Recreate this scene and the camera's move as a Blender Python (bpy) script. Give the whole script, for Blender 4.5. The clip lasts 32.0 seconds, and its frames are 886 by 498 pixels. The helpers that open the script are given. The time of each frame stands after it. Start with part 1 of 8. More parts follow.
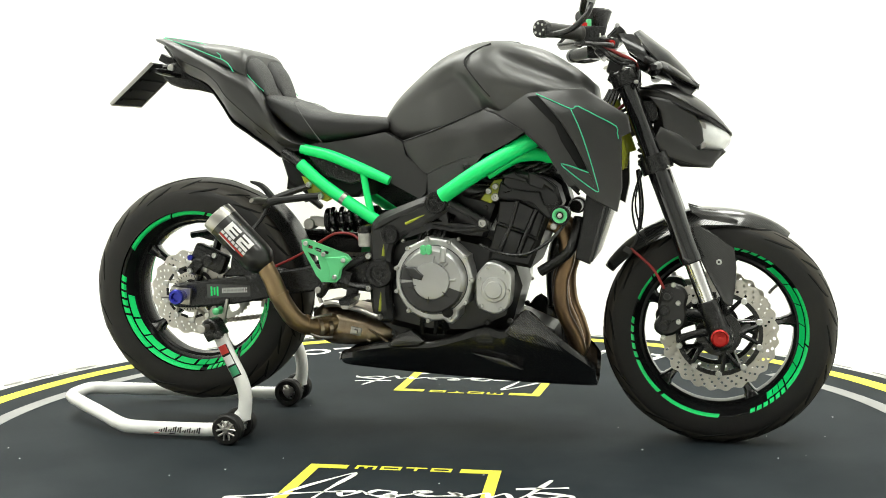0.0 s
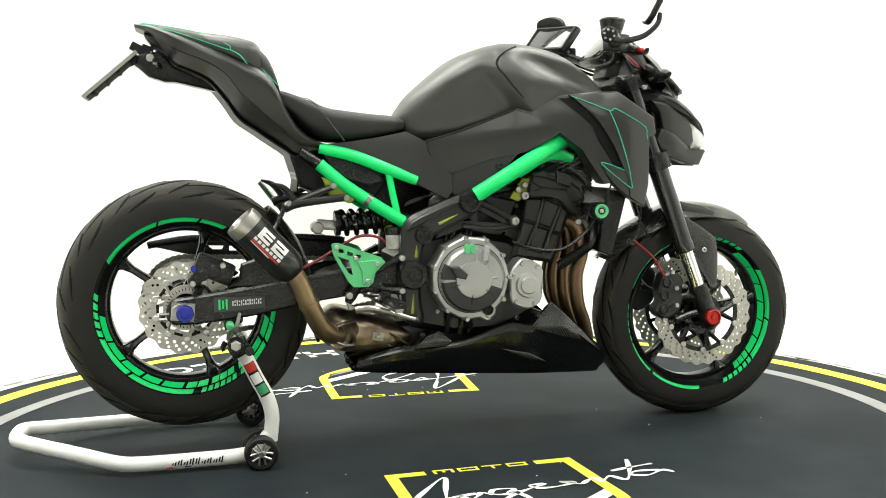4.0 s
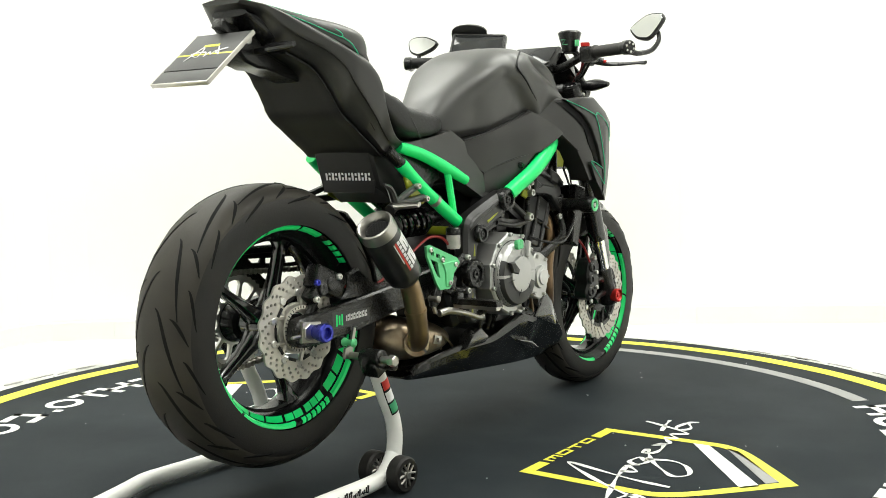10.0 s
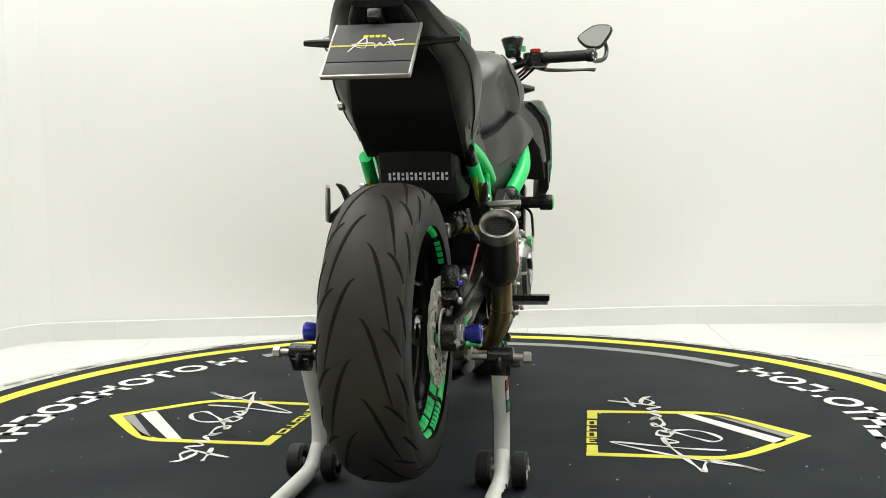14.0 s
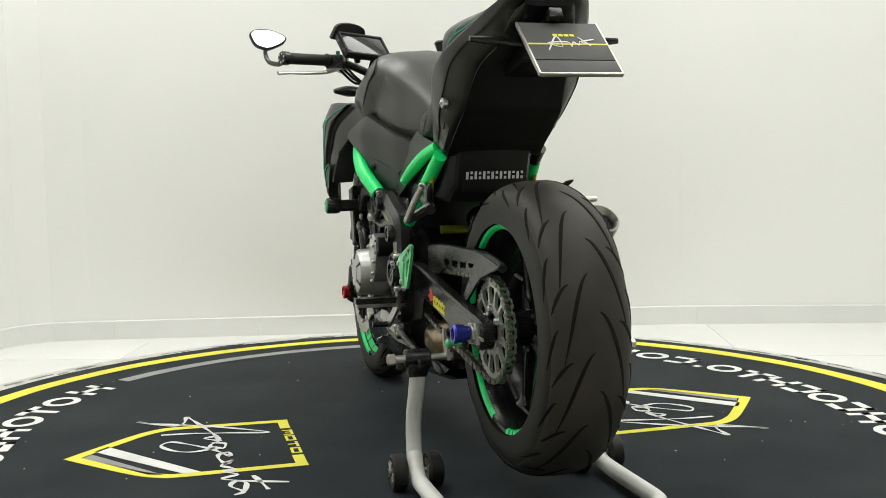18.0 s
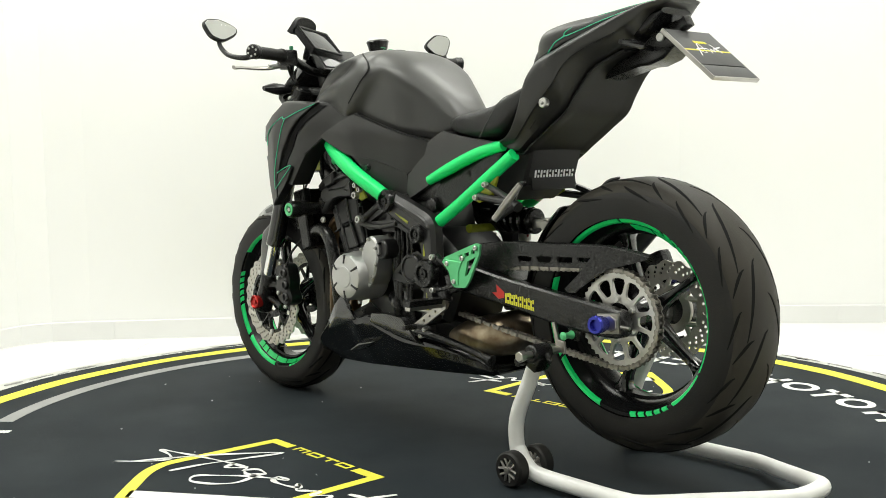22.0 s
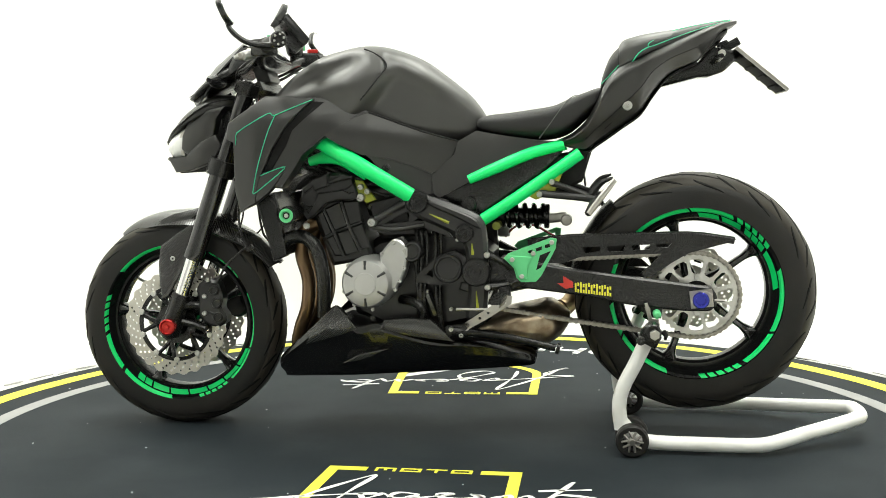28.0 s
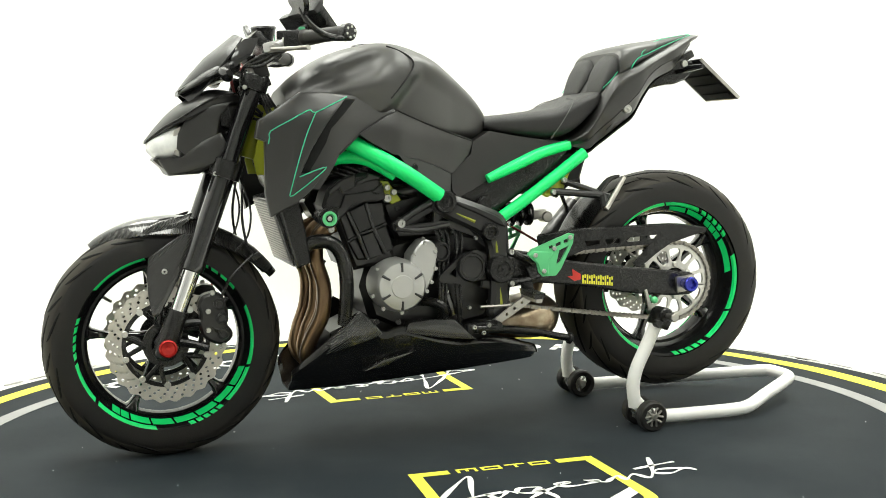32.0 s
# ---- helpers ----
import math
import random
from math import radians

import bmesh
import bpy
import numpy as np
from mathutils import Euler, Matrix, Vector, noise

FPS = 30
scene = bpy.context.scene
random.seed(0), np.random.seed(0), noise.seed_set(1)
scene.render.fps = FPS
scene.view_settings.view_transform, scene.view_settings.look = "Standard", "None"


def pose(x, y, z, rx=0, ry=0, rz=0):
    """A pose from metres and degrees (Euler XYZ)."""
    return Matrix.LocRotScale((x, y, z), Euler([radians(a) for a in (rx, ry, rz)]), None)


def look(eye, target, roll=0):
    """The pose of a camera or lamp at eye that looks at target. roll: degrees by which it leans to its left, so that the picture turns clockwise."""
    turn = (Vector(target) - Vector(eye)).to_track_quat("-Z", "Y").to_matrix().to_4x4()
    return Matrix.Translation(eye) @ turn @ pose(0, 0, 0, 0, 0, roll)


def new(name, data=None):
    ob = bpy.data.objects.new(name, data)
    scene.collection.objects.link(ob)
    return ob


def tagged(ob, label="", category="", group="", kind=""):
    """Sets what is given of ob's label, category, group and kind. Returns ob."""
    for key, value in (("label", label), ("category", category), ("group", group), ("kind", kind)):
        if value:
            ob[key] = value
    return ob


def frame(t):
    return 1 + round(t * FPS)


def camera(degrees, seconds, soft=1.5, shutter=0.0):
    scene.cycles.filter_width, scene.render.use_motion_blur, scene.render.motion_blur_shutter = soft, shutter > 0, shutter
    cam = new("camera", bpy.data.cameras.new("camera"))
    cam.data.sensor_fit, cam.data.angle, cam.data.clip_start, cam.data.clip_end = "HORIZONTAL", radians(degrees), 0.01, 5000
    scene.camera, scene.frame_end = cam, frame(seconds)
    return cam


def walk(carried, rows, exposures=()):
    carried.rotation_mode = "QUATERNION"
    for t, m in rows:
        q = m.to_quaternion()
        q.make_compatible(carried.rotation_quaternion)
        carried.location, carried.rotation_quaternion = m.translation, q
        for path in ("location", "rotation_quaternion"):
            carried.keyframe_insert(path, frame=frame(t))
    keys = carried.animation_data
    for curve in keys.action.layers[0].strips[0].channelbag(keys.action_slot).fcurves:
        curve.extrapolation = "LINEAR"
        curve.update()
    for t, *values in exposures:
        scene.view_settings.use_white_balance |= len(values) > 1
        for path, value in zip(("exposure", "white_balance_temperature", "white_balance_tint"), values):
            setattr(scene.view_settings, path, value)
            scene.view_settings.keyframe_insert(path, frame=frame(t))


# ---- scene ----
# The camera stands still on its tripod in front of a motor turntable; the turntable, the motorcycle and its stand turn.
EYE = Vector((0.0, -3.0118, 0.7801))
AHEAD = Vector((math.sin(radians(0.1747)) * math.cos(radians(5.234)), math.cos(radians(0.1747)) * math.cos(radians(5.234)), -math.sin(radians(5.234))))
cam = camera(44.45, 32.0, soft=0.62)
STILL = look(EYE, EYE + AHEAD, -0.817)
walk(cam, [(0.0, STILL), (32.0, STILL)],
     exposures=[(0.0, 0.26, 6770, 6), (7.0, 0.24, 6760, 6), (9.0, 0.14, 6750, 6), (11.0, -0.04, 6740, 7), (12.5, -0.24, 6730, 8), (14.0, -0.43, 6730, 8), (15.5, -0.54, 6730, 8), (17.0, -0.60, 6730, 8), (18.5, -0.61, 6730, 8),
                (20.0, -0.45, 6740, 8), (21.0, -0.34, 6740, 8), (22.0, -0.20, 6750, 7), (23.0, -0.06, 6760, 6), (25.0, 0.18, 6760, 6), (28.0, 0.25, 6770, 6), (32.0, 0.27, 6780, 6)])


# the turn of the table: seconds and degrees
TURN = [(0.0, -12.99), (2.0, -0.14), (6.0, 26.26), (9.0, 46.08), (11.0, 59.19), (13.0, 72.52), (15.5, 89.1), (17.0, 99.05),
        (19.0, 112.3), (21.0, 125.51), (23.0, 138.33), (25.5, 154.8), (28.0, 171.21), (30.0, 184.49), (32.0, 197.76)]

# ---- light: a white studio room lit by soft unseen lamps under the ceiling ----
world = bpy.data.worlds.new("world")
world.use_nodes = True
world.node_tree.nodes["Background"].inputs["Color"].default_value = (1.0, 0.98, 0.93, 1)
world.node_tree.nodes["Background"].inputs["Strength"].default_value = 0.1
scene.world = world


def ceiling_lamp(x, y, sx, sy, watts):
    lamp = bpy.data.lights.new("overhead_area_light", "AREA")
    lamp.shape, lamp.size, lamp.size_y, lamp.energy, lamp.color = "RECTANGLE", sx, sy, watts, (0.985, 1.0, 0.975)
    ob = new("overhead_area_light", lamp)
    ob.matrix_basis = pose(x, y, 3.17)


# all out of view; the pair at y -3.0 is added fill above the camera
for lx in (-1.3, 1.3):
    for ly, watts in ((0.9, 44), (-0.9, 40), (-3.0, 26)):
        ceiling_lamp(lx, ly, 1.5, 0.9, watts)


# ---- materials ----
def mat(name, color, rough=0.5, metal=0.0, vary=0.12, scale=6.0, bump=0.0, grain=180.0, coat=0.0, tint=None, emit=0.0, spec=0.5):
    """A surface with broad mottling, fine grain in its roughness, and a fine relief."""
    m = bpy.data.materials.new(name)
    m.use_nodes = True
    nt = m.node_tree
    b = nt.nodes["Principled BSDF"]
    co = nt.nodes.new("ShaderNodeTexCoord")
    big = nt.nodes.new("ShaderNodeTexNoise")
    big.inputs["Scale"].default_value, big.inputs["Detail"].default_value = scale, 4.0
    nt.links.new(co.outputs["Object"], big.inputs["Vector"])
    fine = nt.nodes.new("ShaderNodeTexNoise")
    fine.inputs["Scale"].default_value, fine.inputs["Detail"].default_value = grain, 3.0
    nt.links.new(co.outputs["Object"], fine.inputs["Vector"])
    mix = nt.nodes.new("ShaderNodeMix")
    mix.data_type = "RGBA"
    other = tint if tint else tuple(c * (1 - vary * 2) for c in color)
    mix.inputs[6].default_value, mix.inputs[7].default_value = (*color, 1), (*other, 1)
    ramp = nt.nodes.new("ShaderNodeMapRange")
    ramp.inputs[1].default_value, ramp.inputs[2].default_value = 0.42, 0.72
    nt.links.new(big.outputs["Fac"], ramp.inputs[0])
    nt.links.new(ramp.outputs[0], mix.inputs[0])
    nt.links.new(mix.outputs[2], b.inputs["Base Color"])
    r = nt.nodes.new("ShaderNodeMapRange")
    r.inputs[3].default_value, r.inputs[4].default_value = max(rough - 0.03, 0.02), min(rough + 0.04, 1.0)
    nt.links.new(fine.outputs["Fac"], r.inputs[0])
    nt.links.new(r.outputs[0], b.inputs["Roughness"])
    b.inputs["Metallic"].default_value = metal
    b.inputs["Coat Weight"].default_value = coat
    b.inputs["Specular IOR Level"].default_value = spec
    if bump:
        bu = nt.nodes.new("ShaderNodeBump")
        bu.inputs["Strength"].default_value, bu.inputs["Distance"].default_value = bump, 0.0015
        nt.links.new(fine.outputs["Fac"], bu.inputs["Height"])
        nt.links.new(bu.outputs[0], b.inputs["Normal"])
    if emit:
        b.inputs["Emission Color"].default_value, b.inputs["Emission Strength"].default_value = (*color, 1), emit
    return m


def weave(name, dark, light, size):
    """Twill carbon cloth under clear lacquer: two slanted thread directions in a small check."""
    m = mat(name, dark, 0.20, 0.0, coat=0.7)
    nt = m.node_tree
    b = nt.nodes["Principled BSDF"]
    co = nt.nodes.new("ShaderNodeTexCoord")
    ch = nt.nodes.new("ShaderNodeTexWave")
    ch.wave_type, ch.bands_direction = "BANDS", "DIAGONAL"
    ch.inputs["Scale"].default_value, ch.inputs["Distortion"].default_value = size, 0.3
    nt.links.new(co.outputs["Object"], ch.inputs["Vector"])
    mix = nt.nodes.new("ShaderNodeMix")
    mix.data_type = "RGBA"
    mix.inputs[6].default_value, mix.inputs[7].default_value = (*dark, 1), (*light, 1)
    nt.links.new(ch.outputs["Fac"], mix.inputs[0])
    nt.links.new(mix.outputs[2], b.inputs["Base Color"])
    return m


M_WALL = mat("white_wall_paint", (0.86, 0.86, 0.845), 0.75, vary=0.015, scale=1.2, bump=0.05, grain=60)
M_DARKWALL = mat("unseen_wall_grey", (0.54, 0.54, 0.53), 0.8, vary=0.1, scale=1.5)
M_SKIRT = mat("white_skirting_tile", (0.80, 0.80, 0.785), 0.3, vary=0.02, scale=3)
M_TILE = mat("white_floor_tile", (0.86, 0.86, 0.845), 0.16, vary=0.02, scale=2)
M_GROUT = mat("grey_grout", (0.62, 0.61, 0.57), 0.8, vary=0.1)
M_RIM = mat("worn_white_ring", (0.60, 0.60, 0.56), 0.6, vary=0.12, scale=11, tint=(0.40, 0.40, 0.37))
M_CHIP = mat("flaked_grey_metal", (0.30, 0.30, 0.28), 0.6, vary=0.2, scale=30)
M_MAT = mat("dark_rubber_mat", (0.0105, 0.0158, 0.0198), 0.76, spec=0.185, vary=0.25, scale=3.2, bump=0.25, grain=420, tint=(0.0220, 0.0281, 0.0327))
M_MATEDGE = mat("black_mat_edge", (0.0140, 0.0154, 0.0168), 0.7, vary=0.2)
M_YELLOW = mat("yellow_floor_paint", (0.86, 0.80, 0.06), 0.6, vary=0.05, scale=5, tint=(0.76, 0.70, 0.07))
M_WHITE = mat("white_floor_paint", (0.82, 0.82, 0.80), 0.6, vary=0.05, scale=8, tint=(0.70, 0.70, 0.68))
M_GREY = mat("grey_floor_paint", (0.31, 0.31, 0.305), 0.6, vary=0.05, scale=8)
M_BODY = mat("matt_black_wrap", (0.0100, 0.0098, 0.0090), 0.36, vary=0.05, scale=3, bump=0.05, grain=500, spec=0.62)
M_TANK = mat("satin_black_tank", (0.0200, 0.0198, 0.0184), 0.39, vary=0.05, scale=3, bump=0.04, grain=500, spec=0.88)
M_SEAT = mat("black_seat_vinyl", (0.0135, 0.0135, 0.0135), 0.46, vary=0.1, scale=9, bump=0.5, grain=700, spec=0.38)
M_PLASTIC = mat("black_plastic", (0.0065, 0.0065, 0.0065), 0.27, vary=0.12, scale=12, bump=0.0, grain=400, spec=0.46)
M_DEEP = mat("dark_engine_casing", (0.0090, 0.0090, 0.0090), 0.31, vary=0.15, scale=16, bump=0.0, grain=420, spec=0.50)
M_GLOSS = mat("gloss_black_paint", (0.010, 0.010, 0.011), 0.12, vary=0.1, coat=0.6)
M_CAST = mat("grey_black_castings", (0.0150, 0.0150, 0.0150), 0.30, 0.0, vary=0.15, scale=14, bump=0.0, grain=320, spec=0.50)
M_RUBBER = mat("tyre_rubber", (0.0097, 0.0094, 0.0090), 0.52, vary=0.2, scale=7, bump=0.3, grain=300, tint=(0.0150, 0.0135, 0.0116), spec=0.34)
M_TREAD = mat("dusty_tread_rubber", (0.0350, 0.0312, 0.0245), 0.52, vary=0.2, scale=7, bump=0.22, grain=420, tint=(0.0205, 0.0185, 0.0150), spec=0.29)
M_GROOVE = mat("tyre_groove", (0.005, 0.005, 0.005), 0.8, spec=0.2)
M_GREEN = mat("bright_green_paint", (0.0045, 0.8300, 0.2050), 0.36, vary=0.03, scale=5, coat=0.1, spec=0.4)
M_STICK = mat("green_rim_tape", (0.0045, 0.8400, 0.2080), 0.32, vary=0.04, scale=12)
M_INLAY = mat("dark_green_inlay", (0.006, 0.018, 0.012), 0.42, vary=0.1, scale=9, spec=0.4)
M_NEARBLACK = mat("satin_near_black", (0.0045, 0.0045, 0.0045), 0.46, vary=0.2, scale=9, spec=0.22)
M_SEAM = mat("grey_stitching", (0.10, 0.10, 0.10), 0.7)
M_LINE = mat("green_pinstripe", (0.03, 0.52, 0.27), 0.35)
M_ANO = mat("green_anodised", (0.125, 0.590, 0.250), 0.36, 0.35, vary=0.06, scale=10)
M_LIME = mat("lime_paint", (0.3200, 0.3520, 0.0240), 0.35, vary=0.12, scale=12)
M_ALU = mat("grey_cast_cover", (0.52, 0.52, 0.51), 0.36, 0.75, vary=0.08, scale=9, bump=0.02, grain=500)
M_DOME = mat("satin_dome_casting", (0.44, 0.44, 0.435), 0.34, 0.8, vary=0.06, scale=9, bump=0.0, grain=500)
M_SPROCKET = mat("oily_sprocket_steel", (0.62, 0.61, 0.58), 0.34, 0.80, vary=0.15, scale=20)
M_ALUD = mat("dark_grey_cover", (0.035, 0.035, 0.036), 0.45, 0.1, vary=0.12, scale=9, bump=0.03)
M_STEEL = mat("brushed_steel", (0.4320, 0.4176, 0.3888), 0.30, 0.95, vary=0.1, scale=20, grain=300)
M_DISC = mat("brake_disc_steel", (0.56, 0.535, 0.485), 0.38, 0.50, vary=0.1, scale=15, grain=260)
M_BOLT = mat("bright_bolt", (0.5610, 0.5610, 0.5355), 0.28, 0.9)
M_CHROME = mat("hard_chrome_tube", (0.80, 0.80, 0.80), 0.07, 1.0, vary=0.02)
M_PIPE = mat("heat_tinted_pipe", (0.3200, 0.2320, 0.1320), 0.36, 0.9, vary=0.2, scale=5, tint=(0.2160, 0.1480, 0.0840))
M_HEADER = mat("dark_heat_tinted_pipe", (0.2160, 0.1395, 0.0765), 0.34, 0.9, vary=0.2, scale=5, tint=(0.1170, 0.0765, 0.0495))
M_COLLECT = mat("burnt_steel_box", (0.48, 0.40, 0.29), 0.30, 0.95, vary=0.25, scale=18, tint=(0.17, 0.10, 0.055))
M_CARBON = weave("twill_carbon", (0.004, 0.004, 0.004), (0.036, 0.036, 0.035), 92.0)
M_CARBON2 = mat("lacquered_dark_carbon", (0.006, 0.006, 0.006), 0.22, vary=0.2, scale=40, coat=0.3)
M_CAN = mat("satin_carbon_can", (0.013, 0.0125, 0.012), 0.30, vary=0.3, scale=30, bump=0.1, grain=600, spec=0.6, coat=0.25)
M_STAND = mat("white_powder_coat", (0.88, 0.88, 0.86), 0.30, vary=0.05, scale=11, tint=(0.78, 0.77, 0.74))
M_RED = mat("red_anodised", (0.62, 0.035, 0.03), 0.25, 0.6)
M_REDHOSE = mat("red_hose", (0.24, 0.012, 0.012), 0.4)
M_BLUE = mat("blue_anodised", (0.05, 0.06, 0.46), 0.25, 0.7)
M_CHAIN = mat("oiled_chain", (0.34, 0.32, 0.285), 0.30, 0.85, vary=0.3, scale=60)
M_PRINT = mat("white_print", (0.80, 0.80, 0.80), 0.5)
M_PRINTY = mat("yellow_print", (0.80, 0.75, 0.06), 0.5)
M_PRINTR = mat("red_print", (0.62, 0.04, 0.03), 0.5)
M_PRINTG = mat("green_print", (0.05, 0.34, 0.16), 0.5)
M_PRINTK = mat("black_print", (0.012, 0.012, 0.012), 0.5, spec=0.25)
M_WHEEL = mat("black_wheel_paint", (0.008, 0.008, 0.0085), 0.22, vary=0.1, spec=0.25)
M_MIRROR = mat("mirror_glass", (0.78, 0.79, 0.78), 0.05, 1.0, vary=0.0, grain=0.5)
M_SCREENP = mat("smoked_screen", (0.0080, 0.0080, 0.0088), 0.22, vary=0.1, spec=0.32)
M_DISPLAY = mat("phone_glass", (0.02, 0.021, 0.023), 0.04, vary=0.1, spec=0.5)
M_LENS = mat("clear_headlamp", (0.68, 0.69, 0.68), 0.10, 0.0, vary=0.15, scale=20, coat=1.0)
M_FLUID = mat("clear_reservoir", (0.55, 0.54, 0.50), 0.3, vary=0.2, scale=30)
M_GREYPLATE = mat("grey_plate_card", (0.085, 0.085, 0.085), 0.55, vary=0.1, scale=8, spec=0.25)
M_FIN = mat("radiator_fins", (0.30, 0.30, 0.29), 0.5, 0.7, vary=0.25, scale=60)


# ---- building helpers ----
def finish(bm, sharp=35.0):
    bmesh.ops.recalc_face_normals(bm, faces=bm.faces)
    limit = radians(sharp)
    for f in bm.faces:
        f.smooth = True
    for e in bm.edges:
        if len(e.link_faces) == 2 and e.calc_face_angle(0) > limit:
            e.smooth = False


def part(name, bm, material, parent=None, label="", sharp=35.0):
    finish(bm, sharp)
    me = bpy.data.meshes.new(name)
    bm.to_mesh(me)
    bm.free()
    me.materials.append(material)
    ob = new(name, me)
    ob.parent = parent
    if label:
        ob["label"] = label
    return ob


def again(ob, m, parent=None):
    """The same mesh once more, at the pose m."""
    o = new(ob.name.split(".")[0], ob.data)
    o.parent, o.matrix_basis = parent or ob.parent, m
    if "label" in ob:
        o["label"] = ob["label"]
    return o


def empty(name, parent=None, m=None):
    o = new(name)
    o.parent = parent
    if m is not None:
        o.matrix_basis = m
    return o


def smooth_path(pts, n):
    """Points along a soft curve through the given ones, n to each span; a point may carry more numbers than three."""
    p = [np.array(q, float) for q in pts]
    p = [2 * p[0] - p[1]] + p + [2 * p[-1] - p[-2]]
    out = []
    for i in range(1, len(p) - 2):
        for k in range(n):
            u = k / n
            a, b, c, d = p[i - 1], p[i], p[i + 1], p[i + 2]
            out.append(0.5 * (2 * b + (c - a) * u + (2 * a - 5 * b + 4 * c - d) * u * u + (3 * b - a - 3 * c + d) * u ** 3))
    out.append(p[-2])
    return out


def rings(bm, loops, cap=True, wrap=True):
    vs = [[bm.verts.new(p) for p in loop] for loop in loops]
    n = len(vs[0])
    for a, b in zip(vs, vs[1:]):
        for i in range(n if wrap else n - 1):
            j = (i + 1) % n
            bm.faces.new((a[i], a[j], b[j], b[i]))
    if cap:
        bm.faces.new(list(reversed(vs[0])))
        bm.faces.new(vs[-1])
    return vs


def tube(bm, pts, r, seg=12, soft=0, flat=1.0):
    """A round bar through the points; r is one radius or one for each point."""
    rr = r if isinstance(r, (list, tuple)) else [r] * len(pts)
    rows = [(*p, q) for p, q in zip(pts, rr)]
    rows = smooth_path(rows, soft) if soft else [np.array(q, float) for q in rows]
    pos = [Vector(q[:3]) for q in rows]
    tans = [(pos[min(i + 1, len(pos) - 1)] - pos[max(i - 1, 0)]).normalized() for i in range(len(pos))]
    u = tans[0].orthogonal().normalized()
    loops = []
    for p, t, q in zip(pos, tans, rows):
        u = (u - t * u.dot(t)).normalized()
        v = t.cross(u)
        loops.append([p + (u * math.cos(a) + v * math.sin(a) * flat) * q[3] for a in (2 * math.pi * k / seg for k in range(seg))])
    rings(bm, loops)


def lathe(bm, prof, at, axis="y", seg=32, closed=False):
    """Turn (radius, along) pairs about an axis through the place at."""
    loops = []
    d = {"x": Vector((1, 0, 0)), "y": Vector((0, 1, 0)), "z": Vector((0, 0, 1))}.get(axis) if isinstance(axis, str) else Vector(axis).normalized()
    u = Vector((0, 0, 1)) if abs(d.z) < 0.9 else Vector((1, 0, 0))
    u = (u - d * u.dot(d)).normalized()
    v = d.cross(u)
    for r, a in prof:
        loops.append([Vector(at) + d * a + (u * math.cos(k) + v * math.sin(k)) * max(r, 0.0002) for k in (2 * math.pi * i / seg for i in range(seg))])
    if closed:
        loops.append(loops[0])
        vs = rings(bm, loops, cap=False)
        bmesh.ops.remove_doubles(bm, verts=[w for ring in vs for w in ring], dist=1e-6)
    else:
        rings(bm, loops)


def disc(bm, at, r, h, axis="y", seg=24, bevel=0.15):
    """A short cylinder with eased edges, h long, centred on the place at."""
    c = min(r, h) * bevel
    lathe(bm, [(r - c, -h / 2), (r, -h / 2 + c), (r, h / 2 - c), (r - c, h / 2)], at, axis, seg)


def inset(out, d):
    n, res = len(out), []
    area = sum(out[i][0] * out[(i + 1) % n][1] - out[(i + 1) % n][0] * out[i][1] for i in range(n))
    s = 1 if area > 0 else -1
    for i in range(n):
        a, b, c = (np.array(out[k % n], float) for k in (i - 1, i, i + 1))
        e, f = (b - a) / (np.linalg.norm(b - a) + 1e-9), (c - b) / (np.linalg.norm(c - b) + 1e-9)
        m = np.array([-e[1] - f[1], e[0] + f[0]]) * s
        m /= np.linalg.norm(m) + 1e-9
        k = max(0.5, m @ (np.array([-e[1], e[0]]) * s))
        res.append(tuple(b + m * d / k))
    return res


def plate(bm, out, y0, y1, bevel=0.003):
    """A flat piece with the outline (x, z), from y0 to y1, edges eased."""
    small = inset(out, bevel)
    s = bevel if y1 > y0 else -bevel
    rings(bm, [[(x, y, z) for x, z in o] for o, y in ((small, y0), (out, y0 + s), (out, y1 - s), (small, y1))])


def pierced(bm, out, holes, y0, y1):
    """A flat piece with the outline (x, z) and holes through it."""
    edges = []
    for loop in (out, *holes):
        vs = [bm.verts.new((x, y0, z)) for x, z in loop]
        edges += [bm.edges.new((vs[i], vs[(i + 1) % len(vs)])) for i in range(len(vs))]
    got = bmesh.ops.triangle_fill(bm, use_beauty=True, edges=edges, normal=(0, 1, 0))
    faces = [g for g in got["geom"] if isinstance(g, bmesh.types.BMFace)]
    ext = bmesh.ops.extrude_face_region(bm, geom=faces)
    bmesh.ops.translate(bm, verts=[g for g in ext["geom"] if isinstance(g, bmesh.types.BMVert)], vec=(0, y1 - y0, 0))


def box(bm, size, at, turn=(0, 0, 0), bevel=0.12):
    m = pose(*at, *turn) @ Matrix.Diagonal((*size, 1))
    got = bmesh.ops.create_cube(bm, size=1.0, matrix=m)
    if bevel:
        edges = {e for v in got["verts"] for e in v.link_edges}
        bmesh.ops.bevel(bm, geom=list(edges), offset=min(size) * bevel, segments=2, affect="EDGES", profile=0.6)


def chaikin(out, times=1, keep=0.22):
    for _ in range(times):
        res = []
        for i in range(len(out)):
            a, b = np.array(out[i], float), np.array(out[(i + 1) % len(out)], float)
            res += [tuple(a + (b - a) * keep), tuple(b - (b - a) * keep)]
        out = res
    return out


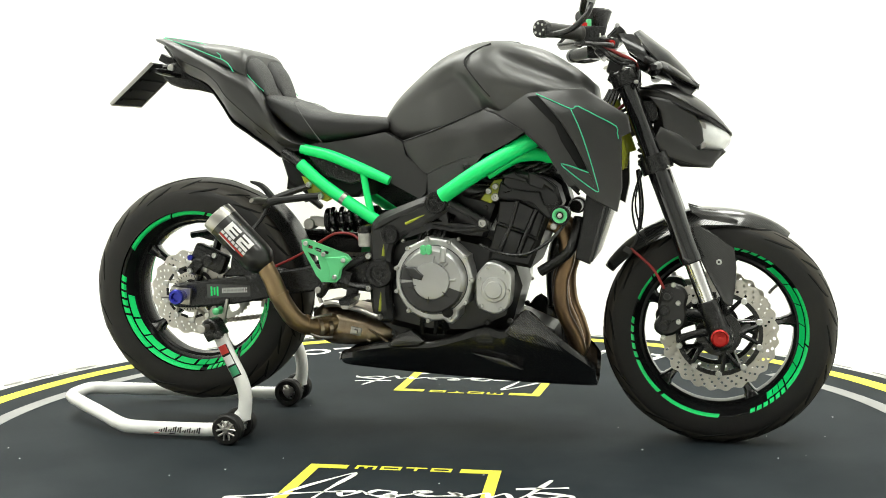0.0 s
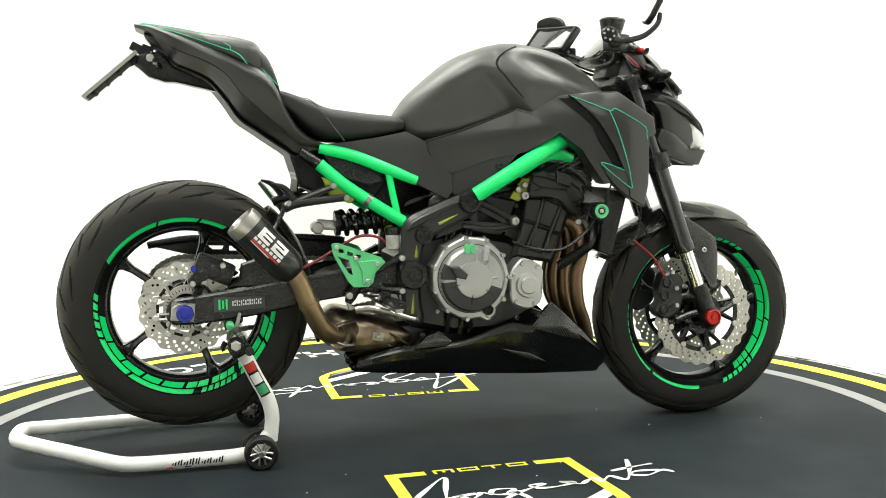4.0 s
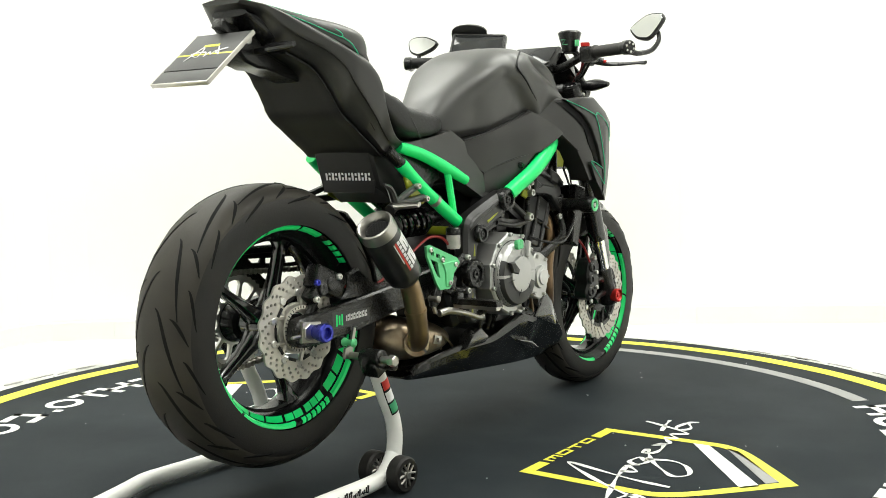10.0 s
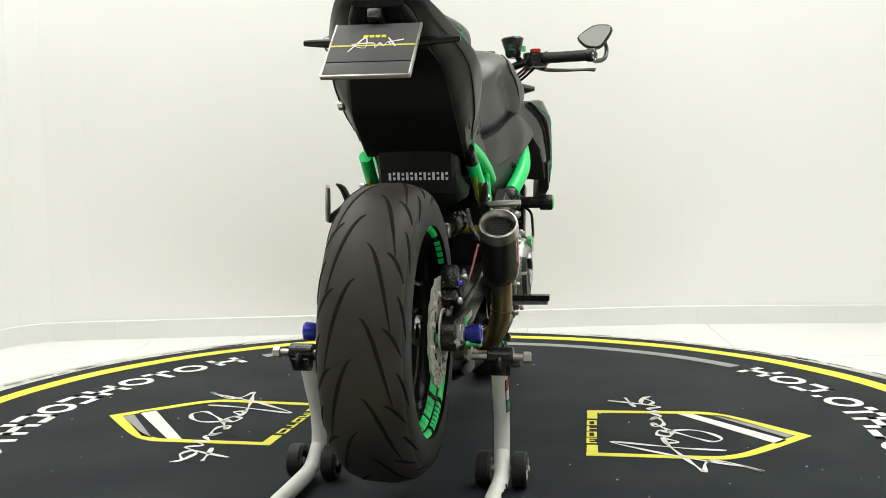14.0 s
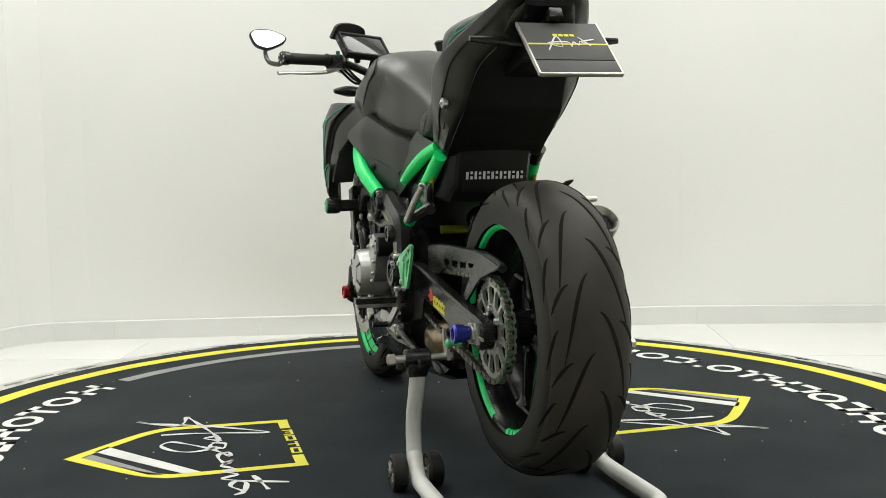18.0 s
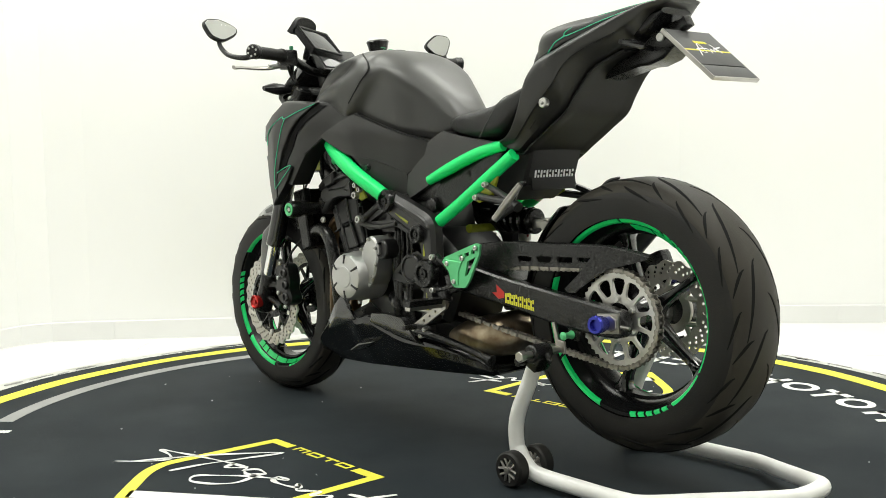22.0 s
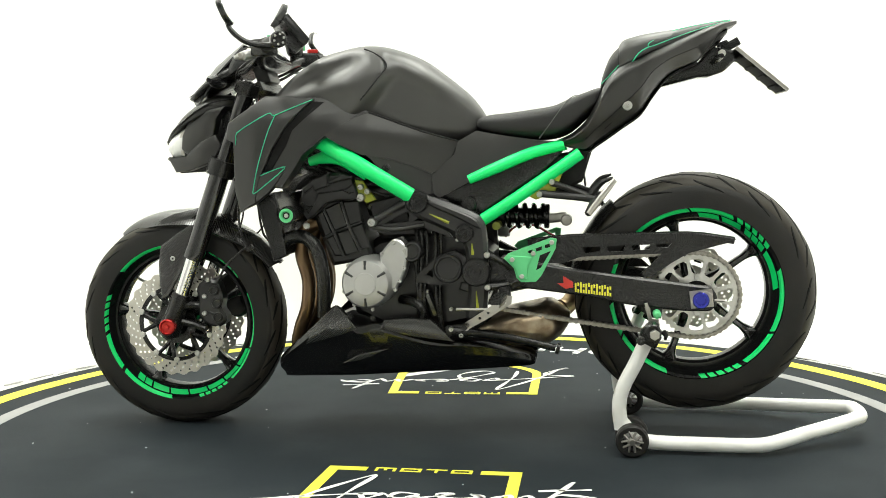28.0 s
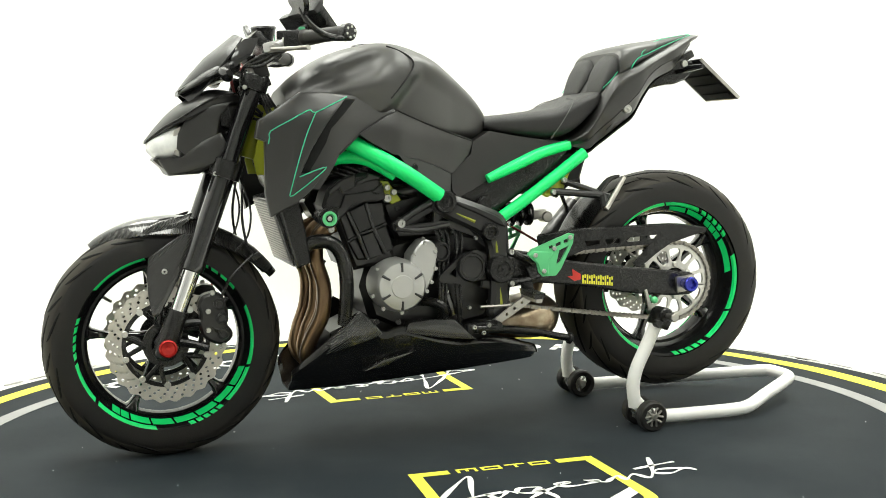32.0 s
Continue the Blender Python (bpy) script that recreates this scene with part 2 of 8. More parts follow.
def panel(bm, out, depth, side, bulge=0.012, thick=0.01, rounds=1, edge=0.004):
    """A bowed cover with the outline (x, z); depth(x, z) is how far its face stands off the middle plane."""
    out = chaikin(out, rounds)
    cx, cz = np.mean([p[0] for p in out]), np.mean([p[1] for p in out])
    loops = []
    for s, back in ((0.985, thick), (1.0, thick * 0.5), (1.0, edge * 0.8), (0.985, edge * 0.2), (0.95, 0), (0.86, 0), (0.7, 0), (0.5, 0), (0.28, 0), (0.06, 0)):
        loops.append([(cx + (x - cx) * s, side * (depth(cx + (x - cx) * s, cz + (z - cz) * s) - back + bulge * (1 - s ** 3)), cz + (z - cz) * s) for x, z in out])
    rings(bm, loops)


def sheet(bm, out, depth, side, thick=0.04, cell=0.016):
    """A formed cover with the outline (x, z): its face follows depth(x, z) closely, its rim is turned in."""
    vs = [bm.verts.new((x, 0, z)) for x, z in out]
    bm.faces.new(vs)
    for axis in (0, 2):
        lo, hi = min(v.co[axis] for v in vs), max(v.co[axis] for v in vs)
        n = int((hi - lo) / cell)
        for k in range(1, n + 1):
            at, no = [0, 0, 0], [0, 0, 0]
            at[axis], no[axis] = lo + (hi - lo) * k / (n + 1), 1
            bmesh.ops.bisect_plane(bm, geom=bm.verts[:] + bm.edges[:] + bm.faces[:], plane_co=at, plane_no=no)
    bmesh.ops.triangulate(bm, faces=bm.faces[:])
    rim = [e for e in bm.edges if len(e.link_faces) == 1]
    for v in bm.verts:
        v.co.y = side * depth(v.co.x, v.co.z)
    for step_in in (0.004, thick):
        got = bmesh.ops.extrude_edge_only(bm, edges=rim)
        fresh = [g for g in got["geom"] if isinstance(g, bmesh.types.BMVert)]
        for v in fresh:
            v.co.y -= side * step_in
        ids = set(fresh)
        rim = [e for e in {e for v in fresh for e in v.link_edges} if e.verts[0] in ids and e.verts[1] in ids]


def hull(bm, keys, along=5, seg=28, mid=0.45):
    """A soft body whose upright sections are given at places x: (x, bottom, top, half width, squareness of top, of bottom)."""
    loops = []
    for x, zb, zt, w, et, eb in smooth_path(keys, along):
        zm = zb + (zt - zb) * mid
        loop = []
        for k in range(seg):
            a = 2 * math.pi * k / seg
            c, s = math.cos(a), math.sin(a)
            e = et if s >= 0 else eb
            loop.append((x, w * math.copysign(abs(c) ** (2 / e), c), zm + (zt - zm if s >= 0 else zm - zb) * math.copysign(abs(s) ** (2 / e), s)))
        loops.append(loop)
    rings(bm, loops)


def line3(bm, pts, r=0.0016, soft=4):
    tube(bm, pts, r, 6, soft)


def bolt(parent, at, r=0.009, h=0.012, material=None, seg=12):
    bm = bmesh.new()
    s = 1 if at[1] > 0 else -1
    lathe(bm, [(r, 0), (r, s * h * 0.7), (r * 0.8, s * h), (r * 0.45, s * h), (r * 0.40, s * h * 0.6)], at, "y", seg)
    part("bolt", bm, material or M_BOLT, parent)


# ---- the room ----
FLOOR = -0.012


def wall_run(name, a, b, height=3.2, thick=0.15, paint=None):
    """A wall from a to b, its face on the left hand seen along the run, with its tiled skirting."""
    a, b = Vector((*a, 0)), Vector((*b, 0))
    d = (b - a).normalized()
    n = Vector((-d.y, d.x, 0))
    bm = bmesh.new()
    rings(bm, [[p - n * thick, p, p + Vector((0, 0, height)), p - n * thick + Vector((0, 0, height))] for p in (a + Vector((0, 0, FLOOR)), b + Vector((0, 0, FLOOR)))])
    w = tagged(part(name, bm, paint or M_WALL), "plain grey painted studio wall" if paint else "plain white painted studio wall", "wall", kind="structure")
    return w, a, b, d, n


def skirting(a, b, tiles=True):
    a, b = Vector((*a, 0)), Vector((*b, 0))
    d = (b - a).normalized()
    n = Vector((-d.y, d.x, 0))
    length = (b - a).length
    base = empty("baseboard", None, Matrix.Identity(4))
    tagged(base, "white ceramic tile skirting along the wall foot", "skirting", kind="structure")
    step = 0.62 if tiles else length
    x = 0.0
    while x < length - 0.01:
        e = min(x + step - 0.0004, length)
        p, q = a + d * x + n * 0.001, a + d * e + n * 0.001
        bm = bmesh.new()
        rings(bm, [[r, r + n * 0.010, r + n * 0.010 + Vector((0, 0, 0.078)), r + n * 0.007 + Vector((0, 0, 0.082)), r + Vector((0, 0, 0.082))] for r in (p + Vector((0, 0, FLOOR)), q + Vector((0, 0, FLOOR)))])
        part("skirting_tile", bm, M_SKIRT, base)
        x += step


BACK = [(3.0, 1.677), (1.07, 1.80), (-1.50, 1.60)]
LEFT = [(-1.50, 1.60), (-1.66, 1.575), (-1.77, 1.50), (-1.83, 1.38), (-1.93, 1.10), (-2.9, -1.6)]
wall_run("wall_back", BACK[0], BACK[1])
wall_run("wall_back_far", BACK[1], BACK[2])
for n, (a, b) in enumerate(zip(LEFT, LEFT[1:])):
    wall_run("wall_corner_%d" % n if n < 4 else "wall_left", a, b)
# walls out of view; their grey is chosen to set the light bounced back
wall_run("wall_left_front", (-2.9, -1.6), (-3.4, -5.6), paint=M_DARKWALL)
wall_run("wall_front", (-3.4, -5.6), (3.0, -5.6), paint=M_DARKWALL)
wall_run("wall_right_front", (3.0, -5.6), (3.0, -1.6), paint=M_DARKWALL)
# out of view, set close in to brighten reflections and fill from the right
wall_run("wall_right", (3.0, -1.6), (3.0, 1.677))
skirting(BACK[0], BACK[1])
skirting(BACK[1], BACK[2])
for n, (a, b) in enumerate(zip(LEFT, LEFT[1:])):
    skirting(a, b, n == 4)

bm = bmesh.new()
box(bm, (9.0, 9.0, 0.2), (0.2, -1.9, 3.3), bevel=0)
tagged(part("ceiling", bm, M_WALL), "plain white studio ceiling", "ceiling", kind="structure")

# floor slab with white tiles round the turntable; joints show between the tiles
bm = bmesh.new()
box(bm, (9.0, 9.0, 0.2), (0.2, -1.9, FLOOR - 0.1035), bevel=0)
floor = tagged(part("floor", bm, M_GROUT), "large white glazed floor tiles with thin grey joints", "floor", kind="structure")


def floor_tiles():
    """Square tiles, cut off along the ring round the turntable."""
    size, gap, turn = 0.80, 0.0025, radians(-3.0)
    c, s = math.cos(turn), math.sin(turn)
    shared = None
    for i in range(-7, 7):
        for j in range(-9, 6):
            x0, y0 = i * size + 0.29, j * size + 0.28
            cx, cy = x0 + size / 2, y0 + size / 2
            wx, wy = c * cx - s * cy, s * cx + c * cy
            if not (-3.9 < wx < 4.6 and -6.0 < wy < 2.4):
                continue
            near = math.hypot(wx, wy)
            if near < 1.02:
                continue
            bm = bmesh.new()
            if near > 1.62 + size * 0.72:
                if shared is None:
                    box(bm, (size - gap, size - gap, 0.004), (0, 0, FLOOR - 0.002), bevel=0.2)
                    shared = part("tile", bm, M_TILE, floor)
                    shared.matrix_basis = pose(wx, wy, 0, 0, 0, math.degrees(turn))
                else:
                    bm.free()
                    again(shared, pose(wx, wy, 0, 0, 0, math.degrees(turn)), floor)
                continue
            # near the ring: a tile of small cells, only those outside the ring, its edge drawn onto the circle
            n = 24
            half = (size - gap) / 2
            grid = {}
            for a in range(n + 1):
                for b in range(n + 1):
                    lx, ly = cx - half + 2 * half * a / n, cy - half + 2 * half * b / n
                    px, py = c * lx - s * ly, s * lx + c * ly
                    grid[a, b] = (px, py, math.hypot(px, py))
            verts = {}
            for a in range(n):
                for b in range(n):
                    ks = ((a, b), (a + 1, b), (a + 1, b + 1), (a, b + 1))
                    if sum(grid[k][2] >= 1.62 for k in ks) < 2:
                        continue
                    f = []
                    for k in ks:
                        if k not in verts:
                            px, py, r = grid[k]
                            q = max(1.0, 1.62 / r)
                            verts[k] = bm.verts.new((px * q, py * q, FLOOR))
                        f.append(verts[k])
                    bm.faces.new(f)
            if not bm.faces:
                bm.free()
                continue
            ext = bmesh.ops.extrude_face_region(bm, geom=bm.faces[:])
            bmesh.ops.translate(bm, verts=[g for g in ext["geom"] if isinstance(g, bmesh.types.BMVert)], vec=(0, 0, -0.004))
            part("tile", bm, M_TILE, floor)


floor_tiles()

# the fixed ring that frames the turntable, in short worn lengths
ring_thing = tagged(empty("turntable_surround"), "scuffed white metal ring round the turntable edge", "floor ring", kind="structure")
for k in range(24):
    a0, a1 = radians(k * 15 + 0.08), radians(k * 15 + 14.92)
    bm = bmesh.new()
    loops = []
    for q in range(9):
        a = a0 + (a1 - a0) * q / 8
        ca, sa = math.cos(a), math.sin(a)
        wide = 1.662 - 0.020 * ca
        loops.append([(r * ca, r * sa, z) for r, z in ((1.588, -0.016), (1.588, -0.005), (1.60, -0.003), (wide - 0.016, -0.005), (wide, -0.0105), (wide, -0.016))])
    rings(bm, loops)
    part("ring_length", bm, M_RIM, ring_thing)
# flaked patches and dark chips along the ring
for k in range(36):
    a, r = random.uniform(0.2, 2.95), random.uniform(1.598, 1.628)
    da, dr = random.uniform(0.006, 0.05), random.uniform(0.003, 0.010)
    bm = bmesh.new()
    pts = []
    for q in range(10):
        t = 2 * math.pi * q / 10
        w = random.uniform(0.6, 1.15)
        pts.append(((r + dr * w * math.sin(t)) * math.cos(a + da * w * math.cos(t)), (r + dr * w * math.sin(t)) * math.sin(a + da * w * math.cos(t))))
    rings(bm, [[(x, y, -0.0040) for x, y in pts], [(x, y, -0.0022) for x, y in pts]])
    part("chip", bm, M_CHIP if k % 6 else M_MATEDGE, ring_thing)
# ---- the turntable with its printed mat ----
table = tagged(empty("turntable"), "round dark rubber turntable mat with yellow, grey and white print", "turntable")


def ring_band(bm, r0, r1, a0, a1, z, step=2.0, thick=0.0008, wave=0.0):
    n = max(2, int(abs(a1 - a0) / step))
    loops = []
    for k in range(n + 1):
        a = radians(a0 + (a1 - a0) * k / n)
        c, s = math.cos(a), math.sin(a)
        f0, f1 = (g * (1 + wave * (math.sin(9 * a + g * 40) + 0.7 * math.sin(23 * a))) for g in (r0, r1))
        loops.append([(f0 * c, f0 * s, z - thick), (f0 * c, f0 * s, z), (f1 * c, f1 * s, z), (f1 * c, f1 * s, z - thick)])
    rings(bm, loops)

def flat_poly(bm, pts, z=0.0012, thick=0.0008):
    """A painted patch on the mat."""
    rings(bm, [[(x, y, z - thick) for x, y in pts], [(x, y, z) for x, y in pts]])


def stroke(bm, pts, w, z, soft=6):
    """A painted line of width w through flat points."""
    path = smooth_path(pts, soft) if soft else [np.array(p, float) for p in pts]
    left, right = [], []
    for i, p in enumerate(path):
        t = path[min(i + 1, len(path) - 1)] - path[max(i - 1, 0)]
        t = t / (np.linalg.norm(t) + 1e-9)
        wid = w * (0.75 + 0.35 * math.sin(i * 0.55))
        left.append((p[0] - t[1] * wid / 2, p[1] + t[0] * wid / 2))
        right.append((p[0] + t[1] * wid / 2, p[1] - t[0] * wid / 2))
    loops = [[(*a, z - 0.0006), (*a, z), (*b, z), (*b, z - 0.0006)] for a, b in zip(left, right)]
    rings(bm, loops)


bm = bmesh.new()
lathe(bm, [(1.570, -0.012), (1.578, -0.009), (1.578, -0.003), (1.572, 0.0)], (0, 0, 0), "z", 180)
for v in bm.verts:
    a = math.atan2(v.co.y, v.co.x)
    q = 1 + 0.0035 * math.sin(2 * a + 0.7) + 0.0022 * math.sin(7 * a) + 0.0014 * math.sin(17 * a + 2)
    v.co.x, v.co.y = v.co.x * q, v.co.y * q
part("rubber_mat", bm, M_MAT, table, "dark blue-grey rubber mat")
bm = bmesh.new()
ring_band(bm, 1.443, 1.505, 0, 360, 0.0012, wave=0.0013)
part("yellow_ring", bm, M_YELLOW, table, "yellow painted ring")
for a0, a1 in ((-42.5, 42.5), (137.5, 222.5)):
    bm = bmesh.new()
    ring_band(bm, 1.292, 1.345, a0, a1, 0.0012)
    for v in bm.verts:
        # the arc bows in towards its ends
        off = (math.degrees(math.atan2(v.co.y, v.co.x)) + 360 - (a0 + a1) / 2 + 180) % 360 - 180
        q = 1 - 0.018 * (off / 43) ** 2
        v.co.x, v.co.y = v.co.x * q, v.co.y * q
    part("grey_arc", bm, M_GREY, table, "grey painted arc")


def mark(kind, a, r0, r1, wide):
    """One painted block of the lettering band, in the form of a plain bar or loop."""
    bm = bmesh.new()
    da = math.degrees(wide / 2 / ((r0 + r1) / 2))
    w = 0.026
    dw = math.degrees(w / ((r0 + r1) / 2))
    z = 0.0012
    if kind == "loop":
        n = 28
        out, inn = [], []
        for k in range(n):
            t = 2 * math.pi * k / n
            for lst, g in ((out, 0.0), (inn, w * 0.9)):
                rr = (r0 + r1) / 2 + ((r1 - r0) / 2 - g) * math.sin(t)
                aa = radians(a) + (wide / 2 - g) / ((r0 + r1) / 2) * math.cos(t)
                lst.append((rr * math.cos(aa), rr * math.sin(aa)))
        rings(bm, [[(*o, z - 0.0006), (*o, z), (*i, z), (*i, z - 0.0006)] for o, i in zip(out + out[:1], inn + inn[:1])], cap=False)
    elif kind == "bars":
        ring_band(bm, r0, r1, a - da, a - da + dw, z, 1)
        ring_band(bm, r0, r1, a + da - dw, a + da, z, 1)
        ring_band(bm, (r0 + r1) / 2 - w / 2, (r0 + r1) / 2 + w / 2, a - da, a + da, z, 1)
    elif kind == "stack":
        ring_band(bm, r0, r0 + w, a - da, a + da, z, 1)
        ring_band(bm, r1 - w, r1, a - da, a + da, z, 1)
        ring_band(bm, r0, r1, a - da, a - da + dw, z, 1)
    elif kind == "post":
        ring_band(bm, r1 - w, r1, a - da, a + da, z, 1)
        ring_band(bm, r0, r1, a - dw / 2, a + dw / 2, z, 1)
    else:
        ring_band(bm, r0, r0 + w, a - dw / 2, a + dw / 2, z, 1)
    part("lettering_block", bm, M_WHITE, table, "white painted block of the ring lettering")


# kinds of block and their places round the band, in degrees; the band bows inwards at its middle
BAND = [("bars", 49.6), ("loop", 57.0), ("post", 62.9), ("loop", 68.6), ("bars", 75.3), ("stack", 81.6), ("loop", 87.4), ("stack", 93.2), ("bars", 99.3), ("post", 105.0), ("loop", 111.0), ("dot", 115.2), ("stack", 119.8), ("loop", 125.8), ("bars", 132.2)]
for first in (0, 180):
    for kind, a in BAND:
        wide = {"dot": 0.045, "bars": 0.118, "loop": 0.125, "post": 0.108, "stack": 0.098}[kind]
        mid = 1.222 + 0.066 * ((a - 90) / 42) ** 2
        mark(kind, a + first, mid - 0.056, mid + 0.056, wide)


def shield(side, base, lean):
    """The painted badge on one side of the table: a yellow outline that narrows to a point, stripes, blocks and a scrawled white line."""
    c, s = math.cos(radians(lean)), math.sin(radians(lean))

    def q(u, v):
        x, y = base[0] + u * c + v * s, base[1] - u * s + v * c
        return (x * -side, y * side)

    run = [(0.240, 0.0), (0.246, 0.20), (0.249, 0.32), (0.238, 0.365), (0.213, 0.405), (0.178, 0.442), (0.148, 0.470), (0.075, 0.535), (0.0, 0.600)]
    ins = [(0.211, 0.0), (0.217, 0.20), (0.219, 0.315), (0.210, 0.350), (0.190, 0.383), (0.158, 0.418), (0.126, 0.446), (0.060, 0.505), (0.0, 0.557)]
    for sgn in (-1, 1):
        bm = bmesh.new()
        rings(bm, [[(*q(sgn * o[0], o[1]), 0.0006), (*q(sgn * o[0], o[1]), 0.0012), (*q(sgn * i[0], i[1]), 0.0012), (*q(sgn * i[0], i[1]), 0.0006)] for o, i in zip(smooth_path(run, 4), smooth_path(ins, 4))])
        part("shield_edge", bm, M_YELLOW, table, "yellow painted badge edge")
        bm = bmesh.new()
        flat_poly(bm, [q(sgn * x, y) for x, y in ((0.239, 0.001), (0.141, 0.001), (0.141, 0.030), (0.211, 0.030))], 0.0016)
        part("shield_corner", bm, M_YELLOW, table)
    for k in range(4):
        # open blocks between the corners
        x, w, h, e = -0.121 + k * 0.063, 0.052, 0.028, 0.0075
        bm = bmesh.new()
        bars = [((x, 0), (x + e, h)), ((x + w - e, 0), (x + w, h)), ((x, 0), (x + w, e))]
        bars += [((x, h - e), (x + w, h))] if k % 2 else [((x + w / 2 - e / 2, 0), (x + w / 2 + e / 2, h - 0.006 * (k == 0)))]
        if k == 2:
            bars = bars[2:]
        for n, ((a, b), (d, f)) in enumerate(bars):
            flat_poly(bm, [q(a, b), q(d, b), q(d, f), q(a, f)], 0.0012 + 0.0001 * n)
        part("badge_block", bm, M_YELLOW, table, "open yellow block")
    for mat_, pts in ((M_WHITE, ((0.218, 0.262), (0.218, 0.306), (-0.050, 0.527), (-0.088, 0.494))), (M_GREY, ((0.217, 0.352), (0.203, 0.390), (0.004, 0.553), (-0.024, 0.532)))):
        bm = bmesh.new()
        flat_poly(bm, [q(*p) for p in pts])
        part("badge_stripe", bm, mat_, table)
    scrawl = [
        [(-0.167, 0.356), (-0.157, 0.263), (-0.132, 0.163), (-0.108, 0.064), (-0.178, 0.150), (-0.234, 0.235), (-0.273, 0.310), (-0.309, 0.382), (-0.342, 0.421), (-0.278, 0.353), (-0.262, 0.311), (-0.293, 0.290), (-0.357, 0.282), (-0.308, 0.265), (-0.233, 0.242), (-0.141, 0.216), (-0.072, 0.203)],
        [(-0.112, 0.205), (-0.095, 0.240), (-0.068, 0.214), (-0.060, 0.200), (-0.038, 0.222)],
        [(-0.002, 0.223), (0.021, 0.198), (-0.024, 0.190), (-0.038, 0.217), (-0.010, 0.230), (0.029, 0.215)],
        [(0.017, 0.220), (0.033, 0.281), (0.004, 0.329), (-0.053, 0.357), (-0.084, 0.331), (-0.054, 0.293), (0.005, 0.239), (0.056, 0.208), (0.099, 0.186), (0.063, 0.186), (0.080, 0.212), (0.125, 0.213), (0.170, 0.197), (0.140, 0.180), (0.160, 0.196), (0.182, 0.212), (0.203, 0.196), (0.229, 0.178), (0.237, 0.209), (0.270, 0.178), (0.296, 0.215), (0.334, 0.150), (0.367, 0.064)],
        [(0.290, 0.142), (0.350, 0.128), (0.410, 0.117)],
        [(0.405, 0.170), (0.345, 0.163), (0.325, 0.186), (0.360, 0.200), (0.409, 0.174), (0.430, 0.196)],
    ]
    for line in scrawl:
        bm = bmesh.new()
        stroke(bm, [q(*p) for p in line], 0.0135, 0.0022)
        part("scrawl_stroke", bm, M_WHITE, table, "white brush scrawl")


shield(1, (0.0195, 0.415), -1.2)
shield(-1, (-0.0025, 0.406), 2.8)
# lint and dust specks on the mat
for k in range(46):
    a, r = random.uniform(0, 6.283), 1.4 * math.sqrt(random.uniform(0.05, 1))
    bm = bmesh.new()
    w = random.uniform(0.0011, 0.0030)
    flat_poly(bm, [(r * math.cos(a) + w * math.cos(t) * random.uniform(0.5, 1.2), r * math.sin(a) + w * math.sin(t)) for t in (0, 1.2, 2.4, 3.8, 5.0)], 0.0014)
    part("lint_speck", bm, M_PRINT, table)
# ---- the paddock stand under the rear axle ----
stand = tagged(empty("paddock_stand"), "white tubular rear paddock stand on small black wheels", "paddock stand")


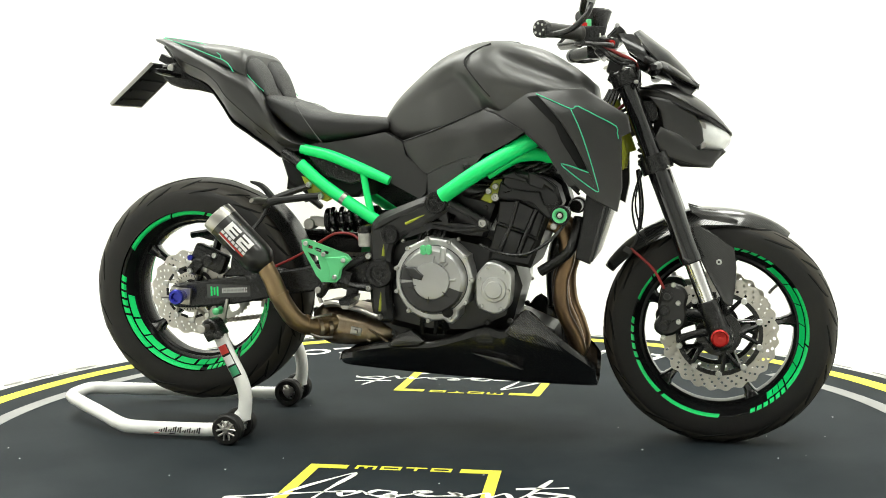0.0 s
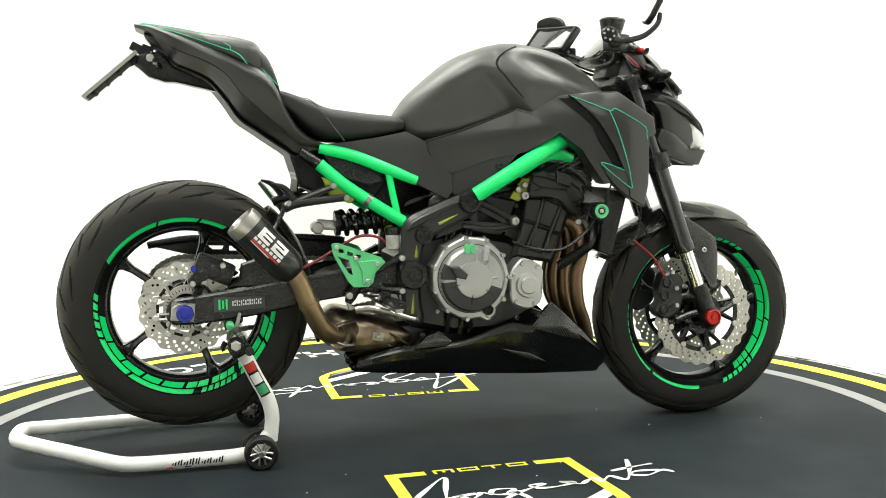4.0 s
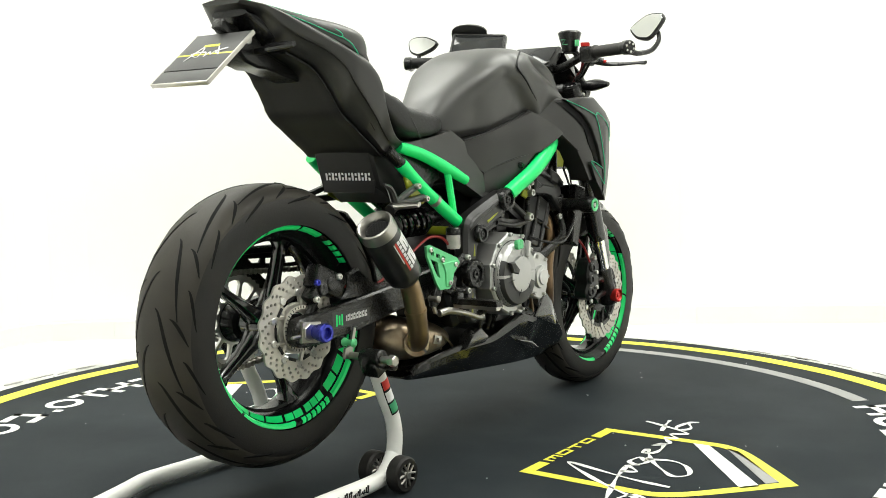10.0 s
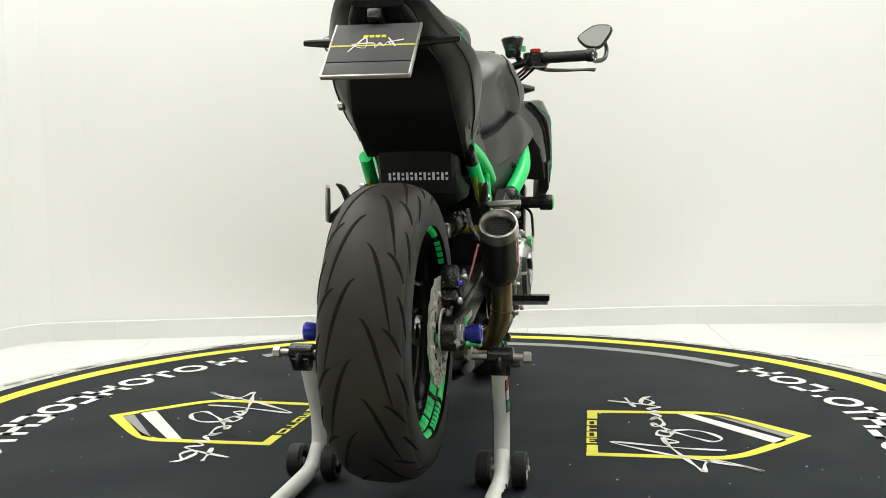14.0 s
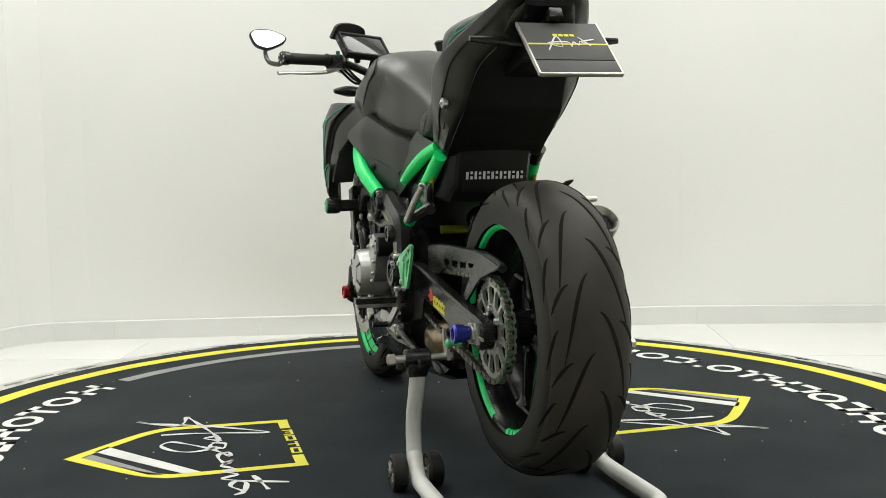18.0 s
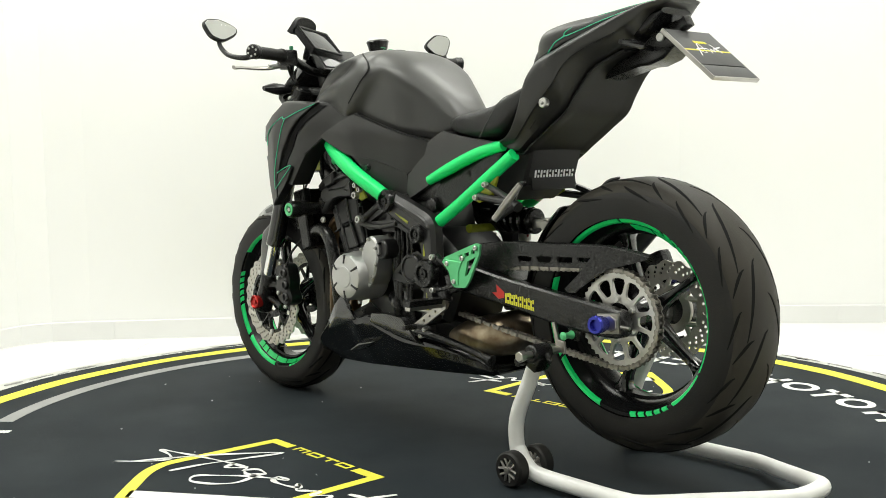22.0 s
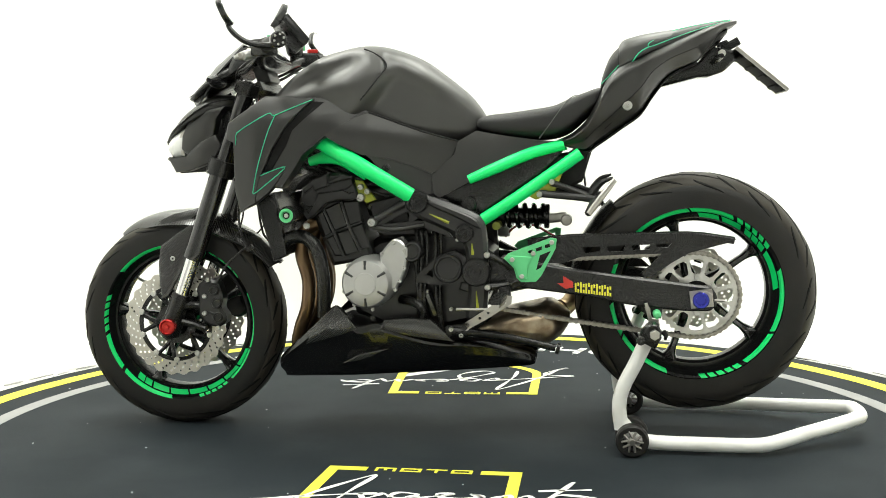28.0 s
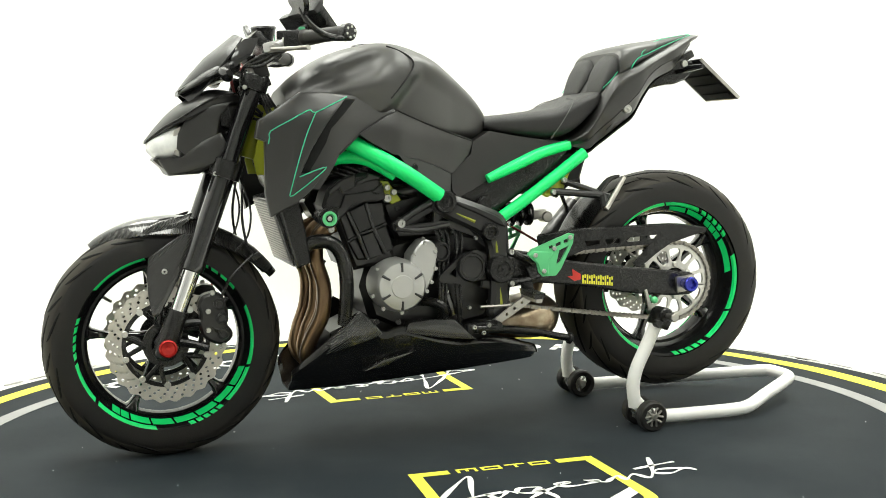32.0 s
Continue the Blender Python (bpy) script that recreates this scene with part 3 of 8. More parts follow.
def build_stand():
    bm = bmesh.new()
    half = [(-0.500, 0.222, 0.075), (-0.528, 0.226, 0.045), (-0.570, 0.228, 0.029), (-0.70, 0.229, 0.026), (-0.81, 0.229, 0.026), (-0.868, 0.218, 0.029), (-0.96, 0.160, 0.041), (-1.06, 0.098, 0.054), (-1.108, 0.066, 0.061), (-1.125, 0.035, 0.063)]
    path = [(x, -y, z) for x, y, z in half] + [(x, y, z) for x, y, z in reversed(half)]
    tube(bm, path, 0.0188, 18, 6)
    part("floor_frame", bm, M_STAND, stand, "white bent steel tube frame")
    for s in (-1, 1):
        bm = bmesh.new()
        rise = [(-0.498, s * 0.222, 0.06), (-0.492, s * 0.222, 0.12), (-0.503, s * 0.223, 0.17), (-0.530, s * 0.224, 0.225), (-0.558, s * 0.226, 0.285), (-0.568, s * 0.227, 0.302)]
        tube(bm, rise, 0.0185, 18, 6)
        up = part("upright", bm, M_STAND, stand, "white bent steel upright")
        if s < 0:
            line = [Vector(p) for p in smooth_path(rise, 12)]

            def band(z0, z1, wide, lift, paint):
                """A strip of tape round the outer face of the upright."""
                seg = [p for p in line if z0 <= p.z <= z1]
                loops = []
                for p in seg:
                    dn = (seg[-1] - seg[0]).normalized()
                    side = Vector((0, -1, 0)).cross(dn).normalized()
                    arc = [Vector((0, -math.cos(q), 0)) + side * math.sin(q) for q in (radians(-wide + wide / 4 * j) for j in range(9))]
                    loops.append([p + v * (0.0185 + lift) for v in arc] + [p + v * 0.0182 for v in reversed(arc)])
                b = bmesh.new()
                rings(b, loops)
                part("flag_band", b, paint, up, "red, white and green tape band")

            band(0.176, 0.268, 44, 0.0006, M_PRINTK)
            for k, m in enumerate((M_PRINTR, M_PRINT, M_PRINTG)):
                band(0.180 + 0.0285 * (2 - k), 0.207 + 0.0285 * (2 - k), 36, 0.0011, m)
        bm = bmesh.new()
        disc(bm, (-0.575, s * 0.232, 0.316), 0.021, 0.058, "y", 18)
        box(bm, (0.050, 0.046, 0.036), (-0.568, s * 0.232, 0.300), (0, -28, 0))
        part("clamp", bm, M_PLASTIC, stand, "black plastic clamp")
        bm = bmesh.new()
        tube(bm, [(-0.578, s * 0.300, 0.316), (-0.578, s * 0.150, 0.316)], 0.0085, 12)
        disc(bm, (-0.578, s * 0.292, 0.316), 0.013, 0.018, "y", 6)
        part("support_pin", bm, M_STEEL, stand, "bright steel support pin")
        bm = bmesh.new()
        disc(bm, (-0.545, s * 0.262, 0.296), 0.011, 0.02, "y", 10)
        part("clamp_screw", bm, M_PLASTIC, stand)
        bm = bmesh.new()
        tube(bm, [(-0.600, s * 0.232, 0.316), (-0.608, s * 0.232, 0.304), (-0.606, s * 0.232, 0.294)], [0.008, 0.006, 0.004], 8, 3)
        part("clamp_knob", bm, M_PLASTIC, stand)
        # bright fork that cups the bobbin
        bm = bmesh.new()
        plate(bm, [(-0.598, 0.310), (-0.572, 0.308), (-0.557, 0.376), (-0.565, 0.379), (-0.577, 0.338), (-0.594, 0.335)], s * 0.168, s * 0.160, 0.001)
        part("cradle", bm, M_STEEL, stand, "bright steel cradle fork")
        for side, y in (("outer", 0.268), ("inner", 0.184)):
            bm = bmesh.new()
            lathe(bm, [(0.026, -0.017), (0.037, -0.017), (0.0415, -0.012), (0.042, 0.0), (0.0415, 0.012), (0.037, 0.017), (0.026, 0.017)], (-0.524, s * y, 0.0425), "y", 32, True)
            w = part("wheel", bm, M_RUBBER, stand, "small black rubber wheel")
            bm = bmesh.new()
            lathe(bm, [(0.0275, -0.0165), (0.031, -0.0165), (0.031, 0.0165), (0.0275, 0.0165)], (-0.524, s * y, 0.0425), "y", 28, True)
            part("hub", bm, M_STEEL, w, "grey star-spoked hub")
            for k in range(5):
                a = radians(72 * k + 20)
                for b in (-0.35, 0.35):
                    bm = bmesh.new()
                    tube(bm, [(-0.524 + 0.009 * math.cos(a), s * y + s * 0.0155, 0.0425 + 0.009 * math.sin(a)), (-0.524 + 0.028 * math.cos(a + b), s * y + s * 0.0155, 0.0425 + 0.028 * math.sin(a + b))], 0.0032, 6)
                    part("hub_arm", bm, M_STEEL, w)
            bm = bmesh.new()
            disc(bm, (-0.524, s * y, 0.0425), 0.0105, 0.034, "y", 14)
            part("hub_centre", bm, M_STEEL, w)
        bm = bmesh.new()
        tube(bm, [(-0.524, s * 0.178, 0.0425), (-0.524, s * 0.285, 0.0425)], 0.0065, 10)
        disc(bm, (-0.524, s * 0.287, 0.0425), 0.008, 0.006, "y", 10)
        part("wheel_axle", bm, M_STEEL, stand)
    # unreadable maker's print on the side rail
    for k in range(9):
        x = -0.615 - k * 0.0140
        h = (0.0, 0.006, 0.002, 0.007, 0.0)[k % 5]
        for dx, z0, z1 in ((0.0, 0.020, 0.036 - h), (0.0062, 0.022, 0.034 - h)):
            bm = bmesh.new()
            q = [(x - dx, z1), (x - dx - 0.0032, z1), (x - dx - 0.0065, z0), (x - dx - 0.0033, z0)]
            rings(bm, [[(a, y - 0.0008 * abs(b - 0.030) / 0.01, b) for a, b in q] for y in (-0.2484, -0.2440)])
            part("print_bar", bm, M_PRINTK, stand, "black maker's print")
    for x, m in ((-0.700, M_PRINTK), (-0.745, M_PRINTR)):
        bm = bmesh.new()
        box(bm, (0.016, 0.004, 0.0018), (x, -0.2465, 0.0165), bevel=0)
        part("print_bar", bm, m, stand, "small underline")


build_stand()
# ---- the motorcycle: wheels and brakes ----
bike = tagged(empty("motorcycle"), "matt black naked motorcycle with bright green frame and rim tape", "motorcycle")
REAR, FRONT = (-0.693, 0.390), (0.754, 0.2985)


def wheel(name, at, R, half, crown, spoke0, tapes_r, tapes_l, label):
    """A sports tyre on a five-spoke rim, with rim tape on both sides. at: (x, z) of the axle."""
    w = empty(name, bike, pose(at[0], 0, at[1]))
    w["label"] = label
    bm = bmesh.new()
    prof = []
    for k in range(-12, 13):
        t = k / 12
        prof.append((R - crown * abs(t) ** 2.3, half * math.sin(t * math.pi / 2) ** 1 if abs(t) < 1 else half * t))
    side = [(R - crown - 0.012, half * 1.0), (R - crown - 0.030, half * 0.985), (0.250, half * 0.945), (0.241, half * 0.90), (0.234, half * 0.86), (0.226, half * 0.80)]
    full = [(r, -a) for r, a in reversed(side)] + prof + side
    lathe(bm, [(r - (0.0015 if abs(a) < half * 0.93 else 0), a) for r, a in full], (0, 0, 0), "y", 96, True)
    tyre = part("tyre", bm, M_RUBBER, w, "worn black sports tyre", 50)
    bm = bmesh.new()
    tread = [p for p in prof if abs(p[1]) < half * 0.955]
    lathe(bm, tread + [(r - 0.008, a) for r, a in reversed(tread)], (0, 0, 0), "y", 96, True)
    part("tread_band", bm, M_TREAD, tyre, "dusty grey-brown tread")
    # tread grooves, swept back from the crown to the shoulder
    count = 13 if half > 0.08 else 12
    bm = bmesh.new()

    def skin_at(u, ang, lift):
        t = max(-0.98, min(0.98, u))
        r = R - crown * abs(t) ** 2.3 + lift
        return Vector((r * math.cos(ang), half * math.sin(t * math.pi / 2), r * math.sin(ang)))

    for k in range(count):
        for s in (-1, 1):
            base = 2 * math.pi * (k + (0.5 if s > 0 else 0)) / count
            for u0, u1, da, off, wd in ((0.05, 0.50, 0.56, 0.0, 0.0056), (0.36, 0.72, 0.18, 0.06, 0.0050), (0.60, 0.86, 0.28, 0.34, 0.0046)):
                path = []
                for q in range(9):
                    v = q / 8
                    path.append((s * (u0 + (u1 - u0) * v), base + off + da * v ** 1.6, math.sin(math.pi * (0.08 + 0.84 * v)) * wd))
                loops = []
                for i, (u, a, g) in enumerate(path):
                    b = path[min(i + 1, 8)]
                    p = path[max(i - 1, 0)]
                    d = (skin_at(b[0], b[1], 0) - skin_at(p[0], p[1], 0)).normalized()
                    c0 = skin_at(u, a, 0)
                    n = Vector((math.cos(a), math.sin(u * math.pi / 2) * 0.9, math.sin(a))).normalized()
                    x = d.cross(n).normalized() * g / 1.4
                    loops.append([c0 + x - n * 0.002, c0 + x + n * 0.0008, c0 - x + n * 0.0008, c0 - x - n * 0.002])
                rings(bm, loops)
    tagged(part("tread_pattern", bm, M_GROOVE, tyre, "curved tread grooves"), kind="stuff")
    rim_half = half * 0.84
    bm = bmesh.new()
    lip = [(0.234, rim_half + 0.002), (0.2285, rim_half + 0.004), (0.2215, rim_half + 0.001), (0.2175, rim_half - 0.006), (0.204, rim_half - 0.022), (0.197, 0.030), (0.1965, 0.022), (0.1905, 0.018)]
    lathe(bm, [(r, -a) for r, a in lip] + [(0.189, 0.0)] + lip[::-1] + [(0.220, rim_half - 0.012), (0.210, 0.0), (0.220, -rim_half + 0.012)], (0, 0, 0), "y", 96, True)
    rim = part("rim", bm, M_WHEEL, w, "gloss black cast rim")
    for k in range(5):
        a = radians(spoke0 + 72 * k)
        ca, sa = math.cos(a), math.sin(a)
        bm = bmesh.new()
        loops = []
        for r, ww, th in ((0.035, 0.022, 0.030), (0.07, 0.015, 0.026), (0.11, 0.0105, 0.020), (0.160, 0.0100, 0.018), (0.182, 0.015, 0.021), (0.195, 0.026, 0.028)):
            loop = []
            for q in range(10):
                b = 2 * math.pi * q / 10
                u, v = ww * math.copysign(abs(math.cos(b)) ** 0.7, math.cos(b)), th * math.copysign(abs(math.sin(b)) ** 0.7, math.sin(b))
                loop.append((r * ca - u * sa, v, r * sa + u * ca))
            loops.append(loop)
        rings(bm, loops)
        part("spoke", bm, M_GLOSS, w)
    bm = bmesh.new()
    lathe(bm, [(0.018, -0.055), (0.036, -0.055), (0.040, -0.03), (0.046, 0), (0.040, 0.03), (0.036, 0.055), (0.018, 0.055)], (0, 0, 0), "y", 32, True)
    part("hub", bm, M_GLOSS, w)
    bm = bmesh.new()
    a = radians(spoke0 + 30)
    tube(bm, [(0.190 * math.cos(a), -0.01, 0.190 * math.sin(a)), (0.172 * math.cos(a), -0.02, 0.172 * math.sin(a)), (0.164 * math.cos(a), -0.036, 0.164 * math.sin(a))], 0.0042, 8, 3)
    part("valve_stem", bm, M_STEEL, w)
    for s, tapes in ((-1, tapes_r), (1, tapes_l)):
        for a0, a1, kind, n in tapes:
            for k in range(n):
                g = 0.30 if n > 1 and kind == "thin" else 0.13
                b0, b1 = a0 + (a1 - a0) * (k + (g / 2 if n > 1 else 0)) / n, a0 + (a1 - a0) * (k + 1 - (g / 2 if n > 1 else 0)) / n
                bands = [((0.2180, rim_half - 0.0050), (0.2215, rim_half + 0.0022), (0.2282, rim_half + 0.0052))]
                inner = ((0.2035, rim_half - 0.0232), (0.2080, rim_half - 0.0172), (0.2150, rim_half - 0.0088))
                bands = bands + [inner] if kind == "wide" else [inner] if kind == "inner" else bands
                for band in bands:
                    bm = bmesh.new()
                    loops = []
                    steps = max(2, int(abs(b1 - b0) / 3))
                    for q in range(steps + 1):
                        loop = []
                        for lift, row in ((0.0, band), (0.0012, tuple(reversed(band)))):
                            for i, (r, y) in enumerate(row):
                                skew = 5.5 * (0.226 - r) / 0.03
                                ang = radians(b0 + (b1 - b0) * q / steps + skew)
                                rr, yy = r - (0.0010 if lift else 0), y + (0.0012 if lift else 0)
                                loop.append((rr * math.cos(ang), s * yy, rr * math.sin(ang)))
                        loops.append(loop)
                    rings(bm, loops)
                    part("rim_tape", bm, M_STICK, rim, "bright green rim tape")
    return w


def flip(tapes):
    """Angles read in a view of the left side, turned into the wheel's own."""
    return [(180 - a, 180 - b, k, n) for a, b, k, n in tapes]


rear_wheel = wheel("rear_wheel", REAR, 0.321, 0.091, 0.062, 1,
                   [(107, 147, "thin", 1), (80, 105.5, "thin", 1), (62, 78, "thin", 1), (34, 56, "thin", 4), (168, 198, "thin", 5), (199, 227, "thin", 1), (229, 272, "thin", 1), (182, 200, "inner", 1), (201.5, 216, "inner", 1), (217.5, 233, "inner", 1),
                    (235, 247, "inner", 1), (249, 263, "inner", 1), (265, 281, "inner", 2), (283, 301, "inner", 3), (277, 303, "thin", 6), (306, 331, "thin", 1), (333, 345, "thin", 1), (346, 360, "thin", 1), (304, 330, "inner", 2), (332, 346, "inner", 1)],
                   flip([(133, 95.5, "thin", 1), (94, 65, "thin", 1), (63, 33, "thin", 5), (92, 58, "inner", 2), (56, 36, "inner", 3), (34, 6, "inner", 1), (17, -26, "thin", 1), (-28, -54, "thin", 1), (-57, -87, "thin", 5), (-109, -148, "thin", 1), (-150, -172, "thin", 1), (-186, -200, "thin", 1)]), "rear wheel with green rim tape")
front_wheel = wheel("front_wheel", FRONT, 0.2995, 0.061, 0.045, 9,
                    [(139.5, 157, "thin", 1), (114, 138, "thin", 1), (52, 81, "thin", 5), (34, 50, "inner", 1), (18, 33, "inner", 1), (3, 17, "inner", 1), (-12, 2, "inner", 1), (-26, -13, "inner", 1), (-40, -27, "inner", 1), (-57, -41, "inner", 3), (-8, 31, "thin", 1), (-40, -9.5, "thin", 1), (-70, -41, "thin", 6),
                     (-131, -90, "thin", 1), (-160, -134, "thin", 1), (-191, -161, "thin", 5)],
                    flip([(140, 102, "thin", 1), (66, 36, "thin", 4), (23, -18, "thin", 1), (-19, -34, "inner", 1), (-35.5, -50, "inner", 1), (-51.5, -66, "inner", 1), (-67.5, -82, "inner", 1), (-83.5, -98, "inner", 1), (-99.5, -113, "inner", 1), (-114, -128, "inner", 2), (-20, -46, "thin", 1), (-50, -76, "thin", 5),
                          (-97, -139, "thin", 1), (-142, -169, "thin", 1), (-171, -200, "thin", 5)]), "front wheel with green rim tape")



def petal(R, r0, n, holes):
    """Outline and holes of a wavy brake disc."""
    out = [((R - 0.0035 * (1 + math.cos(n * a))) * math.cos(a), (R - 0.0035 * (1 + math.cos(n * a))) * math.sin(a)) for a in (2 * math.pi * k / (n * 6) for k in range(n * 6))]
    inner = [(r0 * math.cos(a), r0 * math.sin(a)) for a in (2 * math.pi * k / 48 for k in range(48))]
    hs = []
    for k in range(holes):
        for j, rr in enumerate((0.23, 0.50, 0.76)):
            a = 2 * math.pi * (k + j / 3) / holes
            r = r0 + (R - 0.004 - r0) * rr
            hs.append([(r * math.cos(a) + 0.0039 * math.cos(b), r * math.sin(a) + 0.0039 * math.sin(b)) for b in (2 * math.pi * q / 7 for q in range(7))])
    return out, [inner] + hs


def brake_disc(parent, R, r0, y, n, holes, carrier, spider=None):
    bm = bmesh.new()
    out, hs = petal(R, r0, n, holes)
    pierced(bm, out, hs, y - 0.0025, y + 0.0025)
    d = part("brake_disc", bm, M_DISC, parent, "drilled wavy steel brake disc")
    s = 1 if y > 0 else -1
    bm = bmesh.new()
    lathe(bm, [(0.036, -0.004), (0.058, -0.004), (0.058, 0.004), (0.036, 0.004)], (0, y - s * 0.004, 0), "y", 32, True)
    part("disc_carrier", bm, spider or M_PLASTIC, d, "disc carrier")
    bm = bmesh.new()
    lathe(bm, [(r0 - 0.011, -0.003), (r0 + 0.001, -0.003), (r0 + 0.001, 0.0022), (r0 - 0.011, 0.003)], (0, y - s * 0.0005, 0), "y", 40, True)
    part("carrier_ring", bm, spider or M_PLASTIC, d)
    for k in range(carrier):
        a = 2 * math.pi * k / carrier
        for b in (-0.24, 0.24):
            bm = bmesh.new()
            tube(bm, [(0.052 * math.cos(a), y - s * 0.003, 0.052 * math.sin(a)), ((r0 - 0.006) * math.cos(a + b), y, (r0 - 0.006) * math.sin(a + b))], [0.0075, 0.0055], 6)
            part("carrier_arm", bm, spider or M_PLASTIC, d)
    bm = bmesh.new()
    disc(bm, (0, 0, 0), 0.0085, 0.009, "y", 12)
    button = part("disc_button", bm, M_BOLT, d)
    for k in range(carrier * 2):
        a = 2 * math.pi * (k + 0.5) / (carrier * 2)
        m = pose((r0 - 0.004) * math.cos(a), y + s * 0.002, (r0 - 0.004) * math.sin(a))
        if k == 0:
            button.matrix_basis = m
        else:
            again(button, m, d)


for s in (-1, 1):
    brake_disc(front_wheel, 0.150, 0.109, s * 0.078, 24, 32, 5)
brake_disc(rear_wheel, 0.1205, 0.084, -0.102, 16, 26, 5, M_DISC)


def sprocket():
    R, n = 0.1105, 44
    out = [((R - 0.003 * (1 + math.cos(n * a))) * math.cos(a), (R - 0.003 * (1 + math.cos(n * a))) * math.sin(a)) for a in (2 * math.pi * k / (n * 4) for k in range(n * 4))]
    holes = [[(0.038 * math.cos(a), 0.038 * math.sin(a)) for a in (2 * math.pi * k / 24 for k in range(24))]]
    for k in range(12):
        a, h = 2 * math.pi * k / 12, []
        for r, d in ((0.056, -0.12), (0.061, -0.185), (0.086, -0.218), (0.0935, -0.17), (0.0955, 0.0), (0.0935, 0.17), (0.086, 0.218), (0.061, 0.185), (0.056, 0.12)):
            h.append((r * math.cos(a + d), r * math.sin(a + d)))
        holes.append(h)
    bm = bmesh.new()
    pierced(bm, out, holes, 0.098, 0.106)
    sp = part("sprocket", bm, M_SPROCKET, rear_wheel, "worn silver rear sprocket")
    for k in range(6):
        a = 2 * math.pi * (k + 0.5) / 6
        bm = bmesh.new()
        disc(bm, (0.047 * math.cos(a), 0.110, 0.047 * math.sin(a)), 0.008, 0.010, "y", 6)
        part("sprocket_nut", bm, M_BOLT, sp)
    bm = bmesh.new()
    lathe(bm, [(0.020, 0.05), (0.045, 0.06), (0.050, 0.097), (0.030, 0.099)], (0, 0, 0), "y", 28)
    part("sprocket_hub", bm, M_WHEEL, sp)


sprocket()


def chain_run():
    """Roller chain: over the sprocket, and the two runs to the front."""
    c = Vector((REAR[0], 0, REAR[1]))
    R = 0.1115
    pts = []
    top_end, low_end = Vector((-0.16, 0, 0.474)), Vector((-0.16, 0, 0.353))
    for k in range(0, 15):
        pts.append(top_end.lerp(c + Vector((0.02, 0, R)), k / 14))
    for k in range(1, 25):
        a = radians(80 + 200 * k / 25)
        pts.append(c + Vector((R * math.cos(a), 0, R * math.sin(a))))
    for k in range(15):
        p = (c + Vector((0.02, 0, -R))).lerp(low_end, k / 14)
        p.z -= 0.003 * math.sin(math.pi * k / 14)
        pts.append(p)
    total = sum((b - a).length for a, b in zip(pts, pts[1:]))
    pitch, i = 0.0159, 0
    chain = empty("chain", bike)
    chain["label"] = "oily roller drive chain"
    dist = [0.0]
    for a, b in zip(pts, pts[1:]):
        dist.append(dist[-1] + (b - a).length)
    made = {}
    n = int(total / pitch)
    for k in range(n):
        s = k * pitch
        while i < len(pts) - 2 and dist[i + 1] < s:
            i += 1
        u = (s - dist[i]) / max(dist[i + 1] - dist[i], 1e-6)
        p, d = pts[i].lerp(pts[i + 1], u), (pts[i + 1] - pts[i]).normalized()
        ang = -math.degrees(math.atan2(d.z, d.x))
        m = pose(p.x, 0.102, p.z, 0, ang, 0)
        if k < 2:
            bm = bmesh.new()
            w = 0.0098 - 0.0030 * k
            for y in (-w, w):
                plate(bm, [(-0.0122, 0), (-0.0105, 0.0052), (-0.0065, 0.0066), (0, 0.0040), (0.0065, 0.0066), (0.0105, 0.0052), (0.0122, 0), (0.0105, -0.0052), (0.0065, -0.0066), (0, -0.0040), (-0.0065, -0.0066), (-0.0105, -0.0052)], y - 0.0012, y + 0.0012, 0.0005)
            for x in (-0.0079, 0.0079):
                disc(bm, (x, 0, 0), 0.0026 if k == 0 else 0.0048, 0.0240 if k == 0 else 0.0110, "y", 8)
            made[k] = part("chain_link", bm, M_CHAIN, chain)
            made[k].matrix_basis = m
        else:
            again(made[k % 2], m, chain)


chain_run()
# ---- the motorcycle: bodywork ----
def surf(x, z):
    """How far the shrouds stand off the middle plane."""
    u = min(max((x - 0.16) / 0.24, 0), 1)
    return 0.188 + 0.072 * u * u * (3 - 2 * u) - 0.34 * max(0, x - 0.45) - 0.10 * max(0, 0.74 - z) - 0.45 * max(0, z - 0.87)


def step(a, b, v):
    u = min(max((v - a) / (b - a), 0), 1)
    return u * u * (3 - 2 * u)


def bell(v, mid, wide):
    return math.exp(-((v - mid) / wide) ** 2)


bm = bmesh.new()
loops = []
TANK = [(-0.135, 0.835, 0.866, 0.045, 2.4, 2.2), (-0.116, 0.815, 0.896, 0.068, 2.6, 2.4), (-0.084, 0.795, 0.933, 0.090, 2.8, 2.6), (-0.021, 0.79, 0.985, 0.128, 3.0, 2.8), (0.041, 0.79, 1.028, 0.160, 3.2, 3),
        (0.119, 0.80, 1.057, 0.180, 3.4, 3), (0.181, 0.82, 1.064, 0.184, 3.6, 3), (0.242, 0.83, 1.055, 0.180, 3.6, 3), (0.315, 0.84, 1.033, 0.170, 3.4, 3), (0.390, 0.84, 0.987, 0.150, 3.0, 3), (0.440, 0.85, 0.943, 0.122, 2.6, 3)]
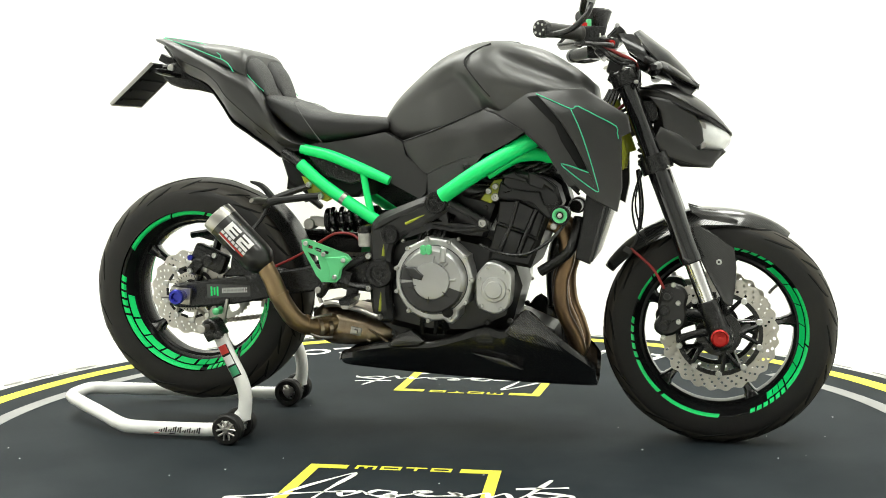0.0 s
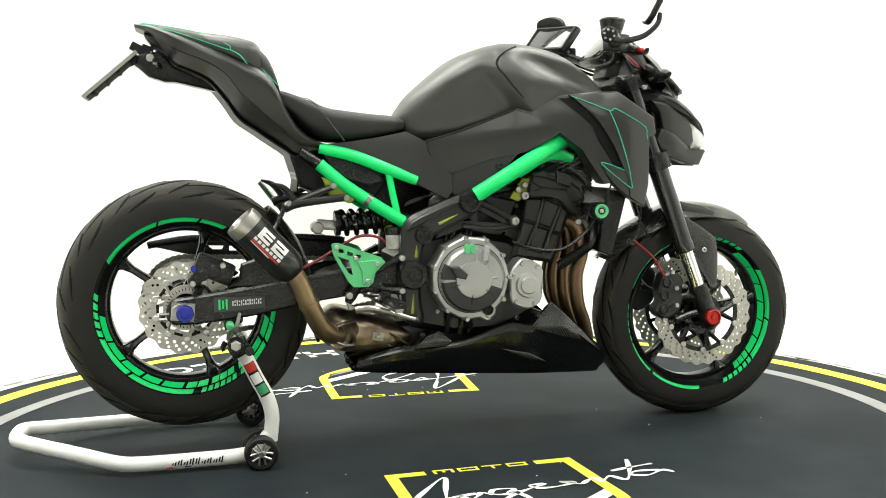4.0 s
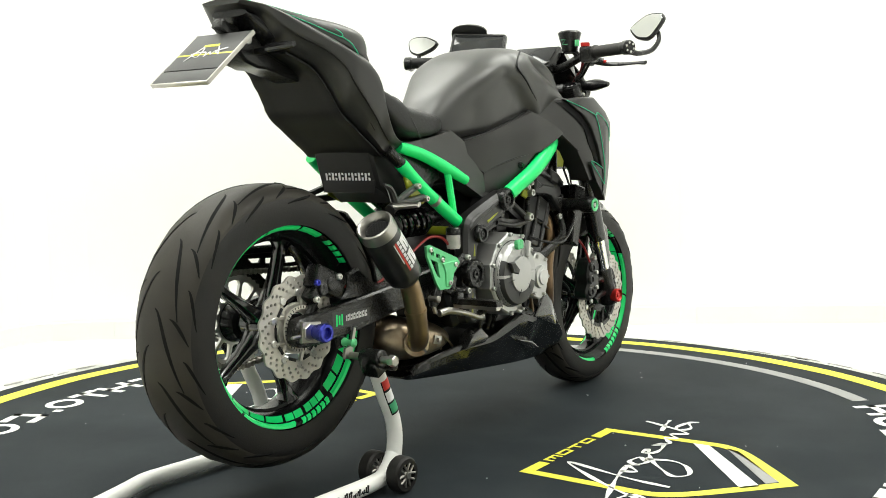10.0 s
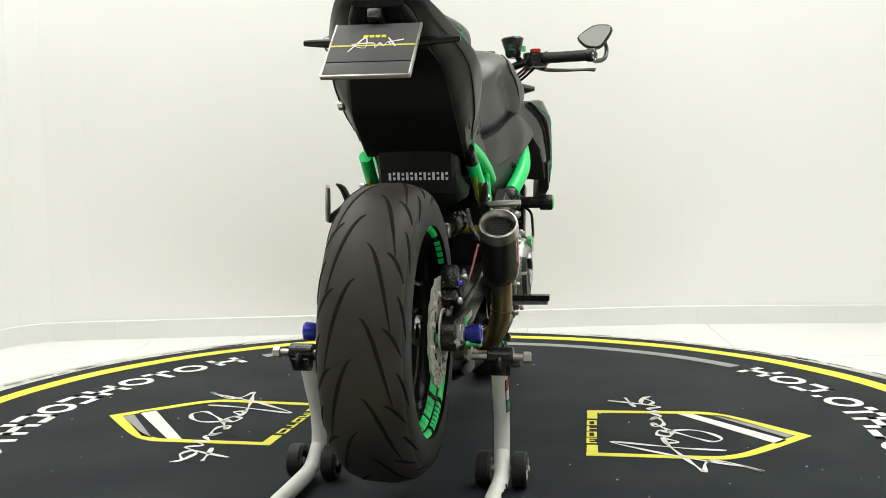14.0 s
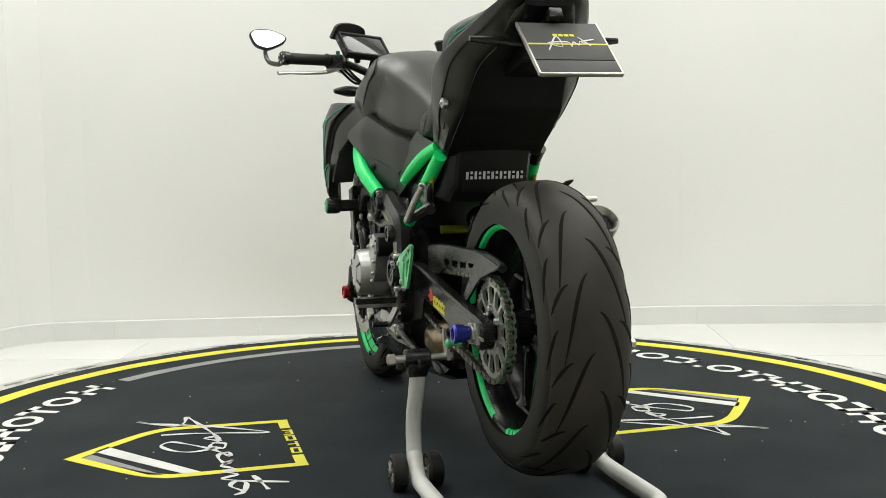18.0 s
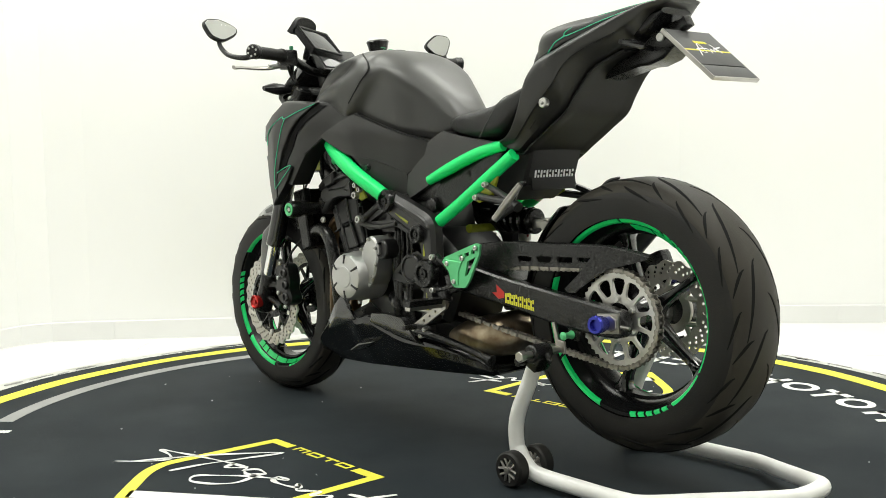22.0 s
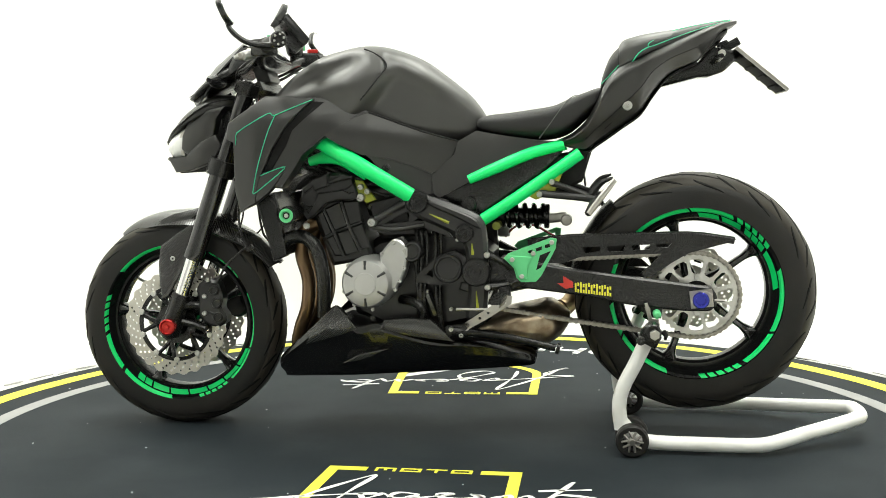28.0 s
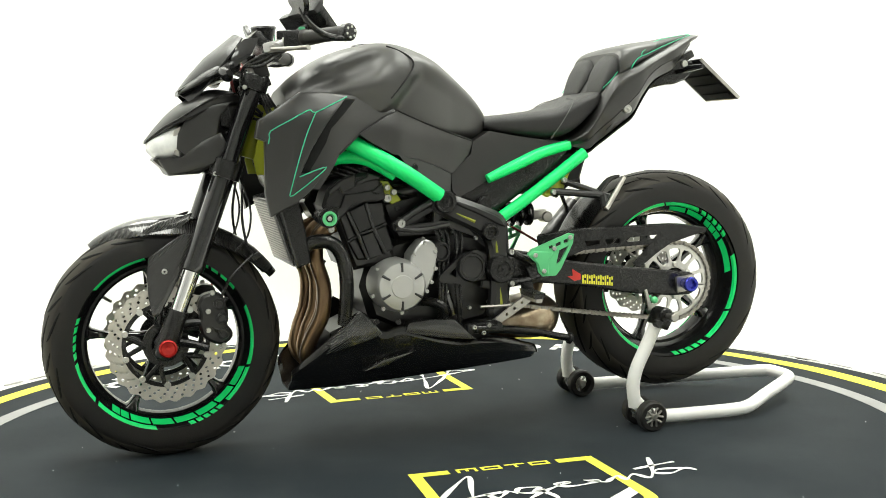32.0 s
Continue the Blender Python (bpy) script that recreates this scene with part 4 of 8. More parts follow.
for x, zb, zt, w, et, eb in smooth_path(TANK, 12):
    zm = zb + (zt - zb) * 0.40
    side = []
    for k in range(-10, 27):
        u = abs(k) / (26 if k >= 0 else 10)
        t = 1 - (1 - u) ** 2 if k >= 0 else u
        e, tall = (et, zt - zm) if k >= 0 else (eb, zb - zm)
        y, z = w * max(0.0, 1 - t ** e) ** (1 / e), zm + tall * t
        # behind the slanting seam the flank is hollowed for the knee, up to a soft shoulder
        edge = 0.118 + 0.75 * max(0.0, 0.985 - z)
        top = 1.004 - 0.50 * max(0.0, 0.08 - x)
        hollow = step(edge + 0.004, edge - 0.045, x) * step(-0.125, 0.0, x) * step(top + 0.014, top - 0.050, z)
        y *= 1 - 0.150 * hollow
        # ahead of it the cover stands proud, dished under the crown and swelling out below
        ahead = step(edge - 0.003, edge + 0.006, x)
        y += 0.0045 * ahead * step(1.058, 1.035, z)
        front = step(0.15, 0.23, x) * step(0.445, 0.37, x)
        y -= 0.021 * front * bell(z, 1.018 - 0.42 * max(0.0, x - 0.20), 0.024)
        y += 0.012 * front * bell(z, 0.952 - 0.20 * max(0.0, x - 0.20), 0.030)
        side.append((y, z))
    loops.append([(x, y, z) for y, z in side] + [(x, -y, z) for y, z in reversed(side[1:-1])])
rings(bm, loops)
SEAM = [(0.180, 1.049), (0.150, 1.036), (0.124, 1.018), (0.117, 0.998), (0.136, 0.970), (0.160, 0.940), (0.185, 0.912)]
seam_y = []
for sx, sz in SEAM:
    near = sorted(((v.co.x - sx) ** 2 + (v.co.z - sz) ** 2, v.co.y) for v in bm.verts if v.co.y > 0)[:3]
    seam_y.append(max(y for _, y in near))
tank = part("fuel_tank", bm, M_TANK, bike, "satin black fuel tank", 50)
for s in (-1, 1):
    # raised front corner of the tank, set off by a seam
    bm = bmesh.new()
    line3(bm, [(x - 0.003, s * (y - 0.0022), z) for (x, z), y in zip(SEAM, seam_y)], 0.0026)
    part("tank_seam", bm, M_PRINTK, tank)
bm = bmesh.new()
lathe(bm, [(0.034, 0.0), (0.036, 0.006), (0.032, 0.010), (0.012, 0.011)], (0.20, 0, 1.055), (0.05, 0, 1), 32)
part("filler_cap", bm, M_PLASTIC, tank, "black filler cap")

# the tank's side covers and the airbox covers
def soft_over(v, w=0.016):
    """How far v lies over nought, with a soft knee."""
    return 0.0 if v < -w else v if v > w else (v + w) ** 2 / (4 * w)


def tank_side(x, z):
    crease = 0.800 + 0.13 * x
    return float(np.interp(x, [-0.07, 0.0, 0.085, 0.16, 0.27], [0.114, 0.146, 0.172, 0.203, 0.222])) - 0.42 * soft_over(z - crease - 0.010) - 0.15 * soft_over(crease - z)


for s in (-1, 1):
    bm = bmesh.new()
    sheet(bm, [(-0.068, 0.802), (0.007, 0.822), (0.085, 0.850), (0.162, 0.880), (0.195, 0.868), (0.274, 0.822), (0.240, 0.800), (0.183, 0.771), (0.110, 0.757), (0.050, 0.738), (0.003, 0.717), (-0.045, 0.745)], tank_side, s, 0.05)
    part("tank_cover", bm, M_BODY, bike, "matt black lower tank cover", 60)
    bm = bmesh.new()
    sheet(bm, [(0.003, 0.716), (0.050, 0.737), (0.110, 0.756), (0.165, 0.768), (0.10, 0.695), (0.045, 0.660), (0.003, 0.663)], lambda x, z: 0.131 + 0.39 * x, s, 0.05)
    part("airbox_cover", bm, M_BODY, bike, "matt black cover behind the frame tube", 60)
    bm = bmesh.new()
    sheet(bm, [(-0.336, 0.797), (-0.276, 0.803), (-0.190, 0.815), (-0.116, 0.829), (-0.066, 0.801), (-0.058, 0.767), (0.002, 0.717), (0.0, 0.669), (-0.017, 0.652), (-0.096, 0.693), (-0.143, 0.716), (-0.262, 0.772)],
          lambda x, z: 0.118 + 0.03 * soft_over(-0.12 - x, 0.03) + 0.15 * soft_over(0.795 - z, 0.02) - 0.25 * soft_over(z - 0.800, 0.02), s, 0.05)
    part("side_cover", bm, M_BODY, bike, "matt black side cover", 60)
    bm = bmesh.new()
    line3(bm, [(x, s * (tank_side(x, z) + 0.0005), z + 0.001) for x, z in ((-0.066, 0.802), (0.007, 0.823), (0.085, 0.851), (0.160, 0.880))], 0.0024)
    line3(bm, [(x, s * (tank_side(x, z) - 0.003), z) for x, z in ((-0.066, 0.800), (-0.052, 0.768), (-0.046, 0.748), (0.001, 0.718))], 0.0024)
    part("panel_gap", bm, M_PRINTK, bike, "dark gap between covers")
    bm = bmesh.new()
    line3(bm, [(x, s * (surf(x, z) - 0.010), z) for x, z in ((0.162, 0.880), (0.196, 0.868), (0.240, 0.842), (0.272, 0.821), (0.330, 0.772))], 0.0022)
    part("panel_gap", bm, M_PRINTK, bike, "dark gap between covers")
    bm = bmesh.new()
    disc(bm, (0.118, s * 0.174, 0.735), 0.009, 0.02, "y", 6)
    disc(bm, (0.118, s * 0.173, 0.735), 0.011, 0.012, "y", 16)
    part("cover_screw", bm, M_PLASTIC, bike)

# airbox between the frame tubes, under the tank
bm = bmesh.new()
hull(bm, [(-0.10, 0.69, 0.80, 0.105, 4, 4), (0.02, 0.67, 0.82, 0.128, 5, 5), (0.16, 0.70, 0.84, 0.135, 5, 5), (0.30, 0.75, 0.86, 0.130, 4, 4), (0.37, 0.78, 0.87, 0.10, 3, 3)], 4, 28)
part("airbox", bm, M_PLASTIC, bike, "black plastic airbox")

# seat
bm = bmesh.new()
hull(bm, [(-0.475, 0.918, 0.936, 0.090, 3, 2.5), (-0.440, 0.888, 0.937, 0.130, 5, 2.5), (-0.408, 0.860, 0.927, 0.138, 6, 3), (-0.365, 0.822, 0.911, 0.142, 6, 3), (-0.320, 0.805, 0.893, 0.143, 5, 3), (-0.260, 0.803, 0.884, 0.138, 4.5, 3),
          (-0.200, 0.810, 0.877, 0.124, 4, 3), (-0.150, 0.818, 0.873, 0.102, 3.4, 3), (-0.115, 0.832, 0.866, 0.078, 2.6, 3)], 5, 44, 0.40)
seat = part("seat", bm, M_SEAT, bike, "black vinyl rider seat with stitched seams")
for s in (-1, 1):
    bm = bmesh.new()
    line3(bm, [(-0.385, s * 0.030, 0.921), (-0.372, s * 0.100, 0.915), (-0.352, s * 0.134, 0.897), (-0.318, s * 0.144, 0.850), (-0.285, s * 0.142, 0.806)], 0.0011)
    part("seat_seam", bm, M_SEAM, seat, "grey stitched seam")

# tail unit: x, heights of base, crease, shoulder and top, half widths at base, crease and shoulder
TAIL = [(-0.795, 1.096, 1.100, 1.103, 1.108, 0.050, 0.058, 0.061), (-0.755, 1.076, 1.084, 1.092, 1.101, 0.070, 0.090, 0.095), (-0.725, 1.036, 1.058, 1.078, 1.091, 0.080, 0.104, 0.111),
        (-0.690, 0.997, 1.035, 1.060, 1.077, 0.092, 0.119, 0.126), (-0.620, 0.963, 1.005, 1.026, 1.047, 0.108, 0.142, 0.151), (-0.575, 0.910, 0.972, 1.004, 1.027, 0.117, 0.157, 0.166),
        (-0.545, 0.866, 0.932, 0.988, 1.012, 0.122, 0.162, 0.174), (-0.500, 0.834, 0.890, 0.966, 0.996, 0.123, 0.159, 0.176), (-0.465, 0.809, 0.858, 0.934, 0.966, 0.123, 0.154, 0.173),
        (-0.432, 0.787, 0.830, 0.876, 0.900, 0.123, 0.144, 0.161), (-0.405, 0.769, 0.805, 0.834, 0.853, 0.123, 0.139, 0.152), (-0.370, 0.778, 0.795, 0.807, 0.821, 0.122, 0.132, 0.140), (-0.332, 0.790, 0.794, 0.798, 0.803, 0.118, 0.126, 0.130)]
bm = bmesh.new()
loops = []
for x, zb, zc, zs, zt, wb, wc, ws in smooth_path(TAIL, 5):
    right = [(0.0, zb), (wb, zb), (wc - 0.006, zc - 0.004), (wc, zc + 0.001), (ws, zs), (ws * 0.86, zt - 0.004), (ws * 0.4, zt), (0.0, zt)]
    loops.append([(x, y, z) for y, z in chaikin(right[1:-1] + [(-y, z) for y, z in reversed(right[1:-1])], 2, 0.16)])
rings(bm, loops)
tail = part("tail_unit", bm, M_BODY, bike, "matt black swept-up tail unit", 28)
bm = bmesh.new()
hull(bm, [(-0.786, 1.098, 1.110, 0.036, 2, 2), (-0.722, 1.070, 1.102, 0.076, 3, 2), (-0.645, 1.035, 1.088, 0.110, 3.2, 2), (-0.566, 1.000, 1.076, 0.140, 4, 2), (-0.525, 0.975, 1.066, 0.152, 4.6, 2), (-0.503, 0.962, 1.058, 0.152, 5, 2), (-0.492, 0.955, 1.046, 0.149, 5, 2)], 5, 44, 0.35)
part("seat_cowl", bm, M_TANK, tail, "satin black single-seat cowl")
for s in (-1, 1):
    # padded lobes ahead of the cowl, one on each side of a groove
    bm = bmesh.new()
    hull(bm, [(-0.520, 0.975, 1.046, 0.052, 3, 2.4), (-0.482, 0.960, 1.051, 0.064, 3, 2.4), (-0.452, 0.946, 1.037, 0.066, 3, 2.4), (-0.431, 0.936, 1.012, 0.063, 2.8, 2.4), (-0.416, 0.930, 0.975, 0.056, 2.6, 2.4), (-0.408, 0.928, 0.944, 0.046, 2.4, 2.4)], 5, 28, 0.4)
    for v in bm.verts:
        v.co.x, v.co.y = v.co.x - 0.036, v.co.y + s * 0.074
    pad = part("back_pad", bm, M_SEAT, bike, "black padded back rest lobe", 60)
    bm = bmesh.new()
    line3(bm, [(-0.490, s * 0.1405, 0.990), (-0.468, s * 0.1420, 0.966), (-0.446, s * 0.134, 0.944)], 0.0014)
    part("green_piping", bm, M_LINE, pad, "thin green piping")
for s in (-1, 1):
    # inlaid panel with a green outline on the cowl's shoulder
    def on(x, k):
        """A place on the cowl's shoulder; k runs from the upper edge, 0, to the lower, 1."""
        w = float(np.interp(x, [-0.786, -0.722, -0.645, -0.566, -0.525], [0.036, 0.076, 0.110, 0.140, 0.152]))
        top = float(np.interp(x, [-0.786, -0.722, -0.645, -0.566, -0.525], [1.110, 1.101, 1.086, 1.070, 1.054]))
        low = float(np.interp(x, [-0.786, -0.722, -0.645, -0.566, -0.525], [1.098, 1.070, 1.035, 1.000, 0.975]))
        zm = low + (top - low) * 0.35
        a = radians(max(62 - 56 * k, 0.5))
        return (x, s * (w * math.cos(a) ** (2 / 3.4) + 0.0012), zm + (top - zm) * math.sin(a) ** (2 / 3.4) + 0.0012)

    bm = bmesh.new()
    rows = [(-0.780, 0.25, 0.70), (-0.75, 0.12, 0.86), (-0.70, 0.08, 0.94), (-0.66, 0.10, 0.98), (-0.63, 0.26, 1.01), (-0.60, 0.56, 1.04), (-0.58, 0.78, 1.05), (-0.566, 0.90, 1.04)]
    loops = [[Vector(on(x, a + (b - a) * j / 4)) for j in range(5)] + [Vector(on(x, b - (b - a) * j / 4)) - Vector((0, s * 0.004, 0.003)) for j in range(5)] for x, a, b in rows]
    rings(bm, loops)
    part("cowl_inlay", bm, M_INLAY, tail, "dark inlay panel")
    bm = bmesh.new()
    line3(bm, [on(x, a) for x, a, b in rows] + [on(x, b) for x, a, b in reversed(rows)], 0.0013, 3)
    line3(bm, [on(-0.566, 1.04), on(-0.540, 1.07), (-0.515, s * 0.1545, 0.983), (-0.490, s * 0.1525, 0.962)], 0.0015, 3)
    part("green_pinstripe", bm, M_LINE, tail, "thin green outline")
    bm = bmesh.new()
    line3(bm, [(x, s * (wc - 0.0025), zc - 0.001) for x, zb, zc, zs, zt, wb, wc, ws in TAIL[3:11]], 0.0020)
    line3(bm, [(-0.535, s * 0.1445, 0.905), (-0.50, s * 0.141, 0.872), (-0.455, s * 0.138, 0.828)], 0.0016)
    part("tail_crease", bm, M_PRINTK, tail)
bm = bmesh.new()
disc(bm, (-0.512, 0.152, 0.886), 0.0125, 0.014, "y", 20)
lathe(bm, [(0.0045, 0.0), (0.005, 0.004), (0.003, 0.006)], (-0.512, 0.157, 0.886), "y", 6)
part("seat_lock", bm, M_BOLT, tail, "bright seat lock")
# near-black sheet added to darken the tail's underside, hollowed between two raised edges
bm = bmesh.new()
loops = []
for x, zb, zc, zs, zt, wb, wc, ws in smooth_path([TAIL[k] for k in range(3, 12)], 4):
    row = []
    for q in range(-8, 9):
        u = q / 8
        lip = 0.004 * max(0.0, 1 - abs(abs(u) - 0.92) / 0.10)
        row.append((x - 0.003, wb * 0.96 * u, zb - 0.003 - lip + 0.003 * (1 - u * u)))
    loops.append(row + [(a, b, c + 0.005) for a, b, c in reversed(row)])
rings(bm, loops)
part("tail_under_sheet", bm, M_NEARBLACK, tail, "near-black sheet darkening the tail underside", 30)
# rear lamp in the tail's hollow end
bm = bmesh.new()
hull(bm, [(-0.772, 1.072, 1.088, 0.055, 2.5, 2.5), (-0.745, 1.040, 1.082, 0.070, 3, 3), (-0.715, 1.010, 1.07, 0.082, 3, 3)], 4, 24)
part("rear_lamp", bm, M_SCREENP, bike, "smoked rear lamp")
# under-seat tray with its printed end panel
bm = bmesh.new()
plate(bm, [(-0.425, 0.785), (-0.40, 0.775), (-0.22, 0.75), (-0.16, 0.70), (-0.20, 0.655), (-0.33, 0.650), (-0.372, 0.680), (-0.395, 0.69)], -0.095, 0.095, 0.008)
tray = part("seat_tray", bm, M_PRINTK, bike, "black plastic under-seat tray")
bm = bmesh.new()
box(bm, (0.004, 0.165, 0.078), (-0.398, -0.006, 0.716), (0, 8, 0))
part("end_panel", bm, M_NEARBLACK, tray, "glossy black panel with white print")


def print_row(parent, origin, across, up, n, height, width, material, gap=0.25, slant=0.0, label="white print"):
    """Unlettered printed blocks in a row on a flat face."""
    o, a, u = Vector(origin), Vector(across).normalized(), Vector(up).normalized()
    nrm = a.cross(u)
    w = width / n
    for k in range(n):
        h = height * (0.86 + 0.14 * ((k * 7) % 3) / 2)
        p = o + a * (w * k)
        q = [p, p + a * w * (1 - gap), p + a * w * (1 - gap) + u * h + a * slant, p + u * h + a * slant]
        bm = bmesh.new()
        if k % 2 == 0:
            rings(bm, [[v - nrm * 0.0005 for v in q], [v + nrm * 0.0005 for v in q]])
        else:
            m0, m1 = u * h * 0.36, u * h * 0.64
            for lo, hi in ((q[0], q[0] + m0), (q[0] + m1, q[3])):
                f = [lo, lo + a * w * (1 - gap), hi + a * w * (1 - gap), hi]
                rings(bm, [[v - nrm * 0.0005 for v in f], [v + nrm * 0.0005 for v in f]])
        part("print_block", bm, material, parent, label)


print_row(tray, (-0.4035, 0.068, 0.708), (0, -1, 0), (-0.14, 0, 1), 14, 0.021, 0.150, M_PRINT, 0.45)
print_row(tray, (-0.4000, 0.040, 0.692), (0, -1, 0), (-0.14, 0, 1), 12, 0.008, 0.100, M_LIME, 0.5, label="green print")

# number-plate holder, card and indicators
bm = bmesh.new()
plate(bm, [(-0.735, 1.040), (-0.70, 1.000), (-0.60, 0.963), (-0.585, 0.940), (-0.60, 0.938), (-0.70, 0.962), (-0.725, 0.962), (-0.765, 0.975), (-0.79, 0.998), (-0.800, 1.005), (-0.79, 1.030)], -0.040, 0.040, 0.006)
holder = part("plate_bracket", bm, M_PLASTIC, bike, "black number-plate bracket")
bm = bmesh.new()
box(bm, (0.050, 0.030, 0.022), (-0.785, 0, 1.045), (0, 28, 0))
box(bm, (0.030, 0.012, 0.012), (-0.765, 0, 1.05), (0, 20, 0))
part("plate_lamp", bm, M_PLASTIC, holder)
for s in (-1, 1):
    bm = bmesh.new()
    disc(bm, (-0.760, s * 0.042, 1.022), 0.010, 0.008, "y", 14)
    part("bracket_bolt", bm, M_BOLT, holder)
    bm = bmesh.new()
    tube(bm, [(-0.735, s * 0.03, 0.998), (-0.738, s * 0.075, 1.000), (-0.742, s * 0.085, 1.003), (-0.745, s * 0.135, 1.005), (-0.746, s * 0.166, 1.006)], [0.0065, 0.0065, 0.0095, 0.0085, 0.006], 10, 3)
    part("indicator", bm, M_SCREENP, bike, "slim smoked indicator")
card = empty("number_plate", bike)
card.matrix_basis = Matrix.Translation((-0.856, -0.007, 0.977)) @ Matrix(((0.0, 0.763, -0.646), (-0.94, 0.0, 0.0), (0.0, 0.646, 0.763))).to_4x4()
card["label"] = "grey card plate with white scrawl and yellow line"
bm = bmesh.new()
box(bm, (0.176, 0.164, 0.005), (0, 0, -0.0005), bevel=0.1)
backing = part("plate_backing", bm, M_GROOVE, card)
for k in range(4):
    bm = bmesh.new()
    box(bm, (0.150, 0.010, 0.006), (0, -0.06 + 0.04 * k, -0.005), bevel=0.2)
    part("backing_rib", bm, M_GROOVE, backing)
for k, (w, h, x, y) in enumerate(((0.004, 0.172, -0.093, 0), (0.004, 0.172, 0.093, 0), (0.186, 0.004, 0, -0.086))):
    bm = bmesh.new()
    box(bm, (w, h, 0.009), (x, y, 0.0005), bevel=0.1)
    part("plate_edge", bm, M_STEEL, card, "bright plate edge")
bm = bmesh.new()
box(bm, (0.182, 0.126, 0.003), (0, 0.021, 0.0035), bevel=0.1)
part("plate_card", bm, M_GREYPLATE, card)
bm = bmesh.new()
box(bm, (0.182, 0.038, 0.003), (0, -0.0645, 0.0035), bevel=0.1)
part("plate_strip", bm, M_GREYPLATE, card)
bm = bmesh.new()
box(bm, (0.182, 0.0045, 0.002), (0, 0.010, 0.0045), bevel=0)
part("yellow_line", bm, M_PRINTY, card)
bm = bmesh.new()
for k in range(4):
    box(bm, (0.010, 0.008, 0.0012), (-0.020 + k * 0.013, 0.040, 0.0054), bevel=0)
part("yellow_print", bm, M_PRINTY, card)
for line in ([(-0.05, -0.012), (-0.02, 0.035), (-0.015, 0.0), (-0.045, 0.012), (0.0, 0.016), (0.006, 0.0), (0.014, 0.016), (0.024, 0.006), (0.03, 0.018), (0.04, 0.01)], [(0.03, 0.034), (0.05, 0.004)], [(0.03, 0.018), (0.065, 0.026)]):
    bm = bmesh.new()
    stroke(bm, line, 0.0035, 0.0065, 4)
    part("scrawl", bm, M_PRINT, card)

# shrouds beside the tank, with green outlines
for s in (-1, 1):
    bm = bmesh.new()
    panel(bm, [(0.161, 0.879), (0.197, 0.914), (0.25, 0.920), (0.318, 0.922), (0.36, 0.86), (0.40, 0.80), (0.455, 0.705), (0.435, 0.690), (0.385, 0.684), (0.350, 0.735), (0.330, 0.770), (0.269, 0.820)], lambda x, z: surf(x, z) - 0.012, s, 0.0, 0.06, 0)
    part("inner_shroud", bm, M_BODY, bike, "matt black inner shroud")
    bm = bmesh.new()
    panel(bm, [(0.300, 0.9180), (0.365, 0.926), (0.424, 0.926), (0.480, 0.888), (0.529, 0.857), (0.537, 0.816), (0.514, 0.806), (0.514, 0.74), (0.515, 0.679), (0.503, 0.621), (0.455, 0.648), (0.445, 0.70), (0.404, 0.786), (0.366, 0.845), (0.336, 0.880)], surf, s, 0.0, 0.035, 0)
    outer = part("shroud", bm, M_BODY, bike, "matt black shroud with green outline")
    # shallow black panel stands in for the shade inside the air slot
    bm = bmesh.new()
    panel(bm, [(0.276, 0.910), (0.306, 0.912), (0.340, 0.876), (0.386, 0.822), (0.432, 0.728), (0.412, 0.726), (0.368, 0.796), (0.346, 0.852), (0.300, 0.894)], lambda x, z: surf(x, z) - 0.0095, s, 0.0, 0.03, 0)
    part("slot_shade_panel", bm, M_GROOVE, outer, "black panel drawn for the shade in the air slot")
    bm = bmesh.new()
    panel(bm, [(0.366, 0.742), (0.405, 0.728), (0.462, 0.712), (0.500, 0.625), (0.455, 0.644), (0.400, 0.690)], lambda x, z: surf(x, z) - 0.003, s, 0.0, 0.03)
    part("lower_fin", bm, M_BODY, outer)

    def f(x, z, up=0.0008):
        return (x, s * (surf(x, z) + up), z)

    bm = bmesh.new()
    line3(bm, [f(0.303, 0.915), f(0.350, 0.894), f(0.392, 0.875), f(0.402, 0.878), f(0.411, 0.880), f(0.458, 0.855), f(0.501, 0.831), f(0.504, 0.815), f(0.507, 0.800)], 0.0014, 2)
    line3(bm, [f(0.392, 0.875), f(0.404, 0.850), f(0.416, 0.822), f(0.433, 0.772), f(0.447, 0.725), f(0.460, 0.674)], 0.0014, 2)
    line3(bm, [f(0.460, 0.674), f(0.452, 0.674), f(0.41, 0.705), f(0.371, 0.737), f(0.374, 0.741), f(0.40, 0.733), f(0.436, 0.719)], 0.0014, 2)
    part("green_outline", bm, M_LINE, outer, "thin green outline")

# headlamp unit
bm = bmesh.new()
hull(bm, [(0.550, 0.900, 0.934, 0.070, 2.4, 4), (0.595, 0.892, 0.943, 0.104, 2.4, 4), (0.640, 0.880, 0.937, 0.116, 2.2, 4), (0.682, 0.860, 0.914, 0.110, 2.1, 4), (0.716, 0.844, 0.890, 0.092, 2, 4), (0.750, 0.824, 0.856, 0.062, 1.9, 4), (0.785, 0.804, 0.813, 0.016, 1.8, 3)], 5, 36, 0.3)
head = part("headlamp_cowl", bm, M_BODY, bike, "matt black pointed headlamp cowl")
bm = bmesh.new()
hull(bm, [(0.586, 0.780, 0.905, 0.060, 2.6, 2.6), (0.635, 0.758, 0.895, 0.092, 3, 3), (0.665, 0.742, 0.880, 0.100, 3, 3), (0.690, 0.745, 0.866, 0.098, 3, 3)], 4, 32, 0.5)
part("headlamp_shell", bm, M_BODY, head)
bm = bmesh.new()
